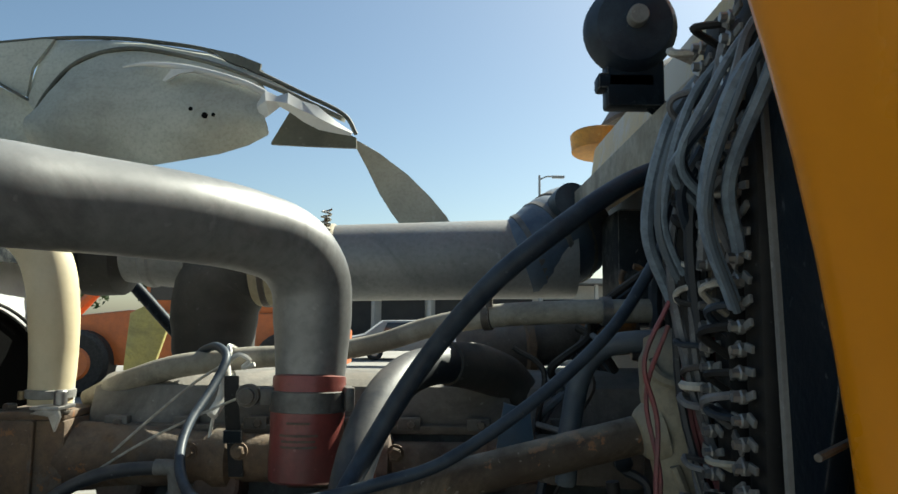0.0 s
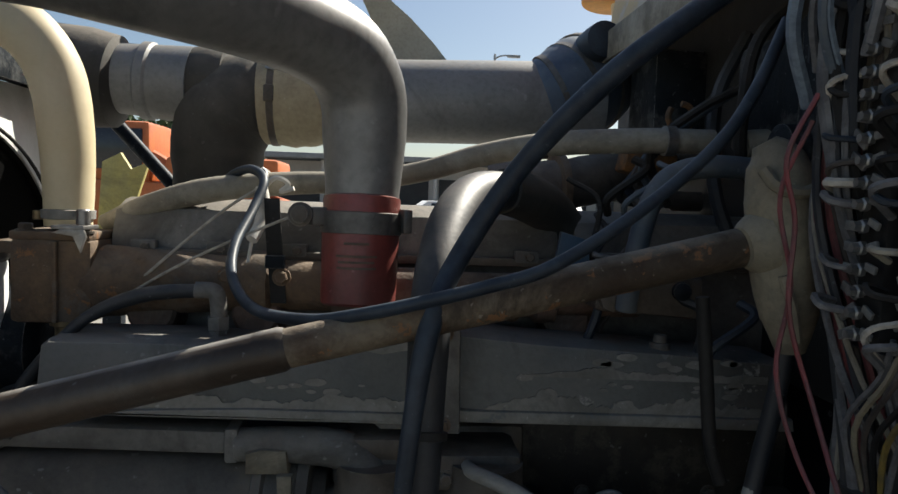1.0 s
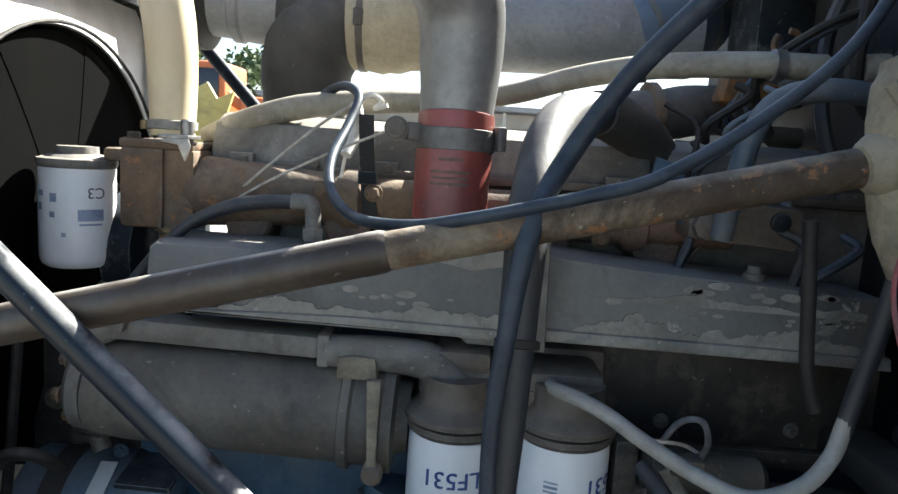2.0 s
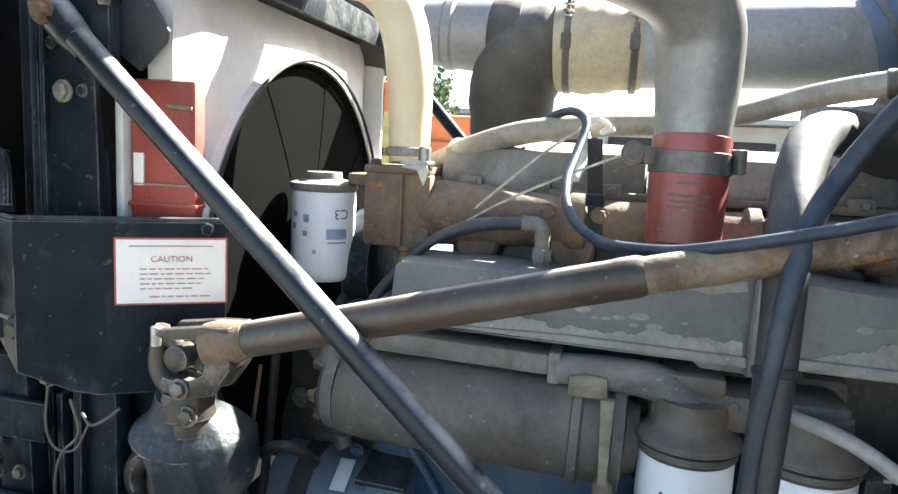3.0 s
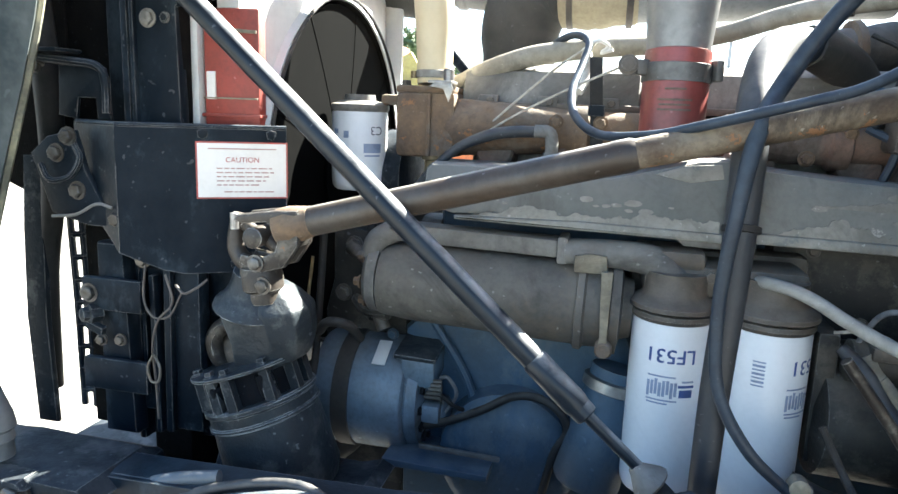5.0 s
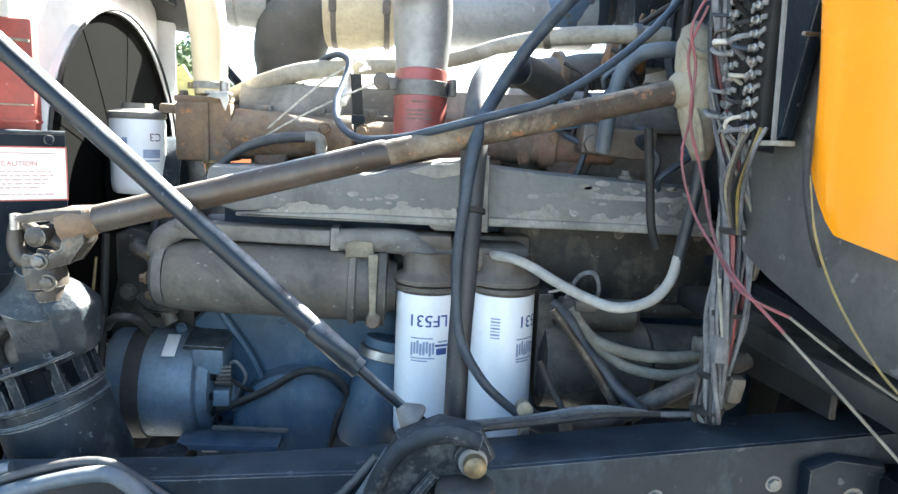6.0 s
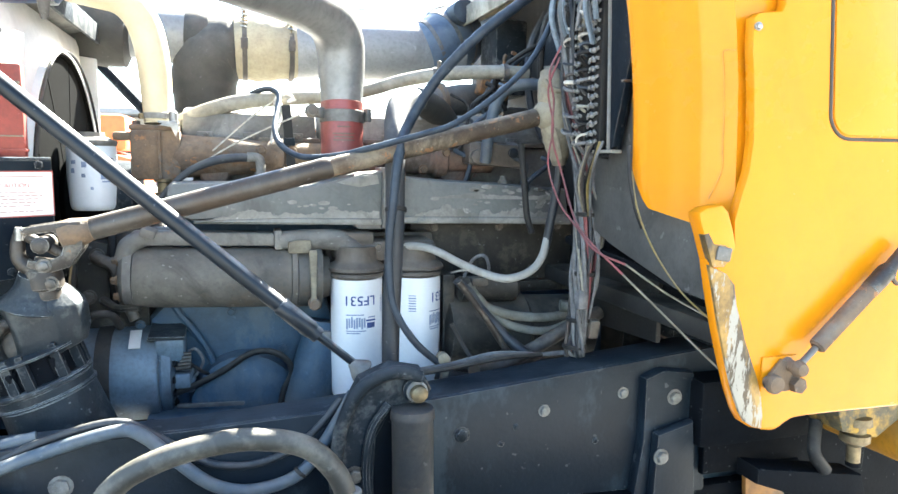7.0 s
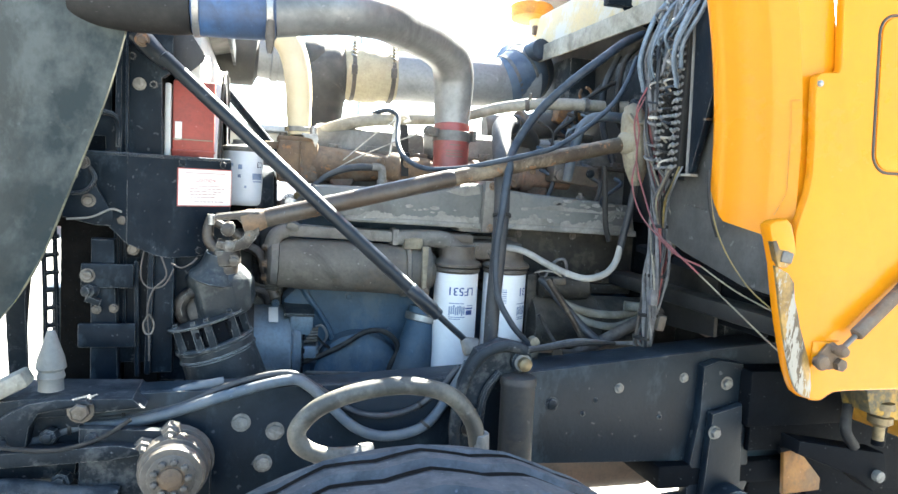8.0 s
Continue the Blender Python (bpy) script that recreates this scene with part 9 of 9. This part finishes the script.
    part("centre", lathe(B(), (-0.805, 0.475, 0.822), (-0.805, 0.60, 0.822), [(0, 0.012), (0.004, 0.020), (0.008, 0.021), (0.010, 0.028), (0.016, 0.034), (0.02, 0.036)], 20), M_RUST, r, "rusty stepped centre")
    for q in range(9):
        a_ = 2 * math.pi * q / 9
        part("knob", lathe(B(), (-0.805 + 0.030 * math.cos(a_), 0.474, 0.822 + 0.030 * math.sin(a_)), (-0.805 + 0.030 * math.cos(a_), 0.6, 0.822 + 0.030 * math.sin(a_)), [(0, 0.003), (0.002, 0.006), (0.014, 0.008)], 7), M_HEAD, r)
    part("groove_ring", lathe(B(), (-0.805, 0.484, 0.822), (-0.805, 0.60, 0.822), [(0, 0.038), (0.002, 0.042), (0.010, 0.044), (0.012, 0.040)], 26), M_HEAD, r)
    p = thing("rubber_stop", (-1.03, 0.6, 0.95), "tapered grey rubber stop on the crossmember", "stop")
    part("cone", lathe(B(), (-1.03, 0.6, 1.065), (-1.03, 0.6, 0.95), [(0, 0.007), (0.02, 0.013), (0.05, 0.023), (0.068, 0.026), (0.074, 0.021), (0.085, 0.024), (0.09, 0.021), (0.11, 0.022)], 18), M_MANIFOLD, p)
    w = thing("pale_block", (-1.1, 0.58, 0.95), "pale dusty bracket block on the crossmember", "bracket")
    part("block", box(B(), (-1.11, 0.58, 0.962), (0.11, 0.05, 0.03), (0, -28, 0), bevel=0.006), M_BEIGE_HOSE, w)
    st = thing("hood_cable", (-0.87, 0.75, 0.95), "grey cable and clip hanging beside the radiator post", "cable")
    part("cable", tube(B(), [(-0.86, 0.735, 1.19), (-0.85, 0.735, 1.15), (-0.875, 0.735, 1.12), (-0.885, 0.735, 1.08), (-0.882, 0.735, 1.03), (-0.88, 0.735, 0.97)], 0.0018, 6), M_WIREBROWN, st)
    part("clip", tube(B(), [(-0.882, 0.732, 1.07), (-0.872, 0.732, 1.05), (-0.876, 0.732, 1.03), (-0.888, 0.732, 1.03), (-0.892, 0.732, 1.05), (-0.882, 0.732, 1.07)], 0.0022, 6), M_BOLT, st)
    part("wire", tube(B(), [(-0.84, 0.73, 1.178), (-0.82, 0.72, 1.17), (-0.80, 0.72, 1.18), (-0.79, 0.73, 1.19)], 0.0018, 6), M_WIREBROWN, st)
    part("loop", tube(B(), [(-0.895, 0.74, 1.20), (-0.90, 0.74, 1.15), (-0.885, 0.738, 1.125), (-0.855, 0.735, 1.13), (-0.835, 0.735, 1.165)], 0.0016, 6), M_WIREBROWN, st)


front_corner()

rngl = random.Random(21)
for k in range(16):
    y0, y1 = 0.46 + 0.012 * k + rngl.uniform(-0.01, 0.01), 0.53 + 0.010 * k + rngl.uniform(-0.012, 0.012)
    x1, z1 = rngl.uniform(0.17, 0.205), 1.66 + rngl.uniform(-0.05, 0.04)
    pts = [(0.265, y0, 1.86), (0.222 + rngl.uniform(-0.015, 0.01), y0 + 0.02, 1.81), (x1 + 0.012, 0.5 * (y0 + y1), 1.75 + rngl.uniform(-0.02, 0.02)), (x1, y1, 0.5 * (1.75 + z1)), (0.205, y1 + 0.02, z1)]
    line("panel_wire", pts, rngl.uniform(0.0028, 0.0058), (M_PALEBLUE, M_BLUEGREY, M_PALEBLUE, M_WIREGREY, M_CABLE)[k % 5], "dusty pale blue wire fanning over the panel top", "wire", 7, "wires over the panel")

# round mirror on its bracket at the cowl
mr = thing("round_mirror", (0.21, 0.9, 1.82), "dark round mirror back on a black bracket at the cowl", "mirror")
part("back", lathe(B(), (0.205, 0.86, 1.935), (0.205, 0.93, 1.94), [(0, 0.02), (0.006, 0.045), (0.02, 0.055), (0.04, 0.056), (0.045, 0.05)], 32), M_CABLE, mr)
part("stud", rod(B(), (0.205, 0.845, 1.938), (0.205, 0.87, 1.938), 0.012, 14), M_IRON, mr)
part("bracket", box(B(), (0.20, 0.90, 1.872), (0.07, 0.03, 0.02), bevel=0.004), M_BLACK, mr)
part("arm", box(B(), (0.21, 0.90, 1.87), (0.07, 0.03, 0.06), bevel=0.004), M_BLACK, mr)
part("stay", tube(B(), [(0.23, 0.90, 1.85), (0.29, 0.92, 1.82), (0.40, 0.95, 1.80)], 0.012, 8), M_BLACK, mr)

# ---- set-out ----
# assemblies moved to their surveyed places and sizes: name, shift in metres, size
for name, shift, size in [
    ("rear_junction", (0.0360, -0.0040, 0.0120), 1.0),
    ("shock_absorber", (0.0072, 0.0307, -0.0255), 1.03),
    ("shock_bracket", (0.0064, 0.0260, -0.0128), 1.02),
    ("air_cleaner", (-0.0050, 0.2200, 0.0950), 1.0),
    ("round_mirror", (0.0150, 0.0000, 0.0200), 1.0),
    ("alternator", (-0.0176, 0.0845, -0.0351), 1.065),
    ("radiator_support_strut", (0.0059, 0.0392, -0.0193), 1.045),
    ("air_intake_duct", (0.0126, 0.0664, 0.0071), 1.042),
    ("coolant_hose", (-0.0006, 0.0339, 0.0003), 1.03),
    ("cable_tie_knot", (-0.0007, 0.0222, 0.0012), 1.02),
    ("steering_gear", (-0.0125, 0.0304, -0.0188), 1.033),
    ("universal_joint", (-0.0129, 0.0296, -0.0071), 1.033),
    ("frame_rail", (0.0164, 0.0268, -0.0132), 1.02),
    ("front_crossmember", (-0.0116, 0.0264, -0.0130), 1.02),
    ("spring_eye_bush", (-0.0057, 0.0250, -0.0132), 1.02),
    ("hanger_bracket", (0.0276, 0.0387, -0.0234), 1.03),
    ("rail_hose", (0.0103, 0.0455, -0.0140), 1.035),
    ("rail_hose.001", (0.0096, 0.0457, -0.0143), 1.035),
    ("rail_hose.002", (-0.0070, 0.0462, -0.0152), 1.035),
]:
    ob = bpy.data.objects[name]
    ob.location += Vector(shift)
    ob.scale = (size, size, size)
